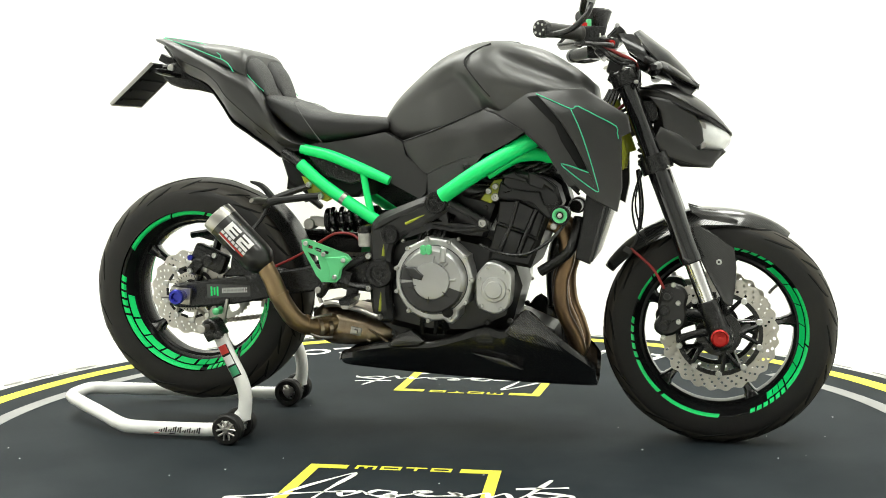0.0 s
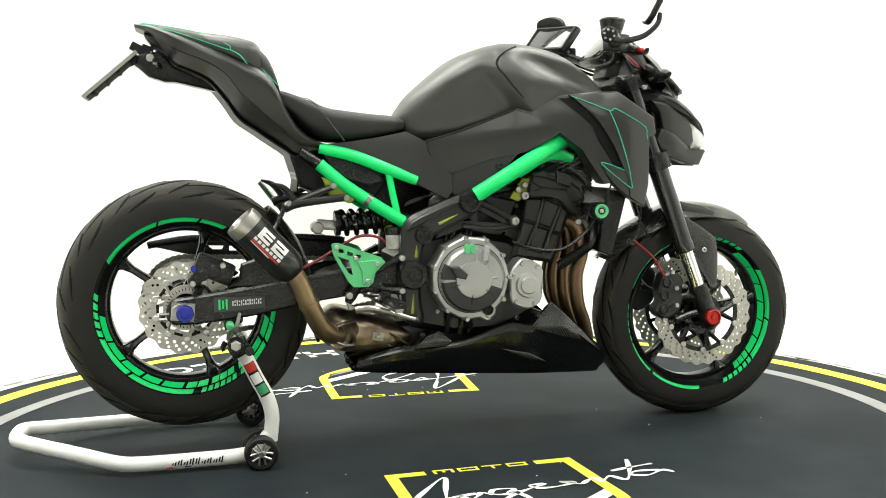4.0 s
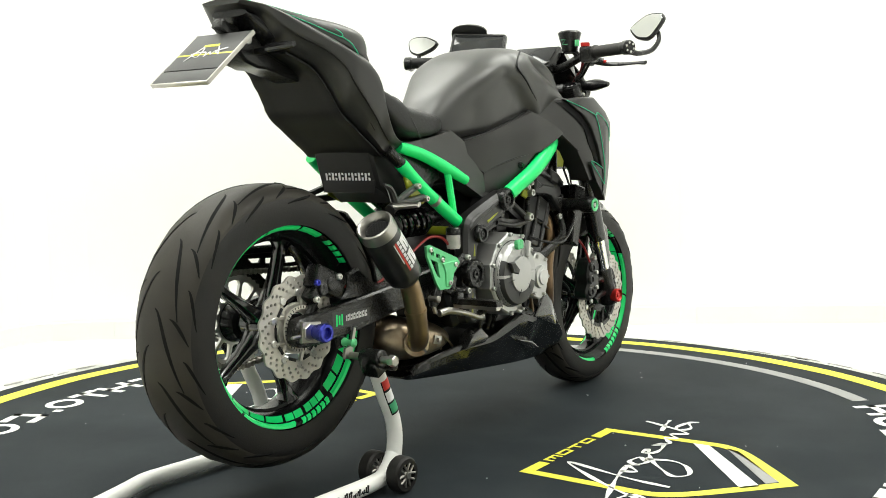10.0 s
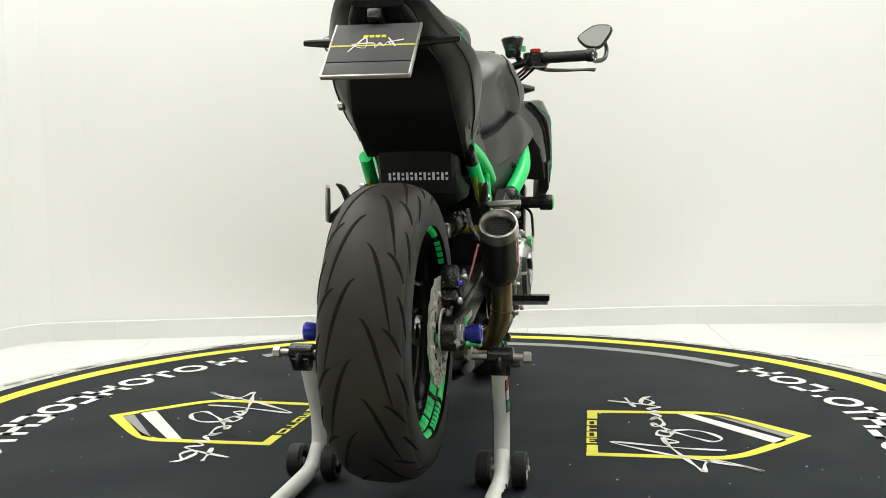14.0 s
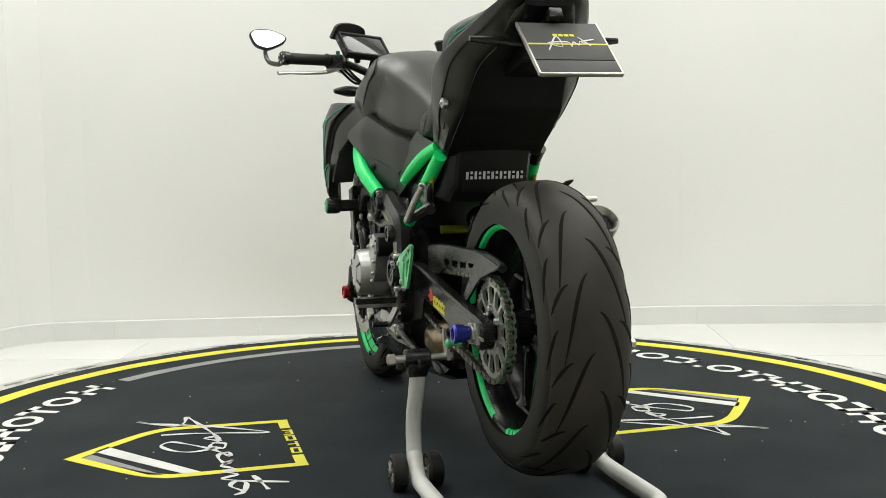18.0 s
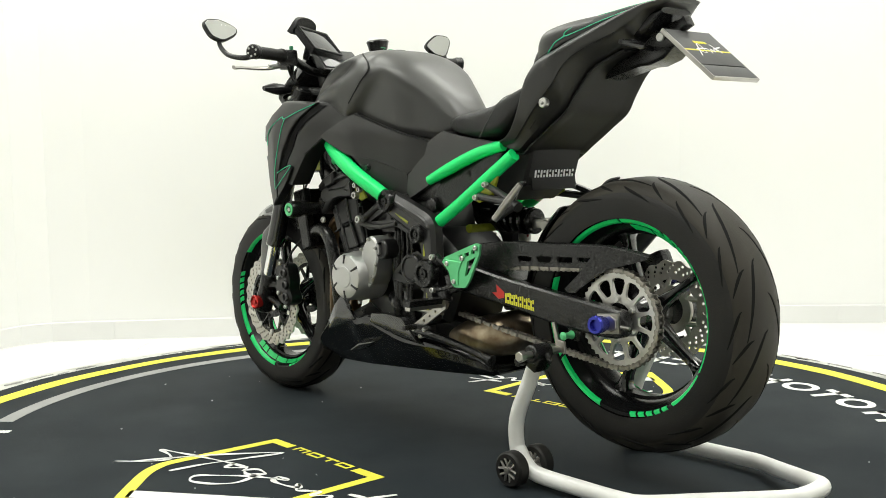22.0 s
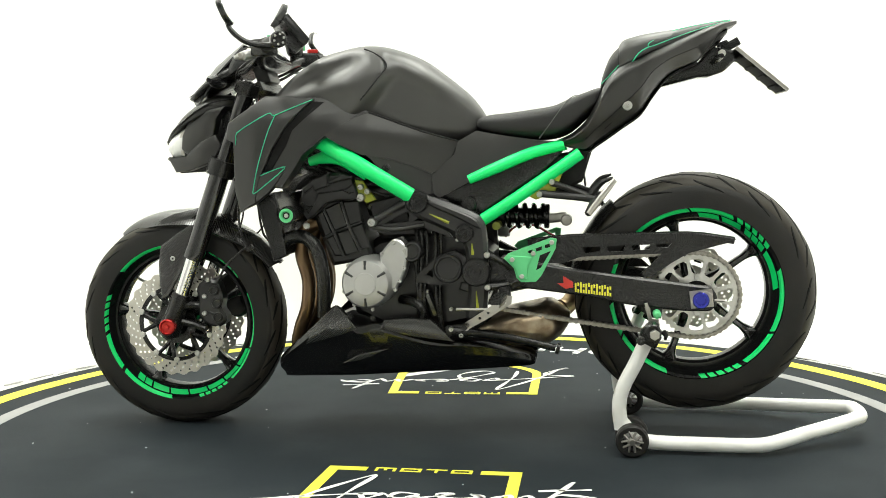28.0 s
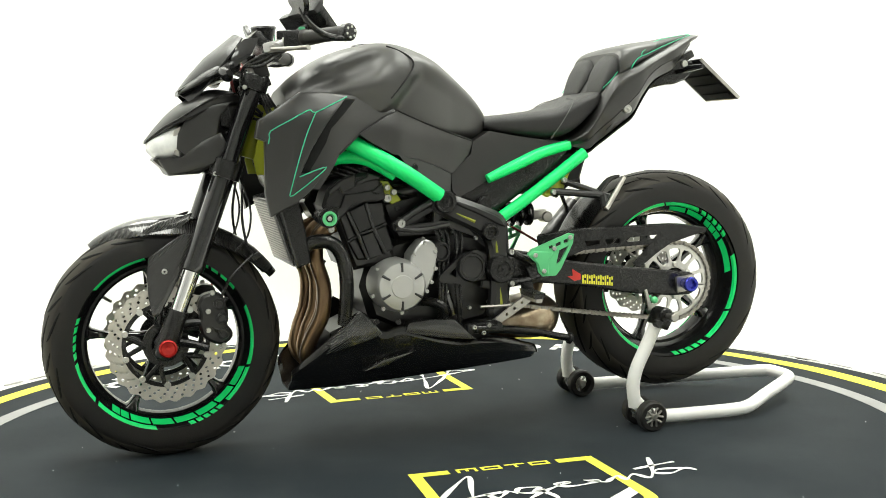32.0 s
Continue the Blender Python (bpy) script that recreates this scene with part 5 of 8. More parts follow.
hull(bm, [(0.684, 0.772, 0.860, 0.090, 2.8, 2.8), (0.714, 0.762, 0.858, 0.092, 2.6, 2.8), (0.744, 0.760, 0.842, 0.077, 2.4, 2.6), (0.766, 0.770, 0.826, 0.053, 2.2, 2.4), (0.781, 0.786, 0.809, 0.022, 2, 2)], 4, 32, 0.45)
part("headlamp_lens", bm, M_LENS, head, "clear headlamp lens")
for s in (-1, 1):
    # dark lamp bowl and its bright rim, seen through the lens edge
    bm = bmesh.new()
    panel(bm, [(0.700, 0.848), (0.716, 0.838), (0.722, 0.806), (0.716, 0.776), (0.704, 0.770), (0.712, 0.806)], lambda x, z: 0.0885 - 0.5 * max(0, x - 0.716), s, 0.001, 0.01, 0)
    part("lamp_bezel", bm, M_STEEL, head, "grey lamp bezel")
    bm = bmesh.new()
    line3(bm, [(0.553, s * 0.082, 0.930), (0.600, s * 0.110, 0.922), (0.650, s * 0.117, 0.900), (0.700, s * 0.104, 0.868), (0.745, s * 0.070, 0.842), (0.780, s * 0.024, 0.812)], 0.0026)
    part("cowl_edge", bm, M_PLASTIC, head)
bm = bmesh.new()
plate(bm, [(0.625, 0.745), (0.655, 0.728), (0.730, 0.724), (0.744, 0.742), (0.768, 0.764), (0.762, 0.771), (0.735, 0.762), (0.710, 0.764), (0.69, 0.768)], -0.066, 0.066, 0.006)
part("chin", bm, M_BODY, head)
for s in (-1, 1):
    bm = bmesh.new()
    panel(bm, [(0.575, 0.908), (0.625, 0.898), (0.690, 0.863), (0.708, 0.828), (0.712, 0.792), (0.694, 0.776), (0.650, 0.792), (0.612, 0.826), (0.600, 0.876)], lambda x, z: 0.116 - 0.24 * max(0, x - 0.63) - 0.2 * max(0, 0.77 - z), s, 0.004, 0.04, 0)
    part("side_blade", bm, M_BODY, head)
    bm = bmesh.new()
    panel(bm, [(0.590, 0.800), (0.603, 0.831), (0.650, 0.810), (0.693, 0.777), (0.706, 0.759), (0.758, 0.766), (0.734, 0.727), (0.690, 0.730), (0.612, 0.756)], lambda x, z: 0.121 - 0.35 * max(0, x - 0.64), s, 0.004, 0.04, 0)
    part("lower_blade", bm, M_BODY, head)
    bm = bmesh.new()
    line3(bm, [(0.565, s * 0.088, 0.908), (0.62, s * 0.112, 0.896), (0.68, s * 0.112, 0.868), (0.72, s * 0.094, 0.850)], 0.0022)
    part("cowl_crease", bm, M_PRINTK, head)
# bracket and looped wires between the fork and the headlamp
bm = bmesh.new()
plate(bm, [(0.545, 0.905), (0.600, 0.900), (0.604, 0.845), (0.575, 0.838), (0.556, 0.868)], -0.070, 0.070, 0.006)
part("headlamp_bracket", bm, M_PLASTIC, head, "black headlamp bracket")
for s in (-1, 1):
    for k in range(4):
        bm = bmesh.new()
        dx, dz = 0.006 * k, 0.017 * k
        tube(bm, [(0.545, s * (0.050 + 0.008 * k), 0.900 - dz), (0.566 + dx, s * 0.066, 0.862 - dz), (0.580 + dx, s * 0.070, 0.810 - dz * 0.6), (0.566 + dx, s * 0.064, 0.770 - dz * 0.4), (0.548, s * 0.050, 0.790 - dz)], 0.0046, 8, 5)
        part("loop_wire", bm, M_PLASTIC, head)
# small screen and the meter cowl under it
bm = bmesh.new()
loops = []
for x, z, w, sag in ((0.552, 1.084, 0.070, 0.014), (0.585, 1.058, 0.090, 0.022), (0.628, 1.024, 0.105, 0.030), (0.668, 0.980, 0.098, 0.034), (0.703, 0.935, 0.070, 0.030)):
    row = [(x - sag * (k / 6) ** 2, w * k / 6, z - sag * 0.9 * (k / 6) ** 2) for k in range(-6, 7)]
    loops.append(row + [(a - 0.003, b, c - 0.003) for a, b, c in reversed(row)])
rings(bm, loops)
part("windscreen", bm, M_SCREENP, bike, "small smoked windscreen")
bm = bmesh.new()
hull(bm, [(0.545, 0.985, 1.035, 0.085, 2.4, 2.4), (0.580, 0.965, 1.025, 0.105, 2.4, 2.4), (0.625, 0.950, 0.995, 0.110, 2.3, 2.3), (0.665, 0.935, 0.965, 0.090, 2.2, 2.2), (0.70, 0.925, 0.938, 0.050, 2, 2)], 4, 28)
part("screen_cowl", bm, M_PLASTIC, bike, "black screen cowl")
for s in (-1, 1):
    bm = bmesh.new()
    sheet(bm, [(0.702, 0.936), (0.655, 0.966), (0.600, 1.008), (0.535, 1.066), (0.498, 1.070), (0.520, 1.026), (0.575, 0.985), (0.640, 0.945)], lambda x, z: 0.098 - 0.32 * max(0, x - 0.56) - 0.5 * soft_over(z - 1.34 + 0.57 * x, 0.02), s, 0.02, 0.012)
    part("screen_wing", bm, M_GLOSS, bike, "glossy black screen wing", 60)
    for x, z in ((0.655, 0.950), (0.600, 0.992)):
        bolt(bike, (x, s * (0.096 - 0.32 * max(0, x - 0.56)), z), 0.0045, 0.006)
    bm = bmesh.new()
    tube(bm, [(0.585, s * 0.095, 0.972), (0.590, s * 0.125, 0.972), (0.592, s * 0.155, 0.973), (0.590, s * 0.195, 0.973)], [0.012, 0.019, 0.020, 0.008], 12, 4, 0.75)
    part("front_indicator", bm, M_SCREENP, bike, "dark front indicator")
# ---- the motorcycle: frame, engine, exhaust, suspension, controls ----
# green frame tubes
for s in (-1, 1):
    bm = bmesh.new()
    tube(bm, [(0.312, s * 0.160, 0.808), (0.285, s * 0.172, 0.800), (0.24, s * 0.188, 0.775), (0.15, s * 0.199, 0.722), (0.052, s * 0.178, 0.660)], [0.018, 0.0215, 0.0215, 0.0208, 0.0205], 18, 5)
    part("frame_tube", bm, M_GREEN, bike, "bright green main frame tube")
    bm = bmesh.new()
    tube(bm, [(0.335, s * 0.120, 0.752), (0.29, s * 0.140, 0.764), (0.24, s * 0.160, 0.757), (0.17, s * 0.170, 0.712)], [0.014, 0.017, 0.017, 0.012], 14, 5)
    part("frame_branch", bm, M_GREEN, bike, "bright green lower frame branch")
    bm = bmesh.new()
    tube(bm, [(-0.348, s * 0.120, 0.789), (-0.263, s * 0.128, 0.768), (-0.174, s * 0.138, 0.732), (-0.098, s * 0.142, 0.700)], [0.0145, 0.0155, 0.0155, 0.0125], 14, 4)
    part("seat_rail", bm, M_GREEN, bike, "bright green seat rail")
    bm = bmesh.new()
    tube(bm, [(-0.392 if s > 0 else -0.350, s * 0.128, 0.766 if s > 0 else 0.748), (-0.285, s * 0.135, 0.692), (-0.205, s * 0.138, 0.638), (-0.135, s * 0.140, 0.594)], 0.0165, 14, 4)
    part("rail_stay", bm, M_GREEN, bike, "bright green rail stay")
    if s < 0:
        bm = bmesh.new()
        tube(bm, [(-0.398, s * 0.126, 0.780), (-0.348, s * 0.128, 0.747)], 0.0150, 12)
        part("stay_sleeve", bm, M_PLASTIC, bike, "black printed sleeve")
        bm = bmesh.new()
        tube(bm, [(-0.232, s * 0.1375, 0.657), (-0.222, s * 0.1377, 0.650)], 0.0178, 14)
        part("stay_clamp", bm, M_STEEL, bike)
        bm = bmesh.new()
        tube(bm, [(-0.171, s * 0.137, 0.722), (-0.160, s * 0.140, 0.66), (-0.148, s * 0.140, 0.605)], 0.0095, 10, 3)
        part("rail_strut", bm, M_GREEN, bike)
    bm = bmesh.new()
    plate(bm, [(0.185, 0.700), (0.225, 0.705), (0.205, 0.662), (0.175, 0.640), (0.150, 0.650)], s * 0.150, s * 0.158, 0.002)
    part("engine_lug", bm, M_LIME, bike, "lime green engine lug")
    for x, z in ((0.172, 0.672), (0.190, 0.684)):
        bolt(bike, (x, s * 0.158, z), 0.0085)
    bolt(bike, (0.190, s * 0.152, 0.656), 0.012, 0.02)
    bolt(bike, (0.158, s * 0.168, 0.590), 0.0125, 0.018)
    # black cast pivot hanger
    bm = bmesh.new()
    plate(bm, chaikin([(0.042, 0.672), (0.009, 0.661), (-0.060, 0.636), (-0.125, 0.610), (-0.145, 0.582), (-0.148, 0.505), (-0.153, 0.440), (-0.142, 0.326), (-0.084, 0.324), (-0.098, 0.391), (-0.092, 0.506), (-0.084, 0.534), (-0.058, 0.558), (0.059, 0.612), (0.074, 0.640)], 2, 0.2), s * 0.132, s * 0.176, 0.010)
    hang = part("pivot_hanger", bm, M_CAST, bike, "black cast swingarm hanger")
    bm = bmesh.new()
    plate(bm, chaikin([(0.005, 0.650), (-0.060, 0.625), (-0.118, 0.600), (-0.134, 0.578), (-0.128, 0.570), (-0.060, 0.606), (0.010, 0.636)], 1, 0.2), s * 0.170, s * 0.1805, 0.004)
    part("hanger_ridge", bm, M_CAST, hang)
    bm = bmesh.new()
    pierced(bm, [(0.070, 0.652), (0.105, 0.632), (0.150, 0.604), (0.176, 0.588), (0.172, 0.572), (0.140, 0.560), (0.020, 0.574), (-0.055, 0.548), (-0.02, 0.590), (0.040, 0.615)], [[(0.060, 0.622), (0.132, 0.584), (0.062, 0.590)], [(0.035, 0.602), (0.048, 0.593), (0.000, 0.590)]], s * 0.142, s * 0.158)
    part("hanger_arm", bm, M_CAST, hang)
    bm = bmesh.new()
    tube(bm, [(0.070, s * 0.158, 0.642), (0.120, s * 0.160, 0.615), (0.168, s * 0.160, 0.584)], [0.012, 0.009, 0.012], 10, 3)
    tube(bm, [(0.168, s * 0.160, 0.578), (0.100, s * 0.158, 0.570), (0.020, s * 0.158, 0.582)], [0.009, 0.007, 0.007], 10, 3)
    part("arm_flange", bm, M_CAST, hang)
    for x, z, r in ((0.036, 0.644, 0.030), (-0.089, 0.560, 0.024), (-0.119, 0.458, 0.038)):
        bm = bmesh.new()
        lathe(bm, [(r, -0.014), (r, 0.010), (r * 0.9, 0.016), (r * 0.62, 0.016), (r * 0.58, 0.010), (r * 0.34, 0.010), (r * 0.30, 0.014), (r * 0.12, 0.014), (r * 0.1, 0.008)] if s > 0 else
              [(r, 0.014), (r, -0.010), (r * 0.9, -0.016), (r * 0.62, -0.016), (r * 0.58, -0.010), (r * 0.34, -0.010), (r * 0.30, -0.014), (r * 0.12, -0.014), (r * 0.1, -0.008)], (x, s * 0.176, z), "y", 28)
        part("pivot_cap", bm, M_PLASTIC, hang, "round black pivot cap")
    for pts in (((0.004, 0.612), (-0.048, 0.588)), ((-0.108, 0.534), (-0.110, 0.503)), ((-0.118, 0.408), (-0.122, 0.356))):
        bm = bmesh.new()
        (x0, z0), (x1, z1) = pts
        tube(bm, [(x0, s * 0.1728, z0), (x1, s * 0.1728, z1)], [0.0036, 0.0054], 8)
        part("lime_inlay", bm, M_LIME, hang, "lime green slot")

# black covers inside the rails
bm = bmesh.new()
panel(bm, [(-0.004, 0.654), (-0.060, 0.640), (-0.128, 0.606), (-0.200, 0.655), (-0.290, 0.715), (-0.345, 0.770), (-0.330, 0.785), (-0.200, 0.745), (-0.100, 0.705), (-0.010, 0.690)], lambda x, z: 0.118, 1, 0.004, 0.02, 0)
inner_cover = part("rail_cover", bm, M_PLASTIC, bike, "matt black cover inside the seat rails")
bolt(inner_cover, (-0.225, 0.121, 0.718), 0.008, 0.006, M_PLASTIC)
bm = bmesh.new()
disc(bm, (-0.095, 0.128, 0.633), 0.020, 0.02, "y", 20)
part("cover_boss", bm, M_PLASTIC, inner_cover)
bm = bmesh.new()
panel(bm, [(-0.345, 0.780), (-0.262, 0.762), (-0.180, 0.730), (-0.168, 0.706), (-0.215, 0.690), (-0.300, 0.715)], lambda x, z: 0.112, -1, 0.002, 0.02, 0)
part("rail_cover", bm, M_PLASTIC, bike, "matt black cover inside the seat rails")
# engine: crankcase, cylinders, head
bm = bmesh.new()
plate(bm, [(-0.150, 0.40), (-0.11, 0.31), (0.0, 0.285), (0.13, 0.285), (0.225, 0.33), (0.250, 0.42), (0.225, 0.50), (0.16, 0.545), (0.02, 0.575), (-0.08, 0.555), (-0.155, 0.50)], -0.125, 0.100, 0.02)
engine = part("crankcase", bm, M_DEEP, bike, "dark engine crankcase")
bm = bmesh.new()
plate(bm, [(0.162, 0.490), (0.182, 0.560), (0.198, 0.630), (0.206, 0.664), (0.340, 0.640), (0.318, 0.580), (0.292, 0.510), (0.276, 0.470)], -0.144, 0.144, 0.010)
cyl = part("cylinder_block", bm, M_DEEP, bike, "dark cylinder block and head")


for s in (-1, 1):
    # side of the block: six broad flat fields, two slim ribs, a joint step half-way
    for out, y in (
            ([(0.198, 0.648), (0.245, 0.646), (0.226, 0.579), (0.190, 0.592)], 0.154),
            ([(0.189, 0.587), (0.225, 0.575), (0.195, 0.514), (0.170, 0.521)], 0.151),
            ([(0.249, 0.646), (0.292, 0.626), (0.265, 0.566), (0.228, 0.579)], 0.158),
            ([(0.224, 0.573), (0.261, 0.561), (0.239, 0.498), (0.199, 0.508)], 0.155),
            ([(0.297, 0.624), (0.315, 0.610), (0.295, 0.549), (0.272, 0.559)], 0.153),
            ([(0.270, 0.556), (0.294, 0.545), (0.269, 0.498), (0.244, 0.497)], 0.150),
    ):
        bm = bmesh.new()
        plate(bm, out, s * 0.136, s * y, 0.004)
        part("cylinder_field", bm, M_DEEP, cyl)
    for line in ([(0.245, 0.645), (0.226, 0.578), (0.195, 0.513)], [(0.294, 0.624), (0.267, 0.563), (0.242, 0.498)]):
        bm = bmesh.new()
        tube(bm, [(x, s * 0.155, z) for x, z in line], 0.0048, 8)
        part("cylinder_rib", bm, M_DEEP, cyl)
    for line in ([(0.190, 0.591), (0.225, 0.577)], [(0.225, 0.577), (0.265, 0.564)], [(0.269, 0.561), (0.297, 0.547)]):
        bm = bmesh.new()
        tube(bm, [(x, s * 0.1575, z) for x, z in line], 0.0022, 6)
        part("joint_line", bm, M_DEEP, cyl)
    # head with its stepped cam cover: a webbed lower band and two thick shoulders
    bm = bmesh.new()
    plate(bm, [(0.195, 0.655), (0.203, 0.686), (0.209, 0.714), (0.242, 0.724), (0.274, 0.721), (0.318, 0.708), (0.349, 0.683), (0.362, 0.641), (0.338, 0.597), (0.319, 0.607), (0.284, 0.641), (0.250, 0.649), (0.217, 0.650)], s * 0.060, s * 0.166, 0.008)
    part("head_cover", bm, M_DEEP, cyl)
    bm = bmesh.new()
    plate(bm, [(0.198, 0.670), (0.205, 0.697), (0.229, 0.680), (0.268, 0.674), (0.306, 0.670), (0.317, 0.639), (0.351, 0.617), (0.336, 0.597), (0.318, 0.607), (0.283, 0.641), (0.249, 0.650), (0.216, 0.650), (0.195, 0.655)], s * 0.158, s * 0.174, 0.004)
    part("cam_end", bm, M_DEEP, cyl)
    for out in ([(0.209, 0.714), (0.241, 0.723), (0.248, 0.714), (0.275, 0.703), (0.275, 0.691), (0.244, 0.701), (0.212, 0.706)], [(0.276, 0.722), (0.316, 0.707), (0.347, 0.682), (0.344, 0.666), (0.318, 0.685), (0.313, 0.674), (0.277, 0.687)]):
        bm = bmesh.new()
        plate(bm, out, s * 0.160, s * 0.179, 0.004)
        part("cover_shoulder", bm, M_CAST, cyl)
    for out in ([(0.205, 0.670), (0.240, 0.677), (0.221, 0.666)], [(0.318, 0.636), (0.351, 0.638), (0.332, 0.612)]):
        bm = bmesh.new()
        plate(bm, out, s * 0.165, s * 0.1752, 0.001)
        part("cam_recess", bm, M_PLASTIC, cyl)
    for x, z, r in ((0.340, 0.581, 0.0095), (0.165, 0.630, 0.0062), (0.160, 0.602, 0.0058), (0.350, 0.640, 0.0055)):
        bolt(cyl, (x, s * 0.164, z), r, 0.008, M_BOLT if r > 0.007 else M_CAST, 8)
    for k in range(5):
        bm = bmesh.new()
        x0, z0 = 0.17 + 0.011 * k, 0.716 - 0.004 * k
        tube(bm, [(x0 - 0.02, s * 0.120, z0 + 0.02), (x0 + 0.02, s * (0.146 - 0.004 * k), z0 - 0.004), (x0 + 0.06, s * (0.150 - 0.003 * k), z0 + 0.022), (x0 + 0.13, s * 0.13, z0 + 0.014), (0.40, s * 0.11, 0.70 - 0.01 * k)], 0.0038 + 0.0010 * (k % 2), 7, 4)
        part("loom_cable", bm, M_PLASTIC, cyl)
bm = bmesh.new()
plate(bm, [(0.215, 0.715), (0.245, 0.748), (0.33, 0.735), (0.350, 0.703)], -0.12, 0.12, 0.01)
part("cam_cover", bm, M_CAST, cyl)
bm = bmesh.new()
plate(bm, [(-0.17, 0.32), (-0.19, 0.25), (-0.12, 0.215), (0.22, 0.200), (0.34, 0.215), (0.33, 0.30), (0.24, 0.34)], -0.088, 0.088, 0.012)
part("oil_pan", bm, M_DEEP, engine, "dark oil pan")
# intake box that fills the frame behind the cylinders
bm = bmesh.new()
plate(bm, [(-0.030, 0.545), (-0.010, 0.640), (0.050, 0.690), (0.150, 0.715), (0.215, 0.700), (0.180, 0.600), (0.150, 0.540)], -0.108, 0.108, 0.012)
part("intake_box", bm, M_DEEP, bike, "dark intake box behind the cylinders")
# throttle bodies and cables behind the cylinders
bm = bmesh.new()
for y in (-0.105, -0.035, 0.035, 0.105):
    tube(bm, [(0.10, y, 0.68), (0.19, y, 0.66)], 0.026, 12)
part("throttle_body", bm, M_CAST, bike, "throttle bodies")
for s in (-1, 1):
    for k in range(3):
        bm = bmesh.new()
        z = 0.735 - k * 0.012
        tube(bm, [(0.36, s * (0.10 + 0.01 * k), z + 0.03), (0.28, s * 0.148, z), (0.20, s * (0.150 - 0.004 * k), z - 0.03), (0.12, s * 0.13, z - 0.015 - 0.02 * k)], 0.0042, 6, 4)
        part("cable", bm, M_PLASTIC, bike)
    for k, x in enumerate((0.042, 0.029, 0.015, -0.008, -0.022)):
        bm = bmesh.new()
        tube(bm, [(x + 0.03, s * 0.115, 0.61), (x + 0.002, s * 0.140, 0.55), (x + 0.004, s * (0.146 - 0.003 * k), 0.47), (x + 0.006 * (k % 3), s * 0.142, 0.37), (x - 0.012 * (k % 2), s * 0.125, 0.29)], 0.0050 + 0.0012 * (k % 2), 7, 4)
        part("hose", bm, M_PLASTIC, bike)
    for x, z in ((0.085, 0.545), (0.055, 0.372), (0.020, 0.400), (-0.045, 0.352), (-0.10, 0.365), (-0.065, 0.540), (0.000, 0.560)):
        bolt(bike, (x, s * 0.128, z), 0.0055, 0.010)
    bm = bmesh.new()
    tube(bm, [(0.095, s * 0.110, 0.375), (0.055, s * 0.145, 0.372), (0.030, s * 0.150, 0.350), (0.045, s * 0.12, 0.305)], 0.0125, 10, 4)
    part("breather_hose", bm, M_PLASTIC, bike)
    bm = bmesh.new()
    tube(bm, [(0.00, s * 0.118, 0.335), (0.022, s * 0.124, 0.395)], 0.015, 10)
    part("sensor_plug", bm, M_GLOSS, bike)


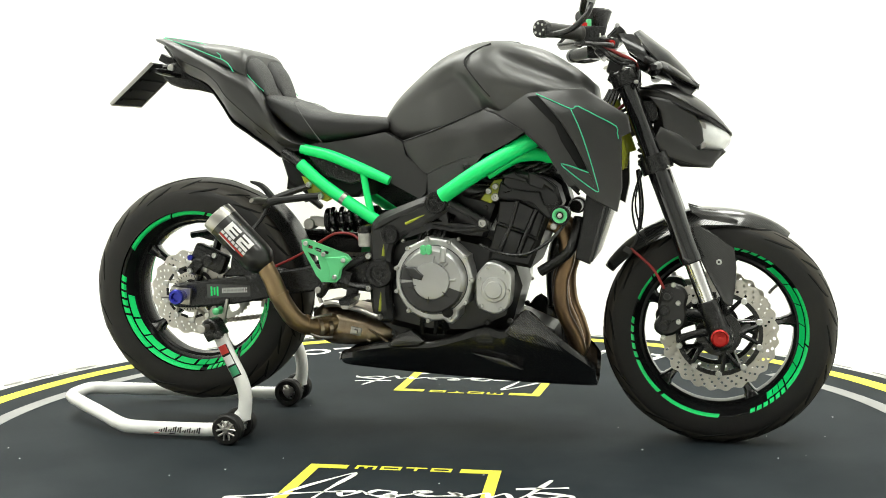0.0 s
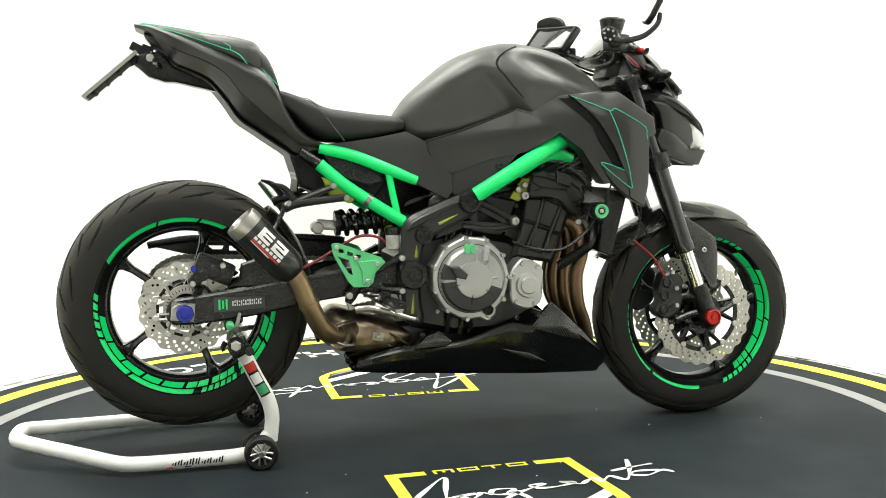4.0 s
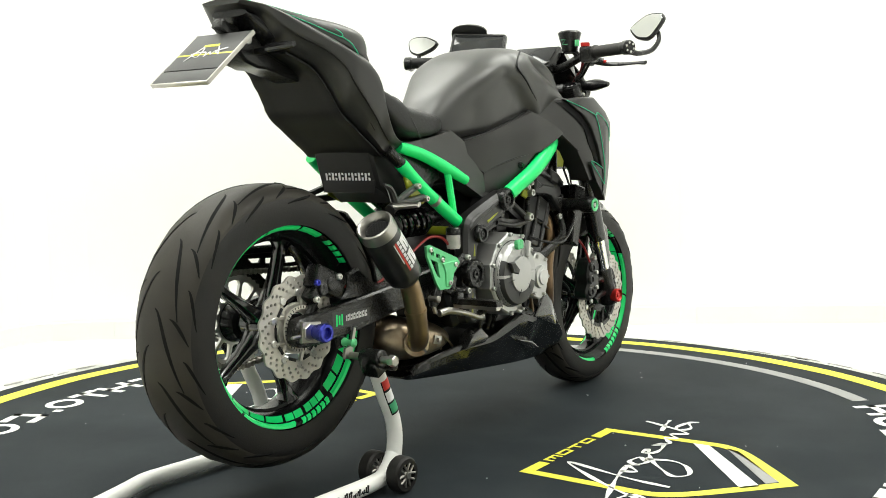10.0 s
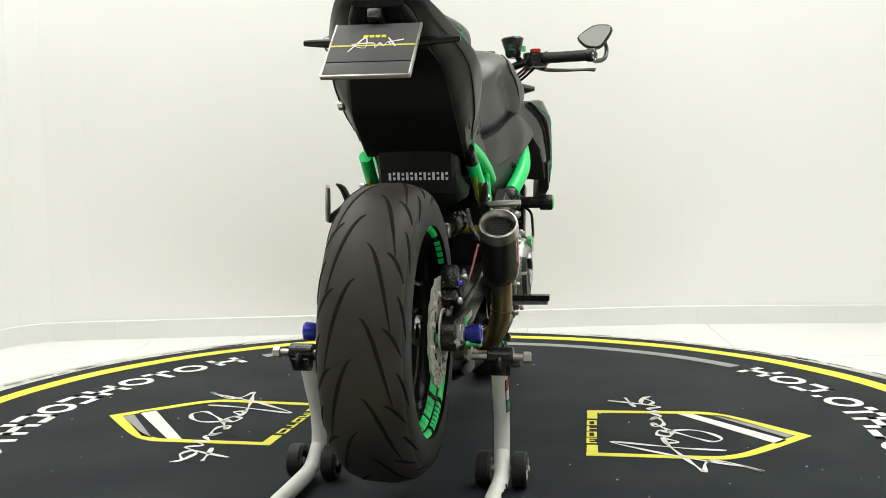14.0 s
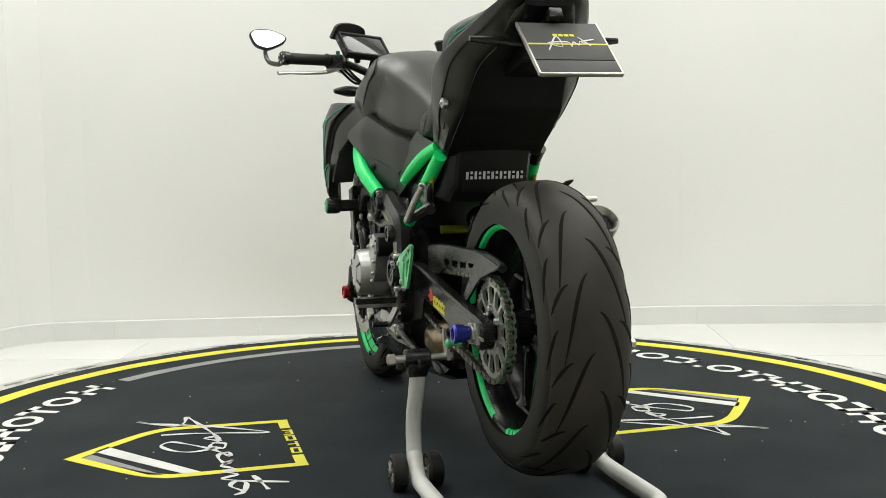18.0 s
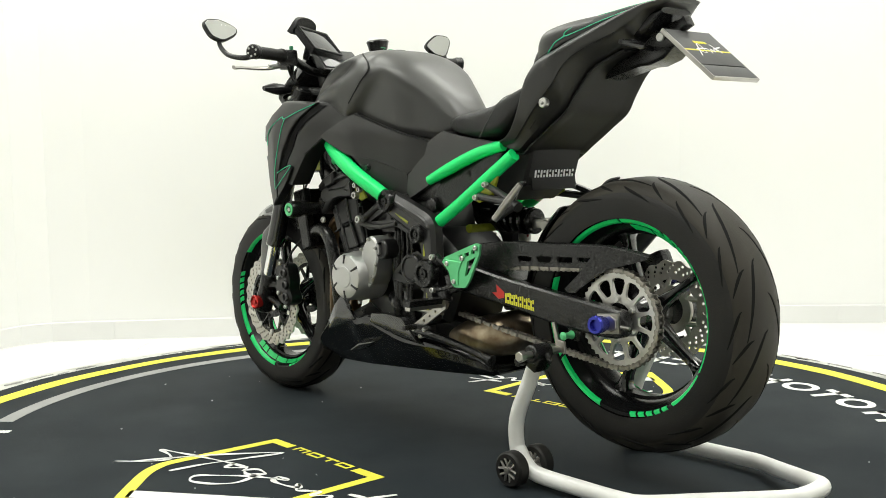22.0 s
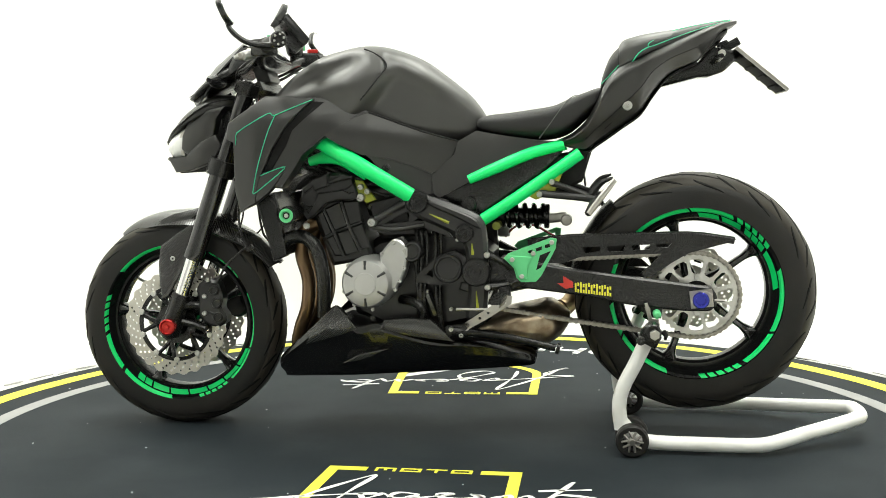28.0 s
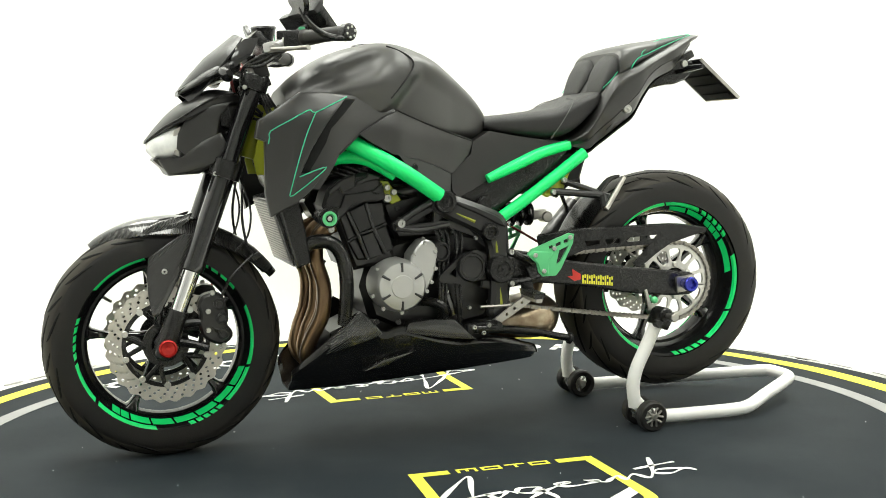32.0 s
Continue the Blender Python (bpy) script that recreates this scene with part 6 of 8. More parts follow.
def clutch_cover():
    c = (0.033, 0.441)
    bm = bmesh.new()
    out = []
    for k in range(66):
        a = 2 * math.pi * k / 66
        r = 0.101 + 0.006 * max(0, math.cos(11 * a)) ** 3 + (0.012 if 285 < math.degrees(a) < 310 else 0)
        out.append((c[0] + r * math.cos(a), c[1] + r * 1.06 * math.sin(a)))
    plate(bm, out, -0.090, -0.174, 0.004)
    cover = part("clutch_cover", bm, M_ALU, bike, "grey cast clutch cover")
    cover.matrix_basis = pose(-0.002, -0.027, 0.004)
    # dark ring puts the shade between flange and dome into the colour
    bm = bmesh.new()
    lathe(bm, [(0.094, 0.002), (0.090, -0.0035), (0.080, -0.004)], (c[0], -0.172, c[1]), "y", 48)
    part("gap_shade_ring", bm, M_ALUD, cover, "dark ring painted for the shaded gap round the dome")
    bm = bmesh.new()
    lathe(bm, [(0.089, 0.0), (0.087, -0.012), (0.082, -0.020), (0.077, -0.0255), (0.030, -0.0275)], (c[0], -0.174, c[1]), "y", 48)
    part("cover_dome", bm, M_DOME, cover)
    # darker grey laid over the dome from 150 to 340 degrees
    bm = bmesh.new()
    for a0, a1 in ((150, 178), (184, 340)):
        n = 18
        loops = []
        for k in range(n + 1):
            a = radians(a0 + (a1 - a0) * k / n)
            loops.append([(c[0] + r * math.cos(a), y, c[1] + r * math.sin(a)) for r, y in ((0.049, -0.1985), (0.049, -0.2035), (0.080, -0.2005), (0.0875, -0.184))])
        rings(bm, loops)
    part("dark_band", bm, M_ALUD, cover, "darker grey band round the lower dome")
    bm = bmesh.new()
    lathe(bm, [(0.049, 0.0), (0.047, -0.005), (0.040, -0.006), (0.010, -0.007)], (c[0], -0.2015, c[1]), "y", 40)
    part("centre_disc", bm, M_DOME, cover)
    # ribs between 190 and 330 degrees take the darker grey too
    for a in (3, 48, 84, 196, 262, 318):
        a = radians(a)
        bm = bmesh.new()
        ca, sa = math.cos(a), math.sin(a)
        rings(bm, [[(c[0] + r * ca - w * sa, y, c[1] + r * sa + w * ca), (c[0] + r * ca - w * sa * 0.5, y - 0.002, c[1] + r * sa + w * ca * 0.5), (c[0] + r * ca + w * sa * 0.5, y - 0.002, c[1] + r * sa - w * ca * 0.5), (c[0] + r * ca + w * sa, y, c[1] + r * sa - w * ca)] for r, w, y in ((0.040, 0.0012, -0.2066), (0.052, 0.0030, -0.2030), (0.064, 0.0040, -0.2000))])
        part("rib", bm, M_ALUD if 190 < math.degrees(a) < 330 else M_DOME, cover)
    bm = bmesh.new()
    plate(bm, [(c[0] - 0.066, c[1] + 0.036), (c[0] - 0.042, c[1] + 0.036), (c[0] - 0.018, c[1] + 0.015), (c[0] - 0.024, c[1] + 0.002), (c[0] - 0.050, c[1] + 0.008)], -0.200, -0.213, 0.003)
    part("dark_lug", bm, M_ALUD, cover)
    bm = bmesh.new()
    plate(bm, [(c[0] + 0.022, c[1] + 0.045), (c[0] + 0.038, c[1] + 0.048), (c[0] + 0.042, c[1] + 0.085), (c[0] + 0.028, c[1] + 0.090)], -0.196, -0.210, 0.003)
    part("cast_lug", bm, M_ALU, cover)
    bm = bmesh.new()
    for dx, dz in ((-0.007, 0.005), (0.007, 0.006), (-0.006, -0.005), (0.008, -0.004)):
        disc(bm, (c[0] - 0.012 + dx, -0.2035, c[1] + 0.080 + dz), 0.0078, 0.012, "y", 14)
    part("oil_filler", bm, M_ANO, cover, "green oil filler cap")
    bm = bmesh.new()
    lathe(bm, [(0.014, 0), (0.014, -0.008), (0.011, -0.009), (0.010, -0.004)], (c[0] + 0.040, -0.186, c[1] - 0.082), "y", 20)
    part("sight_glass", bm, M_PRINTK, cover, "black oil sight glass")
    for k in range(11):
        a = 2 * math.pi * k / 11
        bolt(cover, (c[0] + 0.1015 * math.cos(a), -0.176, c[1] + 0.1075 * math.sin(a)), 0.0062, 0.009)
    # smaller cover ahead of it
    bm = bmesh.new()
    o2 = chaikin([(0.139, 0.450), (0.152, 0.470), (0.172, 0.491), (0.200, 0.484), (0.232, 0.464), (0.232, 0.420), (0.226, 0.372), (0.205, 0.357), (0.186, 0.353), (0.150, 0.365), (0.139, 0.381)], 1)
    plate(bm, o2, -0.110, -0.182, 0.004)
    small = part("pickup_cover", bm, M_ALU, bike, "grey cast side cover")
    small.matrix_basis = pose(0, -0.010, 0.002)
    bm = bmesh.new()
    lathe(bm, [(0.034, 0), (0.031, -0.010), (0.023, -0.011), (0.021, -0.015), (0.004, -0.016)], (0.188, -0.181, 0.418), "y", 32)
    part("cover_boss", bm, M_ALU, small)
    for x, z in ((0.150, 0.446), (0.172, 0.476), (0.214, 0.464), (0.224, 0.415), (0.205, 0.368), (0.155, 0.376)):
        bolt(small, (x, -0.181, z), 0.0055, 0.008)


clutch_cover()


def alternator_cover():
    c = (0.170, 0.431)
    bm = bmesh.new()
    lathe(bm, [(0.070, 0.12), (0.070, 0.178), (0.067, 0.184), (0.066, 0.212), (0.060, 0.222), (0.046, 0.226), (0.012, 0.227)], (c[0], 0, c[1]), "y", 48)
    cover = part("alternator_cover", bm, M_ALU, bike, "grey cast alternator cover")
    for k in range(6):
        a = radians(60 * k + 30)
        bm = bmesh.new()
        tube(bm, [(c[0] + 0.038 * math.cos(a), 0.2268, c[1] + 0.038 * math.sin(a)), (c[0] + 0.061 * math.cos(a), 0.2215, c[1] + 0.061 * math.sin(a))], [0.0028, 0.0042], 8)
        part("slot", bm, M_ALUD, cover)
    bm = bmesh.new()
    lathe(bm, [(0.030, 0.0), (0.029, 0.0015), (0.004, 0.002)], (c[0], 0.2268, c[1]), "y", 32)
    part("cover_face", bm, M_ALU, cover)
    bm = bmesh.new()
    plate(bm, chaikin([(0.140, 0.500), (0.118, 0.530), (0.098, 0.548), (0.080, 0.544), (0.062, 0.525), (0.063, 0.500), (0.072, 0.452), (0.098, 0.405), (0.125, 0.420)], 1), 0.12, 0.192, 0.005)
    part("gear_cover", bm, M_ALU, cover)
    for x, z in ((0.098, 0.538), (0.070, 0.515), (0.070, 0.470), (0.082, 0.435), (0.095, 0.412), (0.130, 0.508), (0.225, 0.475), (0.238, 0.405), (0.160, 0.357), (0.210, 0.370)):
        bolt(cover, (x, 0.190 if x < 0.14 and z > 0.41 else 0.176, z), 0.0055, 0.008)
    bm = bmesh.new()
    lathe(bm, [(0.039, 0.10), (0.039, 0.164), (0.036, 0.168), (0.031, 0.168), (0.029, 0.164), (0.010, 0.165)], (-0.042, 0, 0.465), "y", 32)
    pierced(bm, [(-0.018, 0.500), (0.044, 0.446), (0.046, 0.428), (-0.020, 0.420), (-0.085, 0.430), (-0.09, 0.495), (-0.06, 0.512)], [[(0.020, 0.448), (-0.002, 0.468), (0.000, 0.440)]], 0.140, 0.154)
    sc = part("sprocket_cover", bm, M_DEEP, bike, "black front sprocket cover")
    bm = bmesh.new()
    plate(bm, [(-0.075, 0.430), (-0.155, 0.422), (-0.150, 0.400), (-0.115, 0.365), (-0.095, 0.400), (-0.070, 0.408)], 0.140, 0.156, 0.004)
    part("cover_tail", bm, M_CAST, sc)
    bm = bmesh.new()
    lathe(bm, [(0.027, 0.12), (0.027, 0.186), (0.024, 0.190), (0.020, 0.190), (0.018, 0.180), (0.006, 0.180)], (0.052, 0, 0.512), "y", 28)
    part("starter_cap", bm, M_DEEP, bike, "black round end cap")


alternator_cover()

# radiator, cooling hoses and crash bobbins
bm = bmesh.new()
rings(bm, [[(0.462, y, 0.668), (0.490, y, 0.660), (0.436, y, 0.488), (0.405, y, 0.500)] for y in (-0.150, 0.150)])
rad = part("radiator", bm, M_PLASTIC, bike, "black radiator")
bm = bmesh.new()
rings(bm, [[(0.486, y, 0.655), (0.492, y, 0.653), (0.440, y, 0.495), (0.434, y, 0.497)] for y in (-0.130, 0.130)])
part("radiator_core", bm, M_FIN, rad, "silver radiator core")
for k in range(22):
    u = (k + 0.5) / 22
    bm = bmesh.new()
    tube(bm, [(0.493 - 0.052 * u, -0.130, 0.652 - 0.157 * u), (0.493 - 0.052 * u, 0.130, 0.652 - 0.157 * u)], 0.0016, 5)
    part("fin", bm, M_STEEL, rad)
for s in (-1, 1):
    bm = bmesh.new()
    plate(bm, [(0.425, 0.672), (0.478, 0.660), (0.432, 0.485), (0.395, 0.500)], s * 0.150, s * 0.178, 0.004)
    part("radiator_side", bm, M_PLASTIC, rad)
    bm = bmesh.new()
    tube(bm, [(0.366, s * 0.155, 0.615), (0.366, s * 0.232, 0.615)], 0.018, 14)
    lathe(bm, [(0.0225, 0.0), (0.024, s * 0.004), (0.024, s * 0.034), (0.0225, s * 0.038), (0.012, s * 0.038)], (0.366, s * 0.230, 0.615), "y", 28)
    bob = part("crash_bobbin", bm, M_PLASTIC, bike, "black crash bobbin with green end")
    bm = bmesh.new()
    lathe(bm, [(0.0185, 0.0), (0.0185, s * 0.003), (0.0125, s * 0.0035), (0.0105, s * 0.0), (0.009, s * 0.0)], (0.366, s * 0.2685, 0.615), "y", 28, True)
    part("bobbin_end", bm, M_ANO, bob, "green anodised ring")
    bolt(bob, (0.366, s * 0.2682, 0.615), 0.0058, 0.003)
bm = bmesh.new()
tube(bm, [(0.43, 0.145, 0.505), (0.395, 0.155, 0.545), (0.345, 0.160, 0.548), (0.312, 0.162, 0.510), (0.300, 0.155, 0.43), (0.305, 0.14, 0.33)], 0.0185, 14, 5)
part("coolant_hose", bm, M_PLASTIC, bike, "black coolant hose")
bm = bmesh.new()
tube(bm, [(0.15, -0.180, 0.535), (0.20, -0.205, 0.518), (0.27, -0.215, 0.513), (0.33, -0.210, 0.545), (0.368, -0.20, 0.585), (0.375, -0.17, 0.605)], 0.0042, 8, 5)
part("overflow_hose", bm, M_PLASTIC, bike, "thin black hose")
bm = bmesh.new()
tube(bm, [(0.40, -0.12, 0.60), (0.385, -0.15, 0.53), (0.36, -0.14, 0.50), (0.30, -0.12, 0.46)], 0.014, 10, 4)
part("water_pipe", bm, M_PLASTIC, bike)

# exhaust
for y in (-0.110, -0.042, 0.042, 0.110):
    bm = bmesh.new()
    d = 0.0 if abs(y) < 0.1 else 0.012
    tube(bm, [(0.290, y, 0.600), (0.345 + d, y, 0.565), (0.358 + d, y * 1.02, 0.500), (0.340 + d, y * 1.05, 0.430), (0.345 + d, y * 1.04, 0.355), (0.372 + d, y * 0.85, 0.290), (0.382 + d, y * 0.70, 0.238), (0.35, y * 0.55, 0.20), (0.2, y * 0.5, 0.205)], 0.0190, 16, 5)
    part("header_pipe", bm, M_HEADER, bike, "heat-tinted steel header pipe")
bm = bmesh.new()
hull(bm, [(-0.360, 0.302, 0.330, 0.020, 2.2, 2.2), (-0.340, 0.270, 0.345, 0.066, 2.4, 2.4), (-0.305, 0.248, 0.364, 0.108, 3.0, 3.2), (-0.255, 0.243, 0.354, 0.122, 3.2, 3.4), (-0.185, 0.248, 0.338, 0.118, 3.2, 3.4), (-0.120, 0.255, 0.314, 0.095, 2.8, 3), (-0.07, 0.26, 0.288, 0.06, 2.4, 2.4)], 5, 32)
coll = part("collector_box", bm, M_COLLECT, bike, "stained steel collector box")
bm = bmesh.new()
for k in range(3):
    tube(bm, [(-0.30 + 0.05 * k, -0.1, 0.335 - 0.012 * k), (-0.26 + 0.05 * k, -0.114, 0.29), (-0.22 + 0.05 * k, -0.108, 0.262)], 0.0035, 6, 3)
part("weld_rib", bm, M_COLLECT, coll)
bm = bmesh.new()
tube(bm, [(-0.270, -0.100, 0.312), (-0.315, -0.140, 0.306), (-0.355, -0.178, 0.328), (-0.390, -0.200, 0.390), (-0.410, -0.205, 0.440), (-0.432, -0.207, 0.484)], [0.026, 0.026, 0.0255, 0.025, 0.0245, 0.024], 20, 6)
link = part("link_pipe", bm, M_PIPE, bike, "bronze heat-tinted link pipe")
for p, d in (((-0.393, -0.201, 0.398), (-0.02, -0.006, 0.05)), ((-0.335, -0.158, 0.314), (-0.04, -0.04, 0.015))):
    bm = bmesh.new()
    q = Vector(p)
    v = Vector(d).normalized()
    tube(bm, [q - v * 0.004, q + v * 0.004], 0.0275, 20)
    part("pipe_ring", bm, M_PIPE, link)
for dx in (-0.008, 0.012):
    bm = bmesh.new()
    tube(bm, [(-0.306 + dx, -0.132 + dx, 0.300), (-0.298 + dx, -0.124 + dx, 0.300)], 0.032, 22)
    part("joint_collar", bm, M_COLLECT, link, "stained joint collar")
for z0, z1, z2 in ((0.330, 0.336, 0.338), (0.290, 0.280, 0.276)):
    bm = bmesh.new()
    tube(bm, [(-0.320, -0.167, z0), (-0.298, -0.156, z1), (-0.270, -0.1335, z2)], 0.0035, 8, 4)
    part("joint_spring", bm, M_STEEL, link)
bm = bmesh.new()
box(bm, (0.030, 0.006, 0.022), (-0.205, -0.122, 0.292), (0, 12, 0), 0.2)
box(bm, (0.012, 0.012, 0.012), (-0.205, -0.127, 0.292), (0, 12, 0), 0.2)
part("bracket_tab", bm, M_STEEL, coll, "welded steel tab")
A, B = Vector((-0.425, -0.205, 0.474)), Vector((-0.556, -0.216, 0.613))
ax = (B - A).normalized()
L = (B - A).length
bm = bmesh.new()
lathe(bm, [(0.024, 0.0), (0.032, 0.008), (0.042, 0.022), (0.0445, 0.045), (0.0445, L - 0.022)], A, ax, 36)
muff = part("silencer", bm, M_CAN, bike, "short carbon silencer with mesh outlet")
bm = bmesh.new()
lathe(bm, [(0.0450, L - 0.026), (0.0455, L - 0.012), (0.0440, L + 0.002), (0.0400, L + 0.004), (0.034, L - 0.002), (0.0305, L - 0.020), (0.034, L - 0.024)], A, ax, 36, True)
part("outlet_ring", bm, M_STEEL, muff, "bright steel outlet ring")
bm = bmesh.new()
lathe(bm, [(0.031, L - 0.024), (0.031, L - 0.020)], A, ax, 28)
part("outlet_core", bm, M_PRINTK, muff)
bm = bmesh.new()
u = ax.orthogonal().normalized()
v = ax.cross(u)
for i in range(-4, 5):
    for j in range(-4, 5):
        px, py = (i + 0.5 * (j % 2)) * 0.0074, j * 0.0064
        if math.hypot(px, py) > 0.0285:
            continue
        lathe(bm, [(0.0030, 0.0), (0.0038, 0.0), (0.0038, 0.002), (0.0030, 0.002)], A + ax * (L - 0.014) + u * px + v * py, ax, 6, True)
tagged(part("outlet_mesh", bm, M_ALUD, muff, "hexagon mesh"), kind="stuff")
bm = bmesh.new()
tube(bm, [A + ax * (L * 0.52) + Vector((0, 0.037, 0.01)), A + ax * (L * 0.52) + Vector((0.03, 0.07, 0.05)), (-0.44, -0.13, 0.64)], 0.006, 8, 3)
part("silencer_hanger", bm, M_PLASTIC, muff)
nrm = (Vector((0, -1, 0)) - ax * Vector((0, -1, 0)).dot(ax)).normalized()
upw = ax.cross(nrm)


def on_can(a0, a1, u0, u1, paint):
    """A printed patch on the silencer's skin, from a0 to a1 along it and u0 to u1 round it."""
    bm = bmesh.new()
    loops = []
    for e in range(4):
        along = L - 0.036 - 0.100 + a0 + (a1 - a0) * e / 3
        loop = []
        for q in range(5):
            arc = (u0 + (u1 - u0) * q / 4) / 0.0452
            loop.append(A + ax * along + (nrm * math.cos(arc) + upw * math.sin(arc)) * 0.0452)
        loop += [p + (p - (A + ax * along)).normalized() * -0.0012 for p in reversed(loop)]
        loops.append(loop)
    rings(bm, loops)
    part("print_block", bm, paint, muff, "white and red print")


for a in (0.006, 0.052):
    # two large open shapes of bars
    for u0, u1 in ((0.002, 0.010), (0.0145, 0.0215), (0.026, 0.034)):
        on_can(a, a + 0.038, u0, u1, M_PRINT)
    on_can(a + (0.028 if a < 0.03 else 0.026), a + 0.038, 0.010, 0.0145 if a < 0.03 else 0.026, M_PRINT)
    if a < 0.03:
        on_can(a, a + 0.010, 0.0215, 0.026, M_PRINT)
for k in range(7):
    on_can(0.004 + 0.0130 * k, 0.0135 + 0.0130 * k, -0.0085, -0.001, M_PRINT)
on_can(0.004, 0.092, -0.0150, -0.0105, M_PRINTR)
on_can(0.030, 0.092, -0.0190, -0.0165, M_PRINT)


# belly pan: a trough with high pointed cheeks
def trough(bm, keys, thick=0.004):
    loops = []
    for x, zt, zb, wt, wb in smooth_path(keys, 4):
        sec = [(wt, zt), (wt + 0.004, zt - (zt - zb) * 0.12), ((wt * 0.55 + wb * 0.45) + 0.016, zt + (zb - zt) * 0.42), (wb, zb + 0.012), (wb - 0.012, zb), (0, zb)]
        o = [(x, -y, z) for y, z in sec] + [(x, y, z) for y, z in reversed(sec[:-1])]
        i = [(x, -(y - thick), z + thick) for y, z in sec[:-1]] + [(x, 0, zb + thick)] + [(x, y - thick, z + thick) for y, z in reversed(sec[:-1])]
        loops.append(o + list(reversed(i)))
    rings(bm, loops)


bm = bmesh.new()
trough(bm, [(-0.266, 0.214, 0.192, 0.080, 0.066), (-0.240, 0.232, 0.187, 0.100, 0.076), (-0.121, 0.260, 0.180, 0.128, 0.090), (0.005, 0.268, 0.173, 0.146, 0.098), (0.090, 0.293, 0.168, 0.152, 0.100), (0.155, 0.314, 0.164, 0.156, 0.100),
            (0.210, 0.306, 0.160, 0.158, 0.098), (0.264, 0.360, 0.157, 0.156, 0.094), (0.320, 0.314, 0.154, 0.150, 0.088), (0.375, 0.266, 0.151, 0.140, 0.080), (0.420, 0.228, 0.148, 0.125, 0.070), (0.441, 0.205, 0.147, 0.105, 0.060)])
belly = part("belly_pan", bm, M_CARBON2, bike, "glossy carbon belly pan", 30)
for s in (-1, 1):
    bm = bmesh.new()
    panel(bm, [(0.208, 0.302), (0.235, 0.335), (0.266, 0.366), (0.300, 0.336), (0.350, 0.291), (0.405, 0.240), (0.33, 0.262), (0.25, 0.285)], lambda x, z: 0.1635 - 0.35 * max(0, x - 0.30), s, 0.002, 0.006, 0, 0.001)
    part("belly_cheek", bm, M_CARBON, belly, "bright-weave carbon cheek")
    bm = bmesh.new()
    panel(bm, [(-0.110, 0.258), (-0.080, 0.290), (-0.045, 0.302), (-0.010, 0.275), (-0.025, 0.262)] if s < 0 else [(0.145, 0.300), (0.134, 0.325), (0.070, 0.330), (0.008, 0.326), (-0.055, 0.268), (0.05, 0.280)], lambda x, z: 0.150 if s < 0 else 0.160, s, 0.002, 0.04, 0, 0.001)
    part("belly_ear", bm, M_CARBON, belly)
    for x, z, y in ((0.225, 0.335, 0.164), (0.165, 0.33, 0.160), (-0.09, 0.295, 0.148)):
        bolt(belly, (x, s * y, z), 0.008, 0.006, M_PLASTIC)
    # raised fin in lighter weave, painting in the highlight streak along the pan
    bm = bmesh.new()
    panel(bm, [(0.255, 0.203), (0.205, 0.230), (0.118, 0.249), (0.150, 0.233), (0.205, 0.211)], lambda x, z: 0.153 + 0.25 * (z - 0.225), s, 0.003, 0.03, 0, 0.001)
    part("streak_wedge", bm, M_CARBON, belly)

# swingarm
for s in (-1, 1):
    bm = bmesh.new()
    plate(bm, chaikin([(-0.742, 0.395), (-0.728, 0.416), (-0.660, 0.424), (-0.52, 0.442), (-0.373, 0.462), (-0.238, 0.486), (-0.10, 0.488), (-0.10, 0.430), (-0.238, 0.412), (-0.394, 0.392), (-0.526, 0.366), (-0.660, 0.352), (-0.725, 0.352), (-0.742, 0.368)], 1, 0.15), s * 0.112, s * 0.146, 0.005)
    arm = part("swingarm_beam", bm, M_PLASTIC, bike, "black boxed swingarm beam")
    bm = bmesh.new()
    box(bm, (0.058, 0.010, 0.046), (-0.702, s * 0.149, 0.386), (0, 6, 0))
    disc(bm, (-0.712, s * 0.155, 0.388), 0.020, 0.012, "y", 6)
    part("chain_adjuster", bm, M_STEEL, arm, "silver chain adjuster")
    bm = bmesh.new()
    tube(bm, [(-0.735, s * 0.150, 0.382), (-0.760, s * 0.150, 0.381)], 0.004, 8)
    part("adjuster_screw", bm, M_STEEL, arm)
    bm = bmesh.new()
    lathe(bm, [(0.015, s * 0.155), (0.016, s * 0.168), (0.019, s * 0.172), (0.0215, s * 0.192), (0.019, s * 0.196), (0.013, s * 0.196), (0.011, s * 0.187), (0.005, s * 0.187)], (-0.697, 0, 0.387), "y", 28)
    part("axle_slider", bm, M_BLUE, arm, "blue anodised axle slider")
    bm = bmesh.new()
    lathe(bm, [(0.005, s * 0.140), (0.0105, s * 0.146), (0.007, s * 0.154), (0.007, s * 0.166), (0.0105, s * 0.176), (0.005, s * 0.180)], (-0.588, 0, 0.347), "y", 20)
    part("stand_bobbin", bm, M_ANO, arm, "green stand bobbin")
    bm = bmesh.new()
    plate(bm, [(-0.606, 0.372), (-0.570, 0.376), (-0.575, 0.334), (-0.600, 0.332)], s * 0.128, s * 0.142, 0.003)
    part("bobbin_lug", bm, M_PLASTIC, arm)
bm = bmesh.new()
plate(bm, [(-0.585, 0.440), (-0.560, 0.462), (-0.555, 0.500), (-0.520, 0.510), (-0.470, 0.470), (-0.40, 0.462), (-0.42, 0.440)], -0.118, -0.136, 0.005)
part("swingarm_brace", bm, M_PLASTIC, bike, "black raised swingarm brace")
bm = bmesh.new()
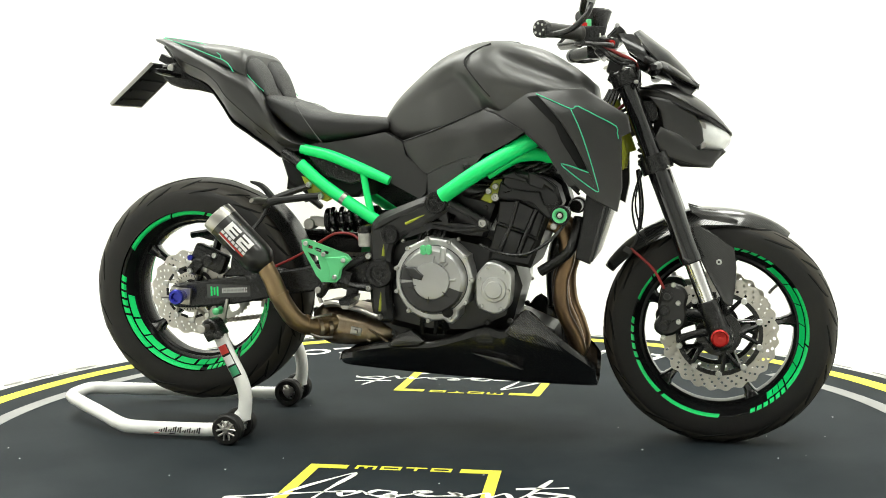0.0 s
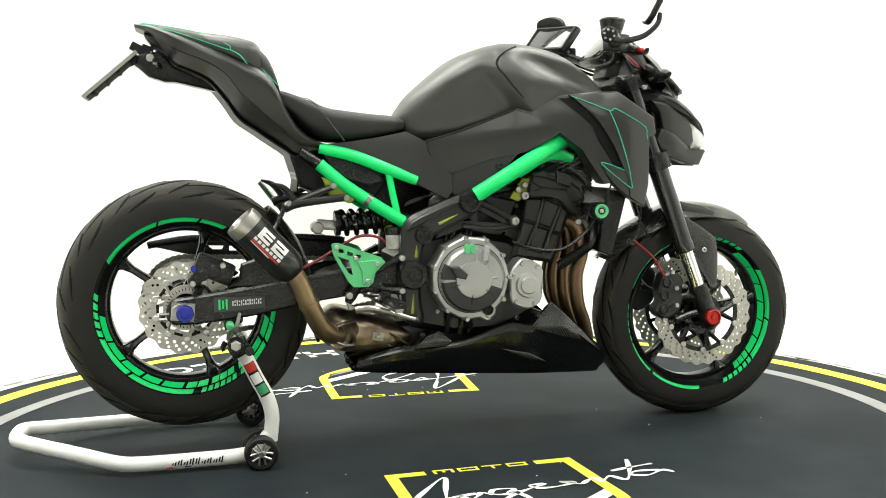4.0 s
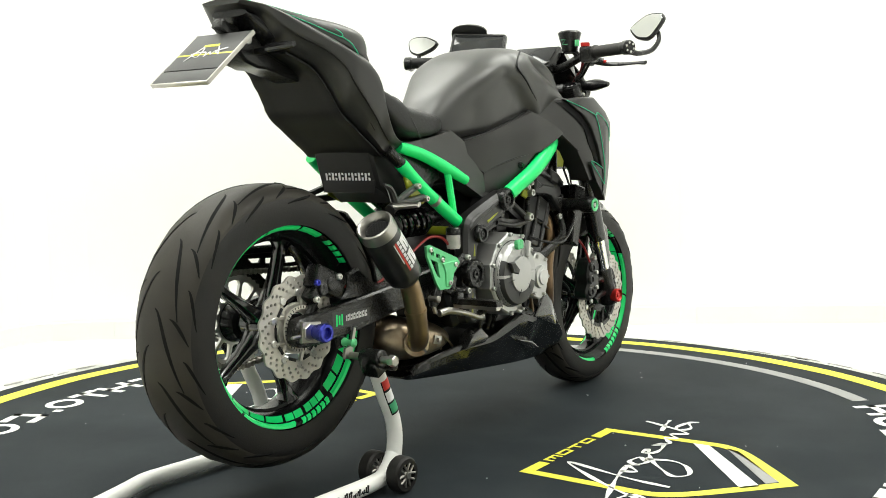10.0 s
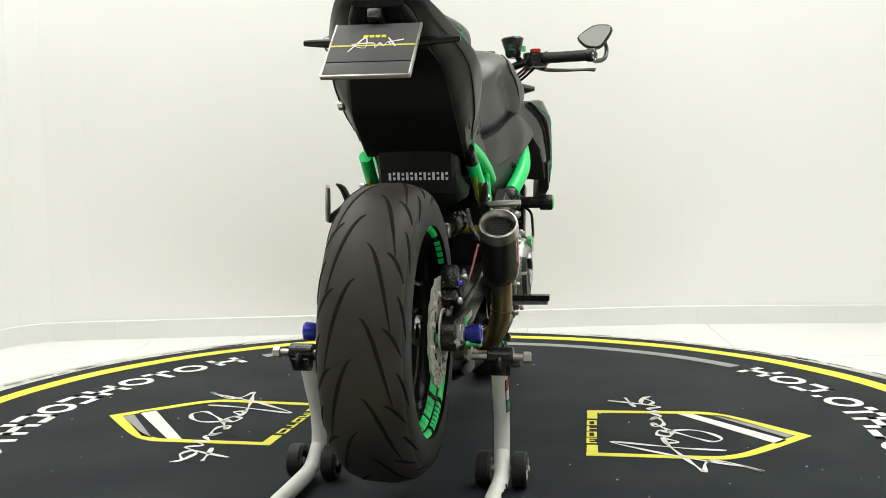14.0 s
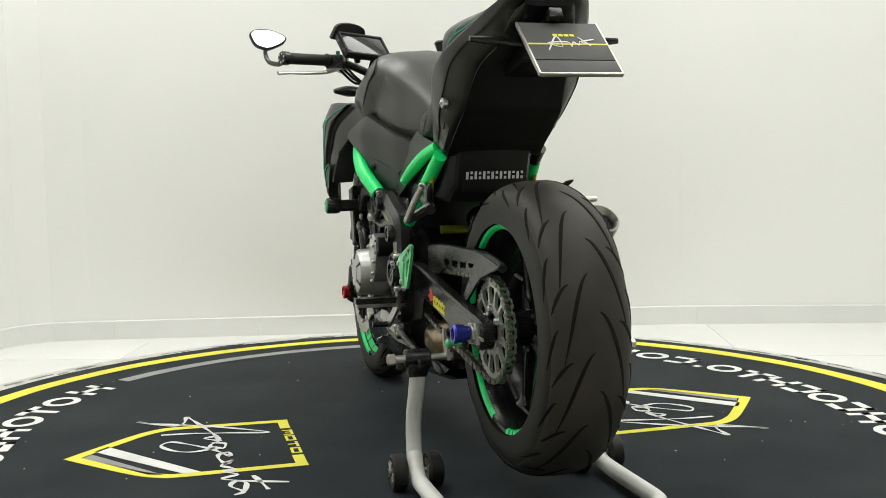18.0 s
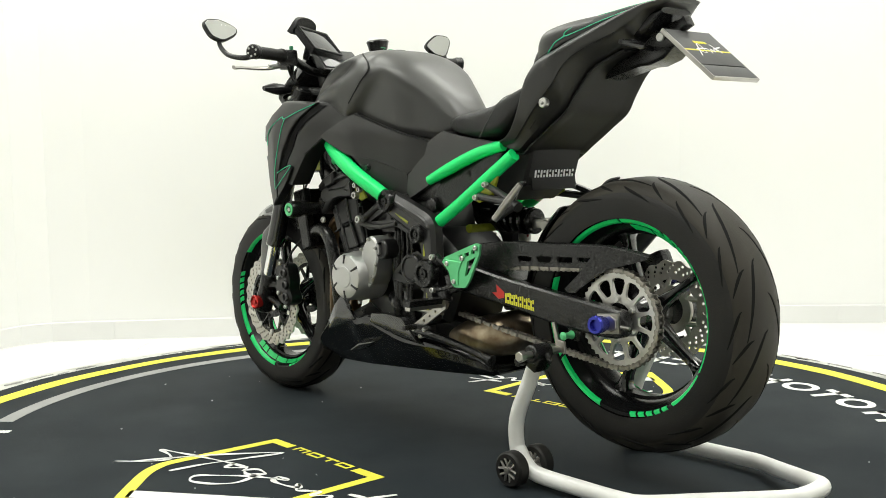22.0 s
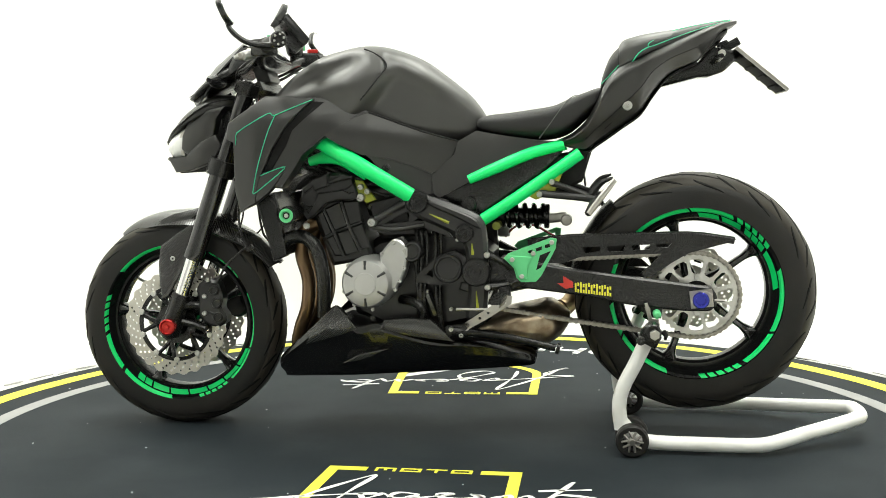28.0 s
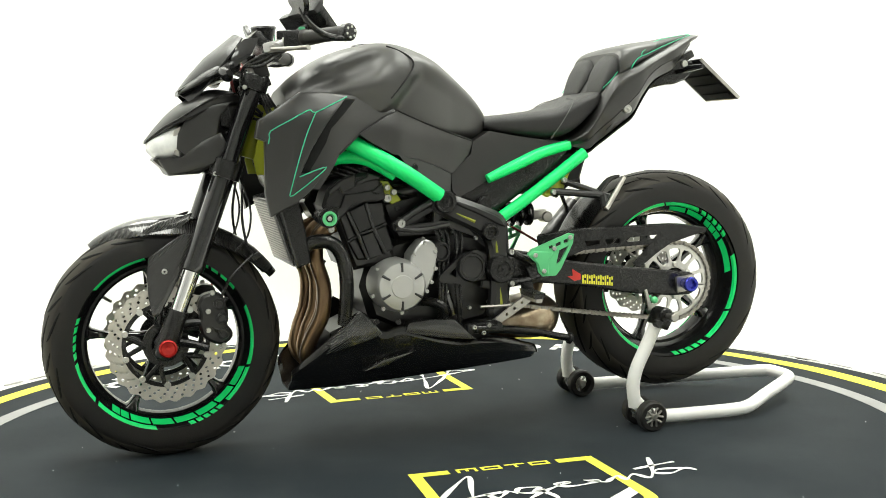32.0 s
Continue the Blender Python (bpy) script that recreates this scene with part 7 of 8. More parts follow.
hull(bm, [(-0.345, 0.415, 0.448, 0.118, 4, 4), (-0.31, 0.415, 0.462, 0.118, 4, 4), (-0.25, 0.42, 0.478, 0.118, 4, 4), (-0.17, 0.43, 0.48, 0.118, 4, 4)], 3, 24)
part("swingarm_bridge", bm, M_PLASTIC, bike, "black swingarm bridge")
for s, lo in ((-1, (-0.555, -0.1468, 0.386)), (1, (-0.400, 0.1468, 0.412))):
    if s < 0:
        bm = bmesh.new()
        plate(bm, [(-0.626, 0.380), (-0.498, 0.386), (-0.498, 0.416), (-0.626, 0.419)], -0.1446, -0.1462, 0.0003)
        part("name_card", bm, M_GREYPLATE, bike, "dark grey printed card")
        for k in range(3):
            bm = bmesh.new()
            box(bm, (0.005, 0.001, 0.026 - 0.005 * (k == 1)), (-0.612 + 0.009 * k, -0.1466, 0.399), bevel=0)
            part("green_bar", bm, M_STICK, bike, "green mark")
        print_row(bike, (-0.580, -0.1466, 0.394), (1, 0, 0.05), (0, 0, 1), 14, 0.015, 0.075, M_PRINT, 0.42)
    else:
        bm = bmesh.new()
        plate(bm, [(-0.372, 0.428), (-0.345, 0.445), (-0.347, 0.425), (-0.330, 0.425), (-0.352, 0.410), (-0.372, 0.414)], 0.1455, 0.1468, 0.0003)
        part("red_mark", bm, M_PRINTR, bike, "red mark")
        print_row(bike, (-0.376, 0.1466, 0.402), (-1, 0, -0.12), (0, 0, 1), 14, 0.028, 0.098, M_PRINTY, 0.32, label="yellow print")

# chain guard with slots, and the hugger round the tyre
bm = bmesh.new()
slots = [[(-0.395, 0.518), (-0.443, 0.520), (-0.443, 0.508), (-0.403, 0.502)], [(-0.459, 0.521), (-0.508, 0.523), (-0.503, 0.507), (-0.464, 0.507)], [(-0.523, 0.523), (-0.572, 0.525), (-0.572, 0.512), (-0.528, 0.510)], [(-0.586, 0.526), (-0.628, 0.528), (-0.617, 0.517), (-0.592, 0.516)]]
pierced(bm, [(-0.251, 0.538), (-0.37, 0.549), (-0.504, 0.552), (-0.676, 0.555), (-0.751, 0.545), (-0.792, 0.538), (-0.776, 0.530), (-0.714, 0.514), (-0.670, 0.502), (-0.625, 0.475), (-0.578, 0.442), (-0.560, 0.440), (-0.548, 0.449), (-0.588, 0.485), (-0.602, 0.501), (-0.476, 0.497), (-0.392, 0.493), (-0.344, 0.476), (-0.26, 0.476)], slots, 0.118, 0.124)
guard = part("chain_guard", bm, M_PLASTIC, bike, "black slotted chain guard")
bm = bmesh.new()
tube(bm, [(-0.26, 0.112, 0.532), (-0.37, 0.112, 0.543), (-0.504, 0.112, 0.546), (-0.67, 0.112, 0.549), (-0.75, 0.112, 0.540), (-0.788, 0.113, 0.534)], 0.010, 10, 3)
part("guard_rim", bm, M_PLASTIC, guard)
bm = bmesh.new()
loops = []
for k in range(13):
    a = radians(4 + 44 * k / 12)
    r = 0.331
    row = [(REAR[0] + (r - 0.020 * (j / 6) ** 4) * math.cos(a), 0.076 * j / 6, REAR[1] + (r - 0.020 * (j / 6) ** 4) * math.sin(a)) for j in range(-6, 7)]
    loops.append(row + [(x + 0.004 * math.cos(a), y * 1.03, z + 0.004 * math.sin(a)) for x, y, z in reversed(row)])
rings(bm, loops)
part("hugger", bm, M_PLASTIC, bike, "black rear hugger")

# shock absorber
bm = bmesh.new()
P0, P1 = Vector((-0.290, -0.050, 0.590)), Vector((-0.172, -0.050, 0.594))
d = (P1 - P0).normalized()
w1 = Vector((0, 1, 0))
w2 = d.cross(w1)
tube(bm, [P0.lerp(P1, k / 96) + (w1 * math.cos(k * 0.30) + w2 * math.sin(k * 0.30)) * 0.0300 for k in range(97)], 0.0074, 8)
shock = part("shock_spring", bm, M_GLOSS, bike, "black shock absorber spring")
bm = bmesh.new()
tube(bm, [P0 - d * 0.012, P1 + d * 0.07], 0.0225, 16)
disc(bm, P0 - d * 0.006, 0.034, 0.014, tuple(d), 24)
disc(bm, P1 + d * 0.006, 0.036, 0.030, tuple(d), 24)
part("shock_body", bm, M_PLASTIC, shock)
bm = bmesh.new()
box(bm, (0.062, 0.034, 0.026), (-0.320, -0.050, 0.586), (0, 6, 0), 0.2)
disc(bm, (-0.350, -0.050, 0.580), 0.016, 0.044, "y", 18)
part("shock_eye", bm, M_STEEL, shock)

# pillion peg hangers
for s in (-1, 1):
    bm = bmesh.new()
    tube(bm, [(-0.285, s * 0.145, 0.662), (-0.36, s * 0.155, 0.655), (-0.415, s * 0.165, 0.650), (-0.445, s * 0.170, 0.640)], [0.010, 0.010, 0.012, 0.013], 10, 3)
    tube(bm, [(-0.315, s * 0.145, 0.690), (-0.37, s * 0.155, 0.672), (-0.415, s * 0.165, 0.655)], 0.0085, 8, 3)
    hangr = part("pillion_hanger", bm, M_CAST, bike, "black pillion peg hanger")
    for x, z in ((-0.285, 0.660), (-0.318, 0.692)):
        bolt(hangr, (x, s * 0.150, z), 0.008)
    bm = bmesh.new()
    plate(bm, [(-0.345, 0.715), (-0.30, 0.700), (-0.255, 0.655), (-0.275, 0.645), (-0.325, 0.665)], s * 0.128, s * 0.138, 0.003)
    part("lime_bracket", bm, M_LIME, hangr, "lime green bracket")
    bm = bmesh.new()
    tube(bm, [(-0.435, s * 0.160, 0.648), (-0.440, s * 0.21, 0.652), (-0.442, s * 0.255, 0.655)] if s < 0 else [(-0.413, s * 0.220, 0.612), (-0.446, s * 0.210, 0.655), (-0.479, s * 0.199, 0.697)], [0.0085, 0.0095, 0.0075], 10, 3, 0.7)
    part("pillion_peg", bm, M_STEEL, hangr, "silver folding pillion peg")
    if s > 0:
        bm = bmesh.new()
        tube(bm, [(-0.430, 0.168, 0.645), (-0.420, 0.195, 0.628), (-0.412, 0.218, 0.614)], [0.012, 0.011, 0.010], 8, 3)
        part("peg_arm", bm, M_CAST, hangr)
    bm = bmesh.new()
    tube(bm, [(-0.42, s * 0.165, 0.66), (-0.445, s * 0.172, 0.69), (-0.475, s * 0.178, 0.702)], [0.010, 0.008, 0.003], 8, 3)
    part("heel_hook", bm, M_CAST, hangr)

bm = bmesh.new()
tube(bm, [(-0.165, -0.130, 0.572), (-0.160, 0.0, 0.570), (-0.163, 0.062, 0.571)], 0.0115, 14)
part("cross_tube", bm, M_LIME, bike, "lime green frame cross tube")

# rider foot controls: green heel plates, pegs, pedal and lever
for s in (-1, 1):
    bm = bmesh.new()
    pierced(bm, [(-0.331, 0.546), (-0.316, 0.549), (-0.204, 0.508), (-0.193, 0.495), (-0.219, 0.470), (-0.226, 0.444), (-0.238, 0.433), (-0.277, 0.434), (-0.292, 0.452), (-0.328, 0.521)],
            [[(-0.316, 0.515), (-0.287, 0.503), (-0.277, 0.464), (-0.289, 0.470)], [(-0.312, 0.534), (-0.300, 0.530), (-0.300, 0.521), (-0.314, 0.524)], [(-0.292, 0.527), (-0.275, 0.521), (-0.278, 0.512), (-0.292, 0.517)], [(-0.268, 0.519), (-0.255, 0.514), (-0.258, 0.507), (-0.268, 0.510)]], s * 0.182, s * 0.189)
    heel = part("heel_plate", bm, M_ANO, bike, "green anodised heel plate")
    bm = bmesh.new()
    plate(bm, [(-0.268, 0.499), (-0.208, 0.503), (-0.200, 0.494), (-0.223, 0.468), (-0.229, 0.446), (-0.240, 0.438), (-0.254, 0.440), (-0.256, 0.476)], s * 0.187, s * 0.1920, 0.0015)
    part("raised_step", bm, M_ANO, heel)
    for x, z in ((-0.318, 0.537), (-0.270, 0.508), (-0.215, 0.492), (-0.240, 0.448)):
        bolt(heel, (x, s * 0.191, z), 0.0065, 0.005)
    bm = bmesh.new()
    tube(bm, [(-0.148, s * 0.168, 0.503), (-0.185, s * 0.172, 0.486), (-0.225, s * 0.174, 0.465)], [0.012, 0.009, 0.011], 8, 3)
    tube(bm, [(-0.149, s * 0.168, 0.418), (-0.190, s * 0.172, 0.422), (-0.235, s * 0.174, 0.436)], [0.012, 0.010, 0.012], 8, 3)
    box(bm, (0.044, 0.022, 0.050), (-0.222, s * 0.172, 0.442), (0, 20, 0), 0.25)
    box(bm, (0.030, 0.026, 0.030), (-0.195, s * 0.180, 0.405), (0, 10, 0), 0.25)
    rs = part("footrest_hanger", bm, M_PLASTIC, bike, "black footrest hanger")
    bm = bmesh.new()
    rings(bm, [[(x + dx, s * y, 0.398 + dz) for dx, dz in ((-0.016, 0.005), (0.016, 0.005), (0.012, -0.010), (-0.012, -0.010))] for x, y in ((-0.190, 0.175), (-0.185, 0.22), (-0.182, 0.262), (-0.180, 0.300))])
    part("footrest", bm, M_PLASTIC, rs, "rubber-topped footrest")
    bm = bmesh.new()
    rings(bm, [[(x + dx, s * y, 0.388 + dz) for dx, dz in ((-0.011, 0.0), (0.011, 0.0), (0.008, -0.010), (-0.008, -0.010))] for x, y in ((-0.190, 0.172), (-0.185, 0.22), (-0.180, 0.296))])
    part("footrest_base", bm, M_STEEL, rs)
    for x, z in ((-0.148, 0.503), (-0.149, 0.418)):
        bolt(rs, (x, s * 0.176, z), 0.0085)
bm = bmesh.new()
tube(bm, [(-0.272, -0.180, 0.374), (-0.236, -0.186, 0.377), (-0.175, -0.195, 0.362), (-0.125, -0.200, 0.346), (-0.112, -0.206, 0.346)], [0.010, 0.0095, 0.0075, 0.006, 0.009], 10, 4)
part("brake_pedal", bm, M_STEEL, bike, "bright brake pedal")
bm = bmesh.new()
tube(bm, [(-0.262, -0.172, 0.440), (-0.284, -0.174, 0.405), (-0.290, -0.174, 0.392)], [0.014, 0.014, 0.009], 12)
master = part("rear_master_cylinder", bm, M_PLASTIC, bike, "black rear brake cylinder")
bm = bmesh.new()
tube(bm, [(-0.290, -0.176, 0.394), (-0.283, -0.178, 0.376)], 0.006, 8)
disc(bm, (-0.288, -0.178, 0.412), 0.009, 0.030, "y", 10)
part("push_rod", bm, M_STEEL, master)
bm = bmesh.new()
pierced(bm, [(-0.215, 0.396), (-0.203, 0.398), (-0.130, 0.351), (-0.090, 0.325), (-0.088, 0.312), (-0.102, 0.310), (-0.145, 0.334), (-0.212, 0.376)], [[(-0.195 + 0.022 * k + 0.004 * math.cos(a), 0.380 - 0.0142 * k + 0.004 * math.sin(a)) for a in (math.pi * j / 4 for j in range(8))] for k in range(4)], 0.188, 0.196)
lever = part("gear_lever", bm, M_STEEL, bike, "bright drilled gear lever")
bm = bmesh.new()
tube(bm, [(-0.095, 0.190, 0.318), (-0.092, 0.235, 0.318)], 0.0075, 10)
part("toe_peg", bm, M_PLASTIC, lever)
bm = bmesh.new()
tube(bm, [(-0.190, 0.185, 0.360), (-0.064, 0.168, 0.357)], 0.0042, 8)
part("gear_rod", bm, M_STEEL, bike)
bm = bmesh.new()
tube(bm, [(-0.050, 0.152, 0.296), (-0.14, 0.158, 0.290), (-0.23, 0.158, 0.276), (-0.325, 0.156, 0.254)], [0.013, 0.011, 0.010, 0.010], 12, 3)
disc(bm, (-0.332, 0.156, 0.252), 0.016, 0.010, (1, 0, 0.3), 14)
part("side_stand", bm, M_PLASTIC, bike, "folded black side stand")
bm = bmesh.new()
box(bm, (0.075, 0.022, 0.028), (-0.070, 0.143, 0.298), (0, 6, 0))
part("stand_bracket", bm, M_CAST, bike)
for x, z in ((-0.048, 0.302), (-0.075, 0.286), (-0.09, 0.305)):
    bolt(bike, (x, 0.154, z), 0.007)
# rear brake fluid bottle, hose, caliper
bm = bmesh.new()
lathe(bm, [(0.016, -0.022), (0.018, -0.018), (0.018, 0.014), (0.014, 0.018)], (-0.166, -0.150, 0.548), "z", 20)
bottle = part("fluid_bottle", bm, M_FLUID, bike, "small clear brake fluid bottle")
bm = bmesh.new()
lathe(bm, [(0.0195, 0.014), (0.0195, 0.030), (0.016, 0.033)], (-0.166, -0.150, 0.548), "z", 20)
part("bottle_cap", bm, M_PLASTIC, bottle)
bm = bmesh.new()
tube(bm, [(-0.170, -0.148, 0.525), (-0.20, -0.140, 0.555), (-0.25, -0.135, 0.560), (-0.30, -0.13, 0.535), (-0.38, -0.128, 0.490), (-0.48, -0.125, 0.455), (-0.56, -0.125, 0.470)], 0.0036, 8, 4)
part("rear_brake_hose", bm, M_REDHOSE, bike, "red brake hose")
bm = bmesh.new()
box(bm, (0.100, 0.042, 0.056), (-0.622, -0.122, 0.488), (0, 24, 0), 0.25)
box(bm, (0.030, 0.034, 0.034), (-0.668, -0.124, 0.462), (0, 40, 0), 0.25)
disc(bm, (-0.622, -0.140, 0.484), 0.016, 0.014, "y", 18)
disc(bm, (-0.650, -0.140, 0.474), 0.014, 0.012, "y", 18)
tube(bm, [(-0.655, -0.118, 0.445), (-0.672, -0.116, 0.415), (-0.690, -0.115, 0.40)], 0.010, 8, 3)
cal = part("rear_caliper", bm, M_PLASTIC, bike, "black rear brake caliper")
for x, z in ((-0.600, 0.498), (-0.675, 0.455), (-0.672, 0.492)):
    bolt(cal, (x, -0.143, z), 0.008, 0.008, M_BLUE if x < -0.67 and z > 0.48 else None)
bm = bmesh.new()
lathe(bm, [(0.044, -0.002), (0.052, -0.002), (0.052, 0.002), (0.044, 0.002)], (REAR[0], -0.112, REAR[1]), "y", 40, True)
sensor = part("sensor_ring", bm, M_DISC, bike, "steel wheel-speed ring")
bm = bmesh.new()
box(bm, (0.0022, 0.002, 0.0062), (0, 0, 0), bevel=0)
tooth = part("ring_slot", bm, M_PRINTK, sensor)
for k in range(36):
    a = 2 * math.pi * k / 36
    m = pose(REAR[0] + 0.048 * math.sin(a), -0.1135, REAR[1] + 0.048 * math.cos(a), 0, math.degrees(a), 0)
    if k == 0:
        tooth.matrix_basis = m
    else:
        again(tooth, m, sensor)
bm = bmesh.new()
box(bm, (0.022, 0.002, 0.0072), (0, 0, 0), bevel=0.3)
slot = part("carrier_slot", bm, M_PRINTK, sensor)
for k in range(10):
    a = 2 * math.pi * (k + 0.5) / 10
    m = pose(REAR[0] + 0.0705 * math.sin(a), -0.1062, REAR[1] + 0.0705 * math.cos(a), 0, math.degrees(a), 0)
    if k == 0:
        slot.matrix_basis = m
    else:
        again(slot, m, sensor)

# front fork
TOP, LOW = Vector((0.511, 0, 0.962)), Vector((0.755, 0, 0.297))
fd = (LOW - TOP).normalized()
for s in (-1, 1):
    o = Vector((0, s * 0.105, 0))
    bm = bmesh.new()
    a = TOP + o
    lathe(bm, [(0.020, -0.012), (0.022, -0.010), (0.0235, 0.0), (0.0235, 0.20), (0.0265, 0.235), (0.0275, 0.26), (0.0275, 0.480), (0.029, 0.485), (0.029, 0.505), (0.025, 0.508)], a, tuple(fd), 28)
    leg = part("fork_tube", bm, M_GLOSS, bike, "gloss black upside-down fork tube")
    bm = bmesh.new()
    lathe(bm, [(0.0205, 0.50), (0.0205, 0.64)], a, tuple(fd), 24)
    part("fork_slider", bm, M_CHROME, leg, "bright chrome slider")
    bm = bmesh.new()
    lathe(bm, [(0.024, 0.612), (0.0265, 0.618), (0.0265, 0.665), (0.030, 0.70), (0.028, 0.735), (0.015, 0.745)], a, tuple(fd), 24)
    plate(bm, [(0.745, 0.275), (0.775, 0.275), (0.785, 0.31), (0.755, 0.355), (0.725, 0.345)], s * 0.088, s * 0.120, 0.005)
    # arms that carry the caliper
    tube(bm, [(0.725, s * 0.105, 0.350), (0.675, s * 0.105, 0.355), (0.625, s * 0.108, 0.330)], [0.014, 0.011, 0.012], 10, 3)
    tube(bm, [(0.735, s * 0.105, 0.310), (0.69, s * 0.105, 0.300), (0.655, s * 0.108, 0.288)], [0.013, 0.010, 0.011], 10, 3)
    part("fork_foot", bm, M_PLASTIC, leg, "black fork foot")
    bm = bmesh.new()
    lathe(bm, [(0.014, s * 0.120), (0.021, s * 0.124), (0.0225, s * 0.140), (0.0225, s * 0.146), (0.019, s * 0.148), (0.016, s * 0.142), (0.006, s * 0.141), (0.005, s * 0.146)], (0.754, 0, 0.2975), "y", 28)
    part("axle_plug", bm, M_RED, leg, "red anodised axle plug")
    # radial caliper behind the leg
    bm = bmesh.new()
    plate(bm, chaikin([(0.606, 0.399), (0.613, 0.423), (0.639, 0.429), (0.665, 0.422), (0.677, 0.400), (0.670, 0.375), (0.675, 0.346), (0.668, 0.319), (0.642, 0.299), (0.614, 0.293), (0.592, 0.308), (0.590, 0.327), (0.606, 0.347), (0.599, 0.374)], 1, 0.22), s * 0.066, s * 0.118, 0.007)
    for x, z in [(0.623, 0.399), (0.616, 0.362), (0.614, 0.323)]:
        lathe(bm, [(0.0150, 0.0), (0.0150, s * 0.006), (0.0120, s * 0.010), (0.0090, s * 0.010), (0.0075, s * 0.006), (0.002, s * 0.006)], (x, s * 0.115, z), "y", 16)
    cal = part("front_caliper", bm, M_DEEP, bike, "black four-piston front caliper")
    for x, z in ((0.651, 0.382), (0.652, 0.334), (0.639, 0.429), (0.614, 0.293)):
        bolt(cal, (x, s * 0.118, z), 0.007, 0.007)
for a0, w, h, name in ((0.010, 0.034, 0.034, "top_yoke"), (0.238, 0.040, 0.044, "bottom_yoke")):
    c = TOP + fd * a0
    bm = bmesh.new()
    for s in (-1, 1):
        lathe(bm, [(w, -h / 2), (w, h / 2)], c + Vector((0, s * 0.105, 0)), tuple(fd), 24)
    box(bm, (0.060, 0.20, h * 0.8), tuple(c + Vector((-0.012, 0, 0))), (0, 20, 0), 0.15)
    yk = part(name, bm, M_PLASTIC, bike, "black fork yoke")
    for s in (-1, 1):
        bolt(yk, tuple(c + Vector((0.03, s * 0.128, -0.01))), 0.006, 0.008)
bm = bmesh.new()
tube(bm, [(0.475, 0, 0.900), (0.520, 0, 0.765)], 0.022, 16)
head_tube = part("steering_head", bm, M_LIME, bike, "lime green steering head")
bm = bmesh.new()
box(bm, (0.11, 0.12, 0.13), (0.425, 0, 0.84), (0, 20, 0), 0.2)
box(bm, (0.10, 0.15, 0.09), (0.445, 0, 0.74), (0, 20, 0), 0.2)
part("head_casting", bm, M_PLASTIC, head_tube, "black casting behind the steering head")
for s in (-1, 1):
    bm = bmesh.new()
    plate(bm, [(0.462, 0.895), (0.488, 0.890), (0.520, 0.760), (0.512, 0.722), (0.468, 0.722), (0.470, 0.800)], s * 0.074, s * 0.080, 0.002)
    part("head_plate", bm, M_LIME, head_tube, "lime green head plate")
for s in (-1, 1):
    for k in range(4):
        bm = bmesh.new()
        tube(bm, [(0.475 + 0.008 * k, s * (0.05 + 0.008 * k), 0.93), (0.440 + 0.012 * k, s * (0.075 + 0.006 * k), 0.85), (0.455 + 0.01 * k, s * (0.085 - 0.01 * k), 0.77), (0.43, s * 0.10, 0.70)], 0.0042, 6, 4)
        part("loom_cable", bm, M_PLASTIC, head_tube)


# front mudguard in carbon
def mudguard():
    bm = bmesh.new()
    loops = []
    n = 26
    for k in range(n + 1):
        u = k / n
        a = radians(150 - 95 * u)
        r = float(np.interp(150 - 95 * u, [55, 60, 72, 90, 102, 120, 135, 150], [0.312, 0.316, 0.319, 0.322, 0.329, 0.326, 0.334, 0.340]))
        w = 0.058 + 0.022 * math.sin(math.pi * min(1, u * 1.15)) ** 1.2 - 0.030 * max(0, u - 0.75) / 0.25
        drop = 0.024 + 0.020 * math.sin(math.pi * u)
        row = []
        for j in range(-8, 9):
            v = abs(j) / 8
            rr = r - drop * v ** 2.6
            row.append((FRONT[0] + rr * math.cos(a), w * j / 8, FRONT[1] + rr * math.sin(a)))
        back = [(x - 0.004 * math.cos(a), y * 0.96, z - 0.004 * math.sin(a)) for x, y, z in reversed(row)]
        loops.append(row + back)
    rings(bm, loops)
    g = part("front_mudguard", bm, M_CARBON, bike, "glossy twill carbon front mudguard")
    for s in (-1, 1):
        bm = bmesh.new()
        panel(bm, [(0.668, 0.578), (0.700, 0.580), (0.740, 0.556), (0.790, 0.520), (0.796, 0.470), (0.793, 0.416), (0.786, 0.374), (0.770, 0.370), (0.738, 0.428), (0.690, 0.520)], lambda x, z: 0.080 + 0.09 * max(0, 0.55 - z), s, 0.004, 0.008, 0)
        leg = part("mudguard_stay", bm, M_CARBON, g, "carbon mudguard stay")
        bm = bmesh.new()
        panel(bm, [(0.674, 0.630), (0.700, 0.622), (0.758, 0.610), (0.800, 0.590), (0.796, 0.572), (0.752, 0.578), (0.716, 0.586), (0.684, 0.610)], lambda x, z: 0.066 - 0.5 * max(0, z - 0.600), s, 0.002, 0.012, 0)
        part("brace", bm, M_CARBON, leg, "carbon brace over a gap")
        for x, z in ((0.752, 0.485), (0.770, 0.425)):
            bolt(leg, (x, s * 0.086, z), 0.0075, 0.006)


mudguard()
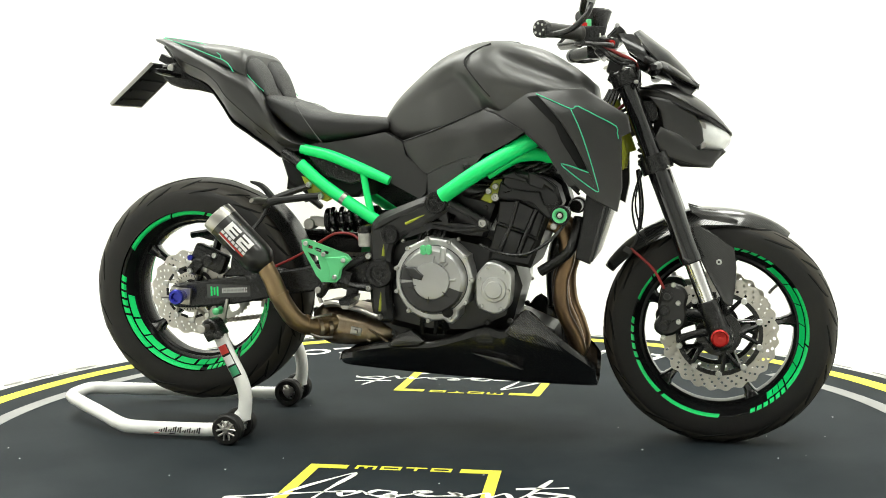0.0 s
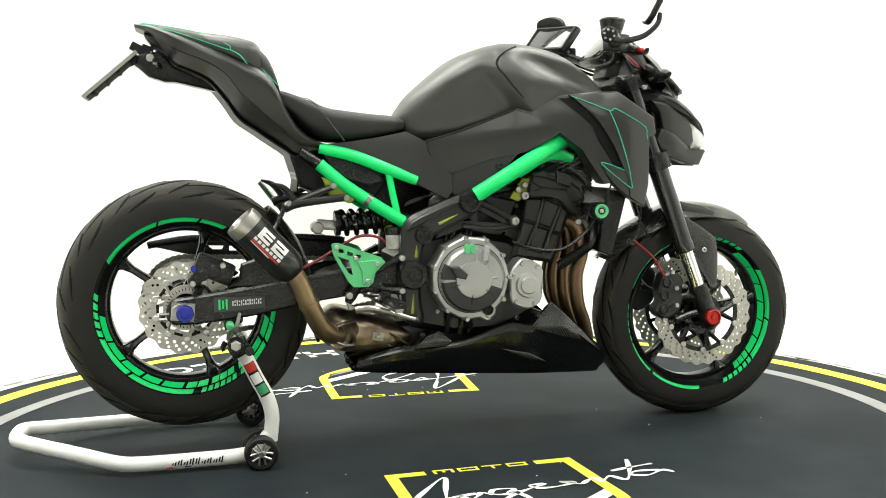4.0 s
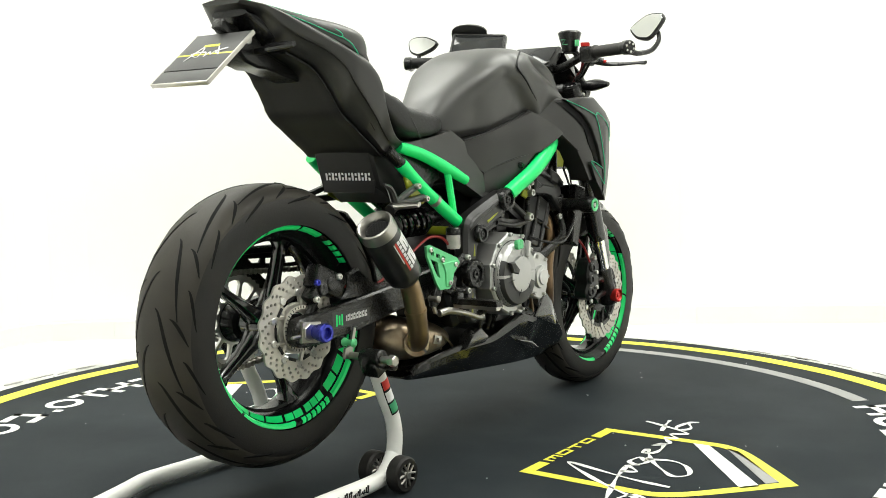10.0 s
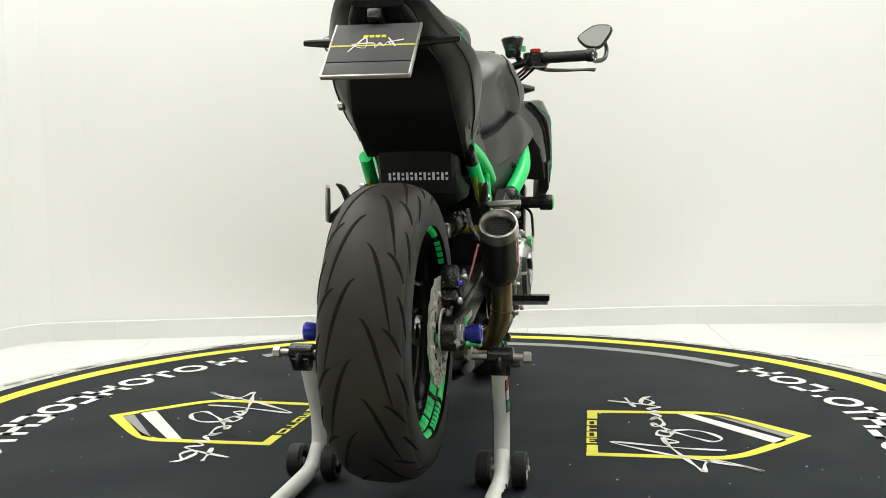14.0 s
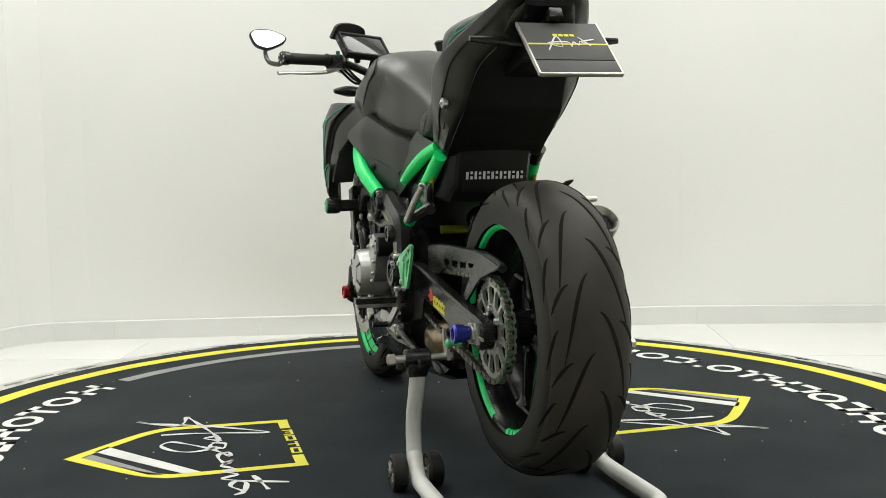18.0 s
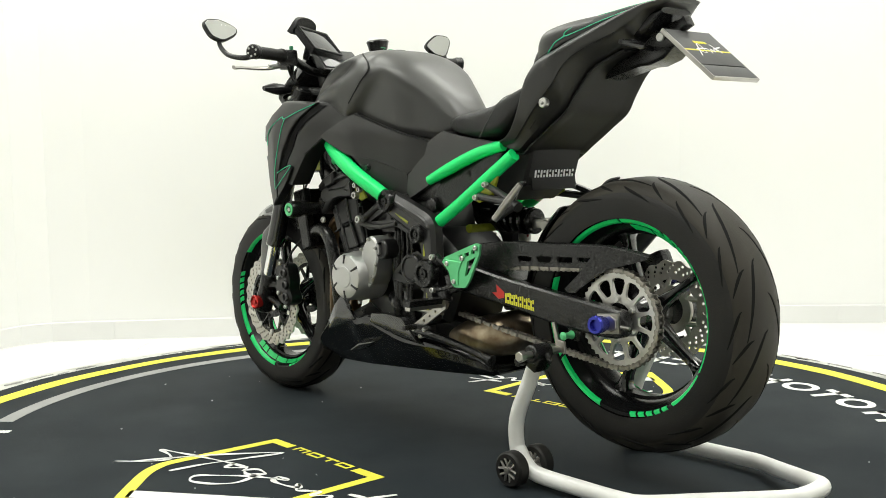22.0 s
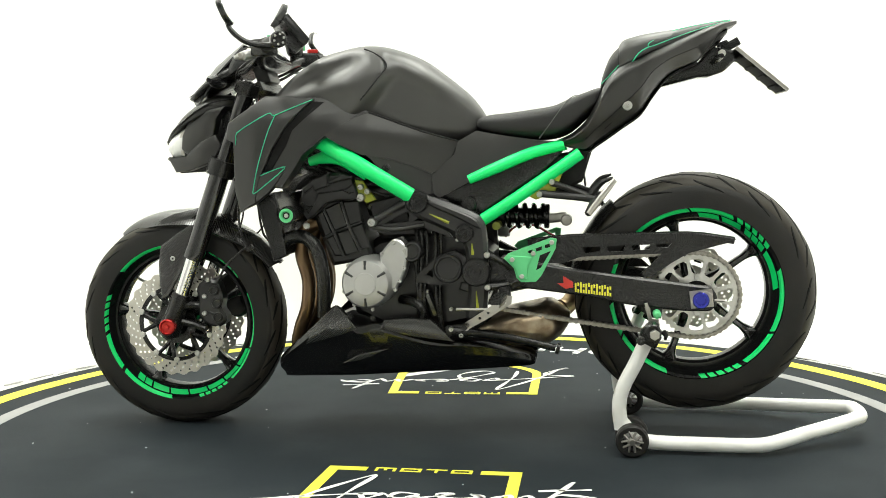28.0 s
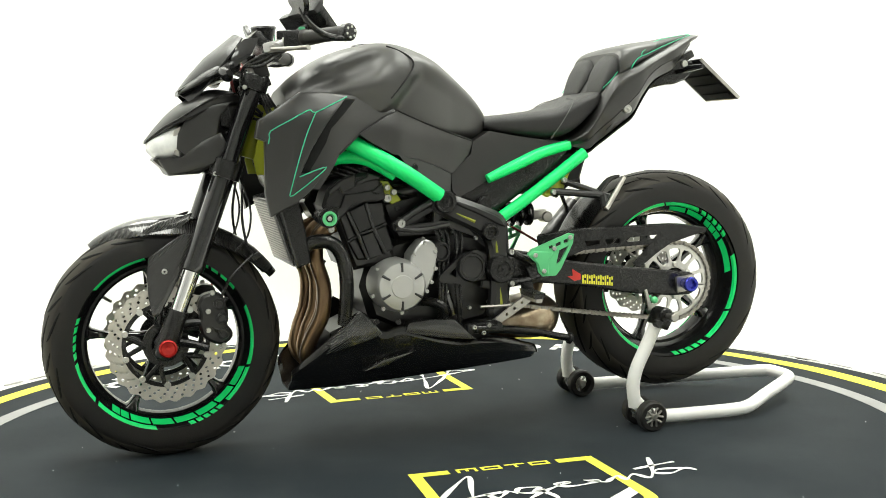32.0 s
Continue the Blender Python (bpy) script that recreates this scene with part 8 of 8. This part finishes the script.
# hoses to the front calipers
for s in (-1, 1):
    bm = bmesh.new()
    tube(bm, [(0.545, s * 0.06, 0.72), (0.555, s * 0.09, 0.62), (0.545, s * 0.095, 0.545), (0.530, s * 0.10, 0.52)], 0.0034, 8, 5)
    part("upper_hose", bm, M_PLASTIC, bike, "thin black brake hose")
    bm = bmesh.new()
    tube(bm, [(0.530, s * 0.10, 0.52), (0.565, s * 0.105, 0.490), (0.592, s * 0.110, 0.462), (0.616, s * 0.114, 0.418)], 0.0036, 8, 5)
    part("front_brake_hose", bm, M_REDHOSE if s < 0 else M_PLASTIC, bike, "front brake hose")
    bm = bmesh.new()
    tube(bm, [(0.56, s * 0.07, 0.73), (0.535, s * 0.10, 0.64), (0.545, s * 0.115, 0.57), (0.575, s * 0.10, 0.53)], 0.0026, 6, 4)
    part("sensor_cable", bm, M_PLASTIC, bike)
    bm = bmesh.new()
    box(bm, (0.022, 0.010, 0.014), (0.523, s * 0.10, 0.515), (0, 30, 0))
    part("hose_clip", bm, M_PLASTIC, bike)

# handlebar, grips, levers, mirrors
bm = bmesh.new()
half = [(0.478, 0.0, 1.018), (0.475, 0.09, 1.020), (0.455, 0.16, 1.042), (0.425, 0.22, 1.056), (0.375, 0.32, 1.056), (0.345, 0.375, 1.055)]
tube(bm, [(x, -y, z) for x, y, z in reversed(half)] + half[1:], 0.0125, 14, 5)
bar = part("handlebar", bm, M_PLASTIC, bike, "black handlebar")
bm = bmesh.new()
box(bm, (0.040, 0.10, 0.055), (0.490, 0, 0.995), (0, 18, 0), 0.2)
part("bar_clamp", bm, M_CAST, bar)
for s in (-1, 1):
    g0, g1 = Vector((0.411, s * 0.250, 1.056)), Vector((0.346, s * 0.375, 1.055))
    gd = (g1 - g0).normalized()
    L = (g1 - g0).length
    bm = bmesh.new()
    lathe(bm, [(0.020, -0.004), (0.0205, 0.0)] + [(0.0165 + 0.0006 * (k % 2), L * k / 30) for k in range(1, 30)] + [(0.0175, L - 0.003), (0.0175, L)], g0, tuple(gd), 22)
    part("grip", bm, M_RUBBER, bar, "ribbed black grip")
    bm = bmesh.new()
    lathe(bm, [(0.017, 0.0), (0.0205, 0.004), (0.0205, 0.022), (0.017, 0.026)], g1, tuple(gd), 24)
    end = part("bar_end", bm, M_PLASTIC, bar, "black drilled bar end")
    up = gd.orthogonal().normalized()
    vv = gd.cross(up)
    for k in range(6):
        a = 2 * math.pi * k / 6
        bm = bmesh.new()
        disc(bm, g1 + gd * 0.0245 + (up * math.cos(a) + vv * math.sin(a)) * 0.0125, 0.0032, 0.006, tuple(gd), 8)
        part("end_pin", bm, M_BOLT, end)
    bm = bmesh.new()
    box(bm, (0.052, 0.055, 0.045), (0.428, s * 0.218, 1.052), (0, 0, -25 * s), 0.2)
    box(bm, (0.034, 0.030, 0.030), (0.452, s * 0.190, 1.062), (0, 0, -25 * s), 0.2)
    part("switch_housing", bm, M_PLASTIC, bar, "black switch housing")
    bm = bmesh.new()
    box(bm, (0.030, 0.026, 0.012) if s < 0 else (0.016, 0.010, 0.012), (0.412, s * 0.214, 1.079), (0, 0, -25 * s), 0.25)
    part("switch_button", bm, M_RED if s < 0 else M_PRINTG, bar)
    # lever
    bm = bmesh.new()
    tube(bm, [(0.468, s * 0.205, 1.034), (0.490, s * 0.240, 1.026), (0.478, s * 0.300, 1.022), (0.448, s * 0.360, 1.020), (0.434, s * 0.395, 1.018)], [0.008, 0.0075, 0.0065, 0.0055, 0.0075], 10, 4, 0.7)
    part("lever", bm, M_PLASTIC if s < 0 else M_STEEL, bar, "short black brake lever" if s < 0 else "silver clutch lever")
    bm = bmesh.new()
    tube(bm, [(0.482, s * 0.218, 1.034), (0.492, s * 0.240, 1.031)], 0.0075, 10)
    part("lever_adjuster", bm, M_RED if s < 0 else M_BOLT, bar)
    bm = bmesh.new()
    tube(bm, [(0.440, s * 0.205, 1.048), (0.462, s * 0.212, 1.040), (0.480, s * 0.235, 1.032)], [0.016, 0.013, 0.011], 12, 2)
    box(bm, (0.050, 0.030, 0.024), (0.478, s * 0.192, 1.038), (0, 10, -30 * s), 0.25)
    part("lever_perch", bm, M_PLASTIC if s < 0 else M_ALU, bar, "black brake master cylinder" if s < 0 else "silver clutch lever perch")
    for k in range(3):
        bm = bmesh.new()
        disc(bm, (0.458 + 0.014 * k, s * (0.222 - 0.012 * k), 1.052 - 0.004 * k), 0.0055, 0.010, "z", 8)
        part("perch_screw", bm, M_BOLT, bar)
    # bar-end mirror
    bm = bmesh.new()
    tube(bm, [g1 + gd * 0.012 + Vector((0.006, s * 0.006, -0.012)), (0.374, s * 0.404, 1.040), (0.414, s * 0.424, 1.050), (0.446, s * 0.430, 1.078), (0.456, s * 0.424, 1.104)], [0.008, 0.0075, 0.007, 0.0065, 0.006], 10, 5)
    part("mirror_stalk", bm, M_PLASTIC, bar, "curved black mirror stalk")
    mo = [(-0.057, -0.004), (-0.045, 0.014), (-0.004, 0.043), (0.045, 0.041), (0.056, 0.020), (0.020, -0.041), (-0.027, -0.034)] if s < 0 else [(0.062, 0.018), (0.043, 0.034), (-0.003, 0.036), (-0.058, 0.012), (-0.046, -0.012), (0.007, -0.036), (0.047, -0.022)]
    mo = chaikin(mo, 2, 0.2)
    mm = Matrix.Translation((0.442, -0.394, 1.118) if s < 0 else (0.454, 0.416, 1.120)) @ Matrix.Rotation(radians(s * 6), 4, "Z") @ Matrix.Rotation(radians(20), 4, "Y") @ Matrix(((0, 1, 0), (1, 0, 0), (0, 0, 1))).to_4x4()
    bm = bmesh.new()
    sm = [(a * s, b) for a, b in mo]
    plate(bm, sm, -0.002, 0.012, 0.003)
    bmesh.ops.transform(bm, matrix=mm, verts=bm.verts)
    shell = part("mirror_shell", bm, M_PLASTIC, bar, "black mirror shell")
    bm = bmesh.new()
    plate(bm, inset(sm, 0.0052), -0.0035, -0.001, 0.0005)
    bmesh.ops.transform(bm, matrix=mm, verts=bm.verts)
    part("mirror_glass", bm, M_MIRROR, shell, "mirror glass")
# master cylinder with its wrapped reservoir, and the meter
bm = bmesh.new()
lathe(bm, [(0.018, -0.032), (0.024, -0.024), (0.026, -0.006), (0.031, 0.008), (0.033, 0.018), (0.036, 0.026), (0.032, 0.031), (0.020, 0.029)], (0.448, -0.141, 1.093), (0.06, 0.05, 1), 11)
cup = part("fluid_reservoir", bm, M_PLASTIC, bike, "fabric-wrapped brake reservoir")
bm = bmesh.new()
line3(bm, [(0.420, -0.129, 1.099), (0.416, -0.145, 1.100), (0.421, -0.131, 1.085), (0.418, -0.150, 1.085)], 0.0016, 1)
part("green_stitch", bm, M_PRINTG, cup, "green stitched mark")
bm = bmesh.new()
disc(bm, (0.430, -0.176, 1.088), 0.007, 0.018, "z", 14)
part("teal_cap", bm, M_ANO, bike, "green screw")
bm = bmesh.new()
tube(bm, [(0.46, -0.165, 1.05), (0.450, -0.142, 1.08)], 0.009, 10)
part("reservoir_stalk", bm, M_PLASTIC, bike)
mt = pose(0.476, 0.0, 1.050, 0, -44, 0)
bm = bmesh.new()
box(bm, (0.094, 0.160, 0.026), (0, 0, 0), bevel=0.3)
bmesh.ops.transform(bm, matrix=mt, verts=bm.verts)
meter = part("meter", bm, M_PLASTIC, bike, "black instrument cluster with a wide clear window")
bm = bmesh.new()
box(bm, (0.078, 0.142, 0.004), (0, 0, 0.0145), bevel=0.3)
bmesh.ops.transform(bm, matrix=mt, verts=bm.verts)
part("meter_face", bm, M_DISPLAY, meter, "glass meter face")
# phone in a hooded case
pt = pose(0.380, 0.144, 1.090, 3, 0, 24) @ pose(0, 0, 0, 0, -50, 0)
bm = bmesh.new()
box(bm, (0.094, 0.172, 0.020), (0, 0, 0.004), bevel=0.35)
bmesh.ops.transform(bm, matrix=pt, verts=bm.verts)
phone = part("phone_case", bm, M_PLASTIC, bike, "padded black phone case")
bm = bmesh.new()
box(bm, (0.074, 0.150, 0.003), (0, 0, 0.0142), bevel=0.1)
bmesh.ops.transform(bm, matrix=pt, verts=bm.verts)
part("phone_window", bm, M_DISPLAY, phone, "glossy clear window")
for x, y, w, d in ((0.041, 0, 0.006, 0.160), (-0.041, 0, 0.006, 0.160), (0, 0.079, 0.084, 0.006), (0, -0.079, 0.084, 0.006)):
    bm = bmesh.new()
    box(bm, (w, d, 0.005), (x, y, 0.0158), bevel=0.3)
    bmesh.ops.transform(bm, matrix=pt, verts=bm.verts)
    part("case_rim", bm, M_SEAT, phone, "raised black case edge")
bm = bmesh.new()
loops = []
for k in range(11):
    a = math.pi * k / 10
    y = 0.034 - 0.056 * math.cos(a)
    hgt = 0.032 * math.sin(a) ** 0.6 if 0 < k < 10 else 0.004
    loops.append([(0.040, y, -0.014), (0.044 + hgt * 0.55, y, 0.012 + hgt * 0.8), (0.054 + hgt * 0.55, y, 0.006 + hgt * 0.8), (0.053, y, -0.018)])
rings(bm, loops)
bmesh.ops.transform(bm, matrix=pt, verts=bm.verts)
part("phone_hood", bm, M_SEAT, phone, "curved sun hood")
bm = bmesh.new()
tube(bm, [(0.43, 0.15, 1.055), (0.40, 0.16, 1.085), (0.375, 0.165, 1.10)], 0.010, 10, 3)
part("phone_mount", bm, M_PLASTIC, bike)
for k in range(6):
    s = -1 if k % 2 else 1
    bm = bmesh.new()
    tube(bm, [(0.43, s * (0.19 + 0.008 * k), 1.045), (0.50, s * 0.15, 1.02 - 0.006 * k), (0.545, s * 0.10, 0.985), (0.53, s * 0.06, 0.92 - 0.01 * k), (0.47, s * 0.05, 0.86)], 0.0042, 8, 5)
    part("control_cable", bm, M_REDHOSE if k == 1 else M_PLASTIC, bike)


# ---- what moves: the table carries the motorcycle and its stand round ----
def motions():
    walk(table, [(t, pose(0, 0, 0, 0, 0, a)) for t, a in TURN])
    walk(stand, [(t, pose(0, 0, 0, 0, 0, a) @ pose(0, -0.014, 0)) for t, a in TURN])
    walk(bike, [(t, pose(0, 0, 0, 0, 0, a) @ pose(0, -0.019, 0, 0, 0, 0.55)) for t, a in TURN])


motions()
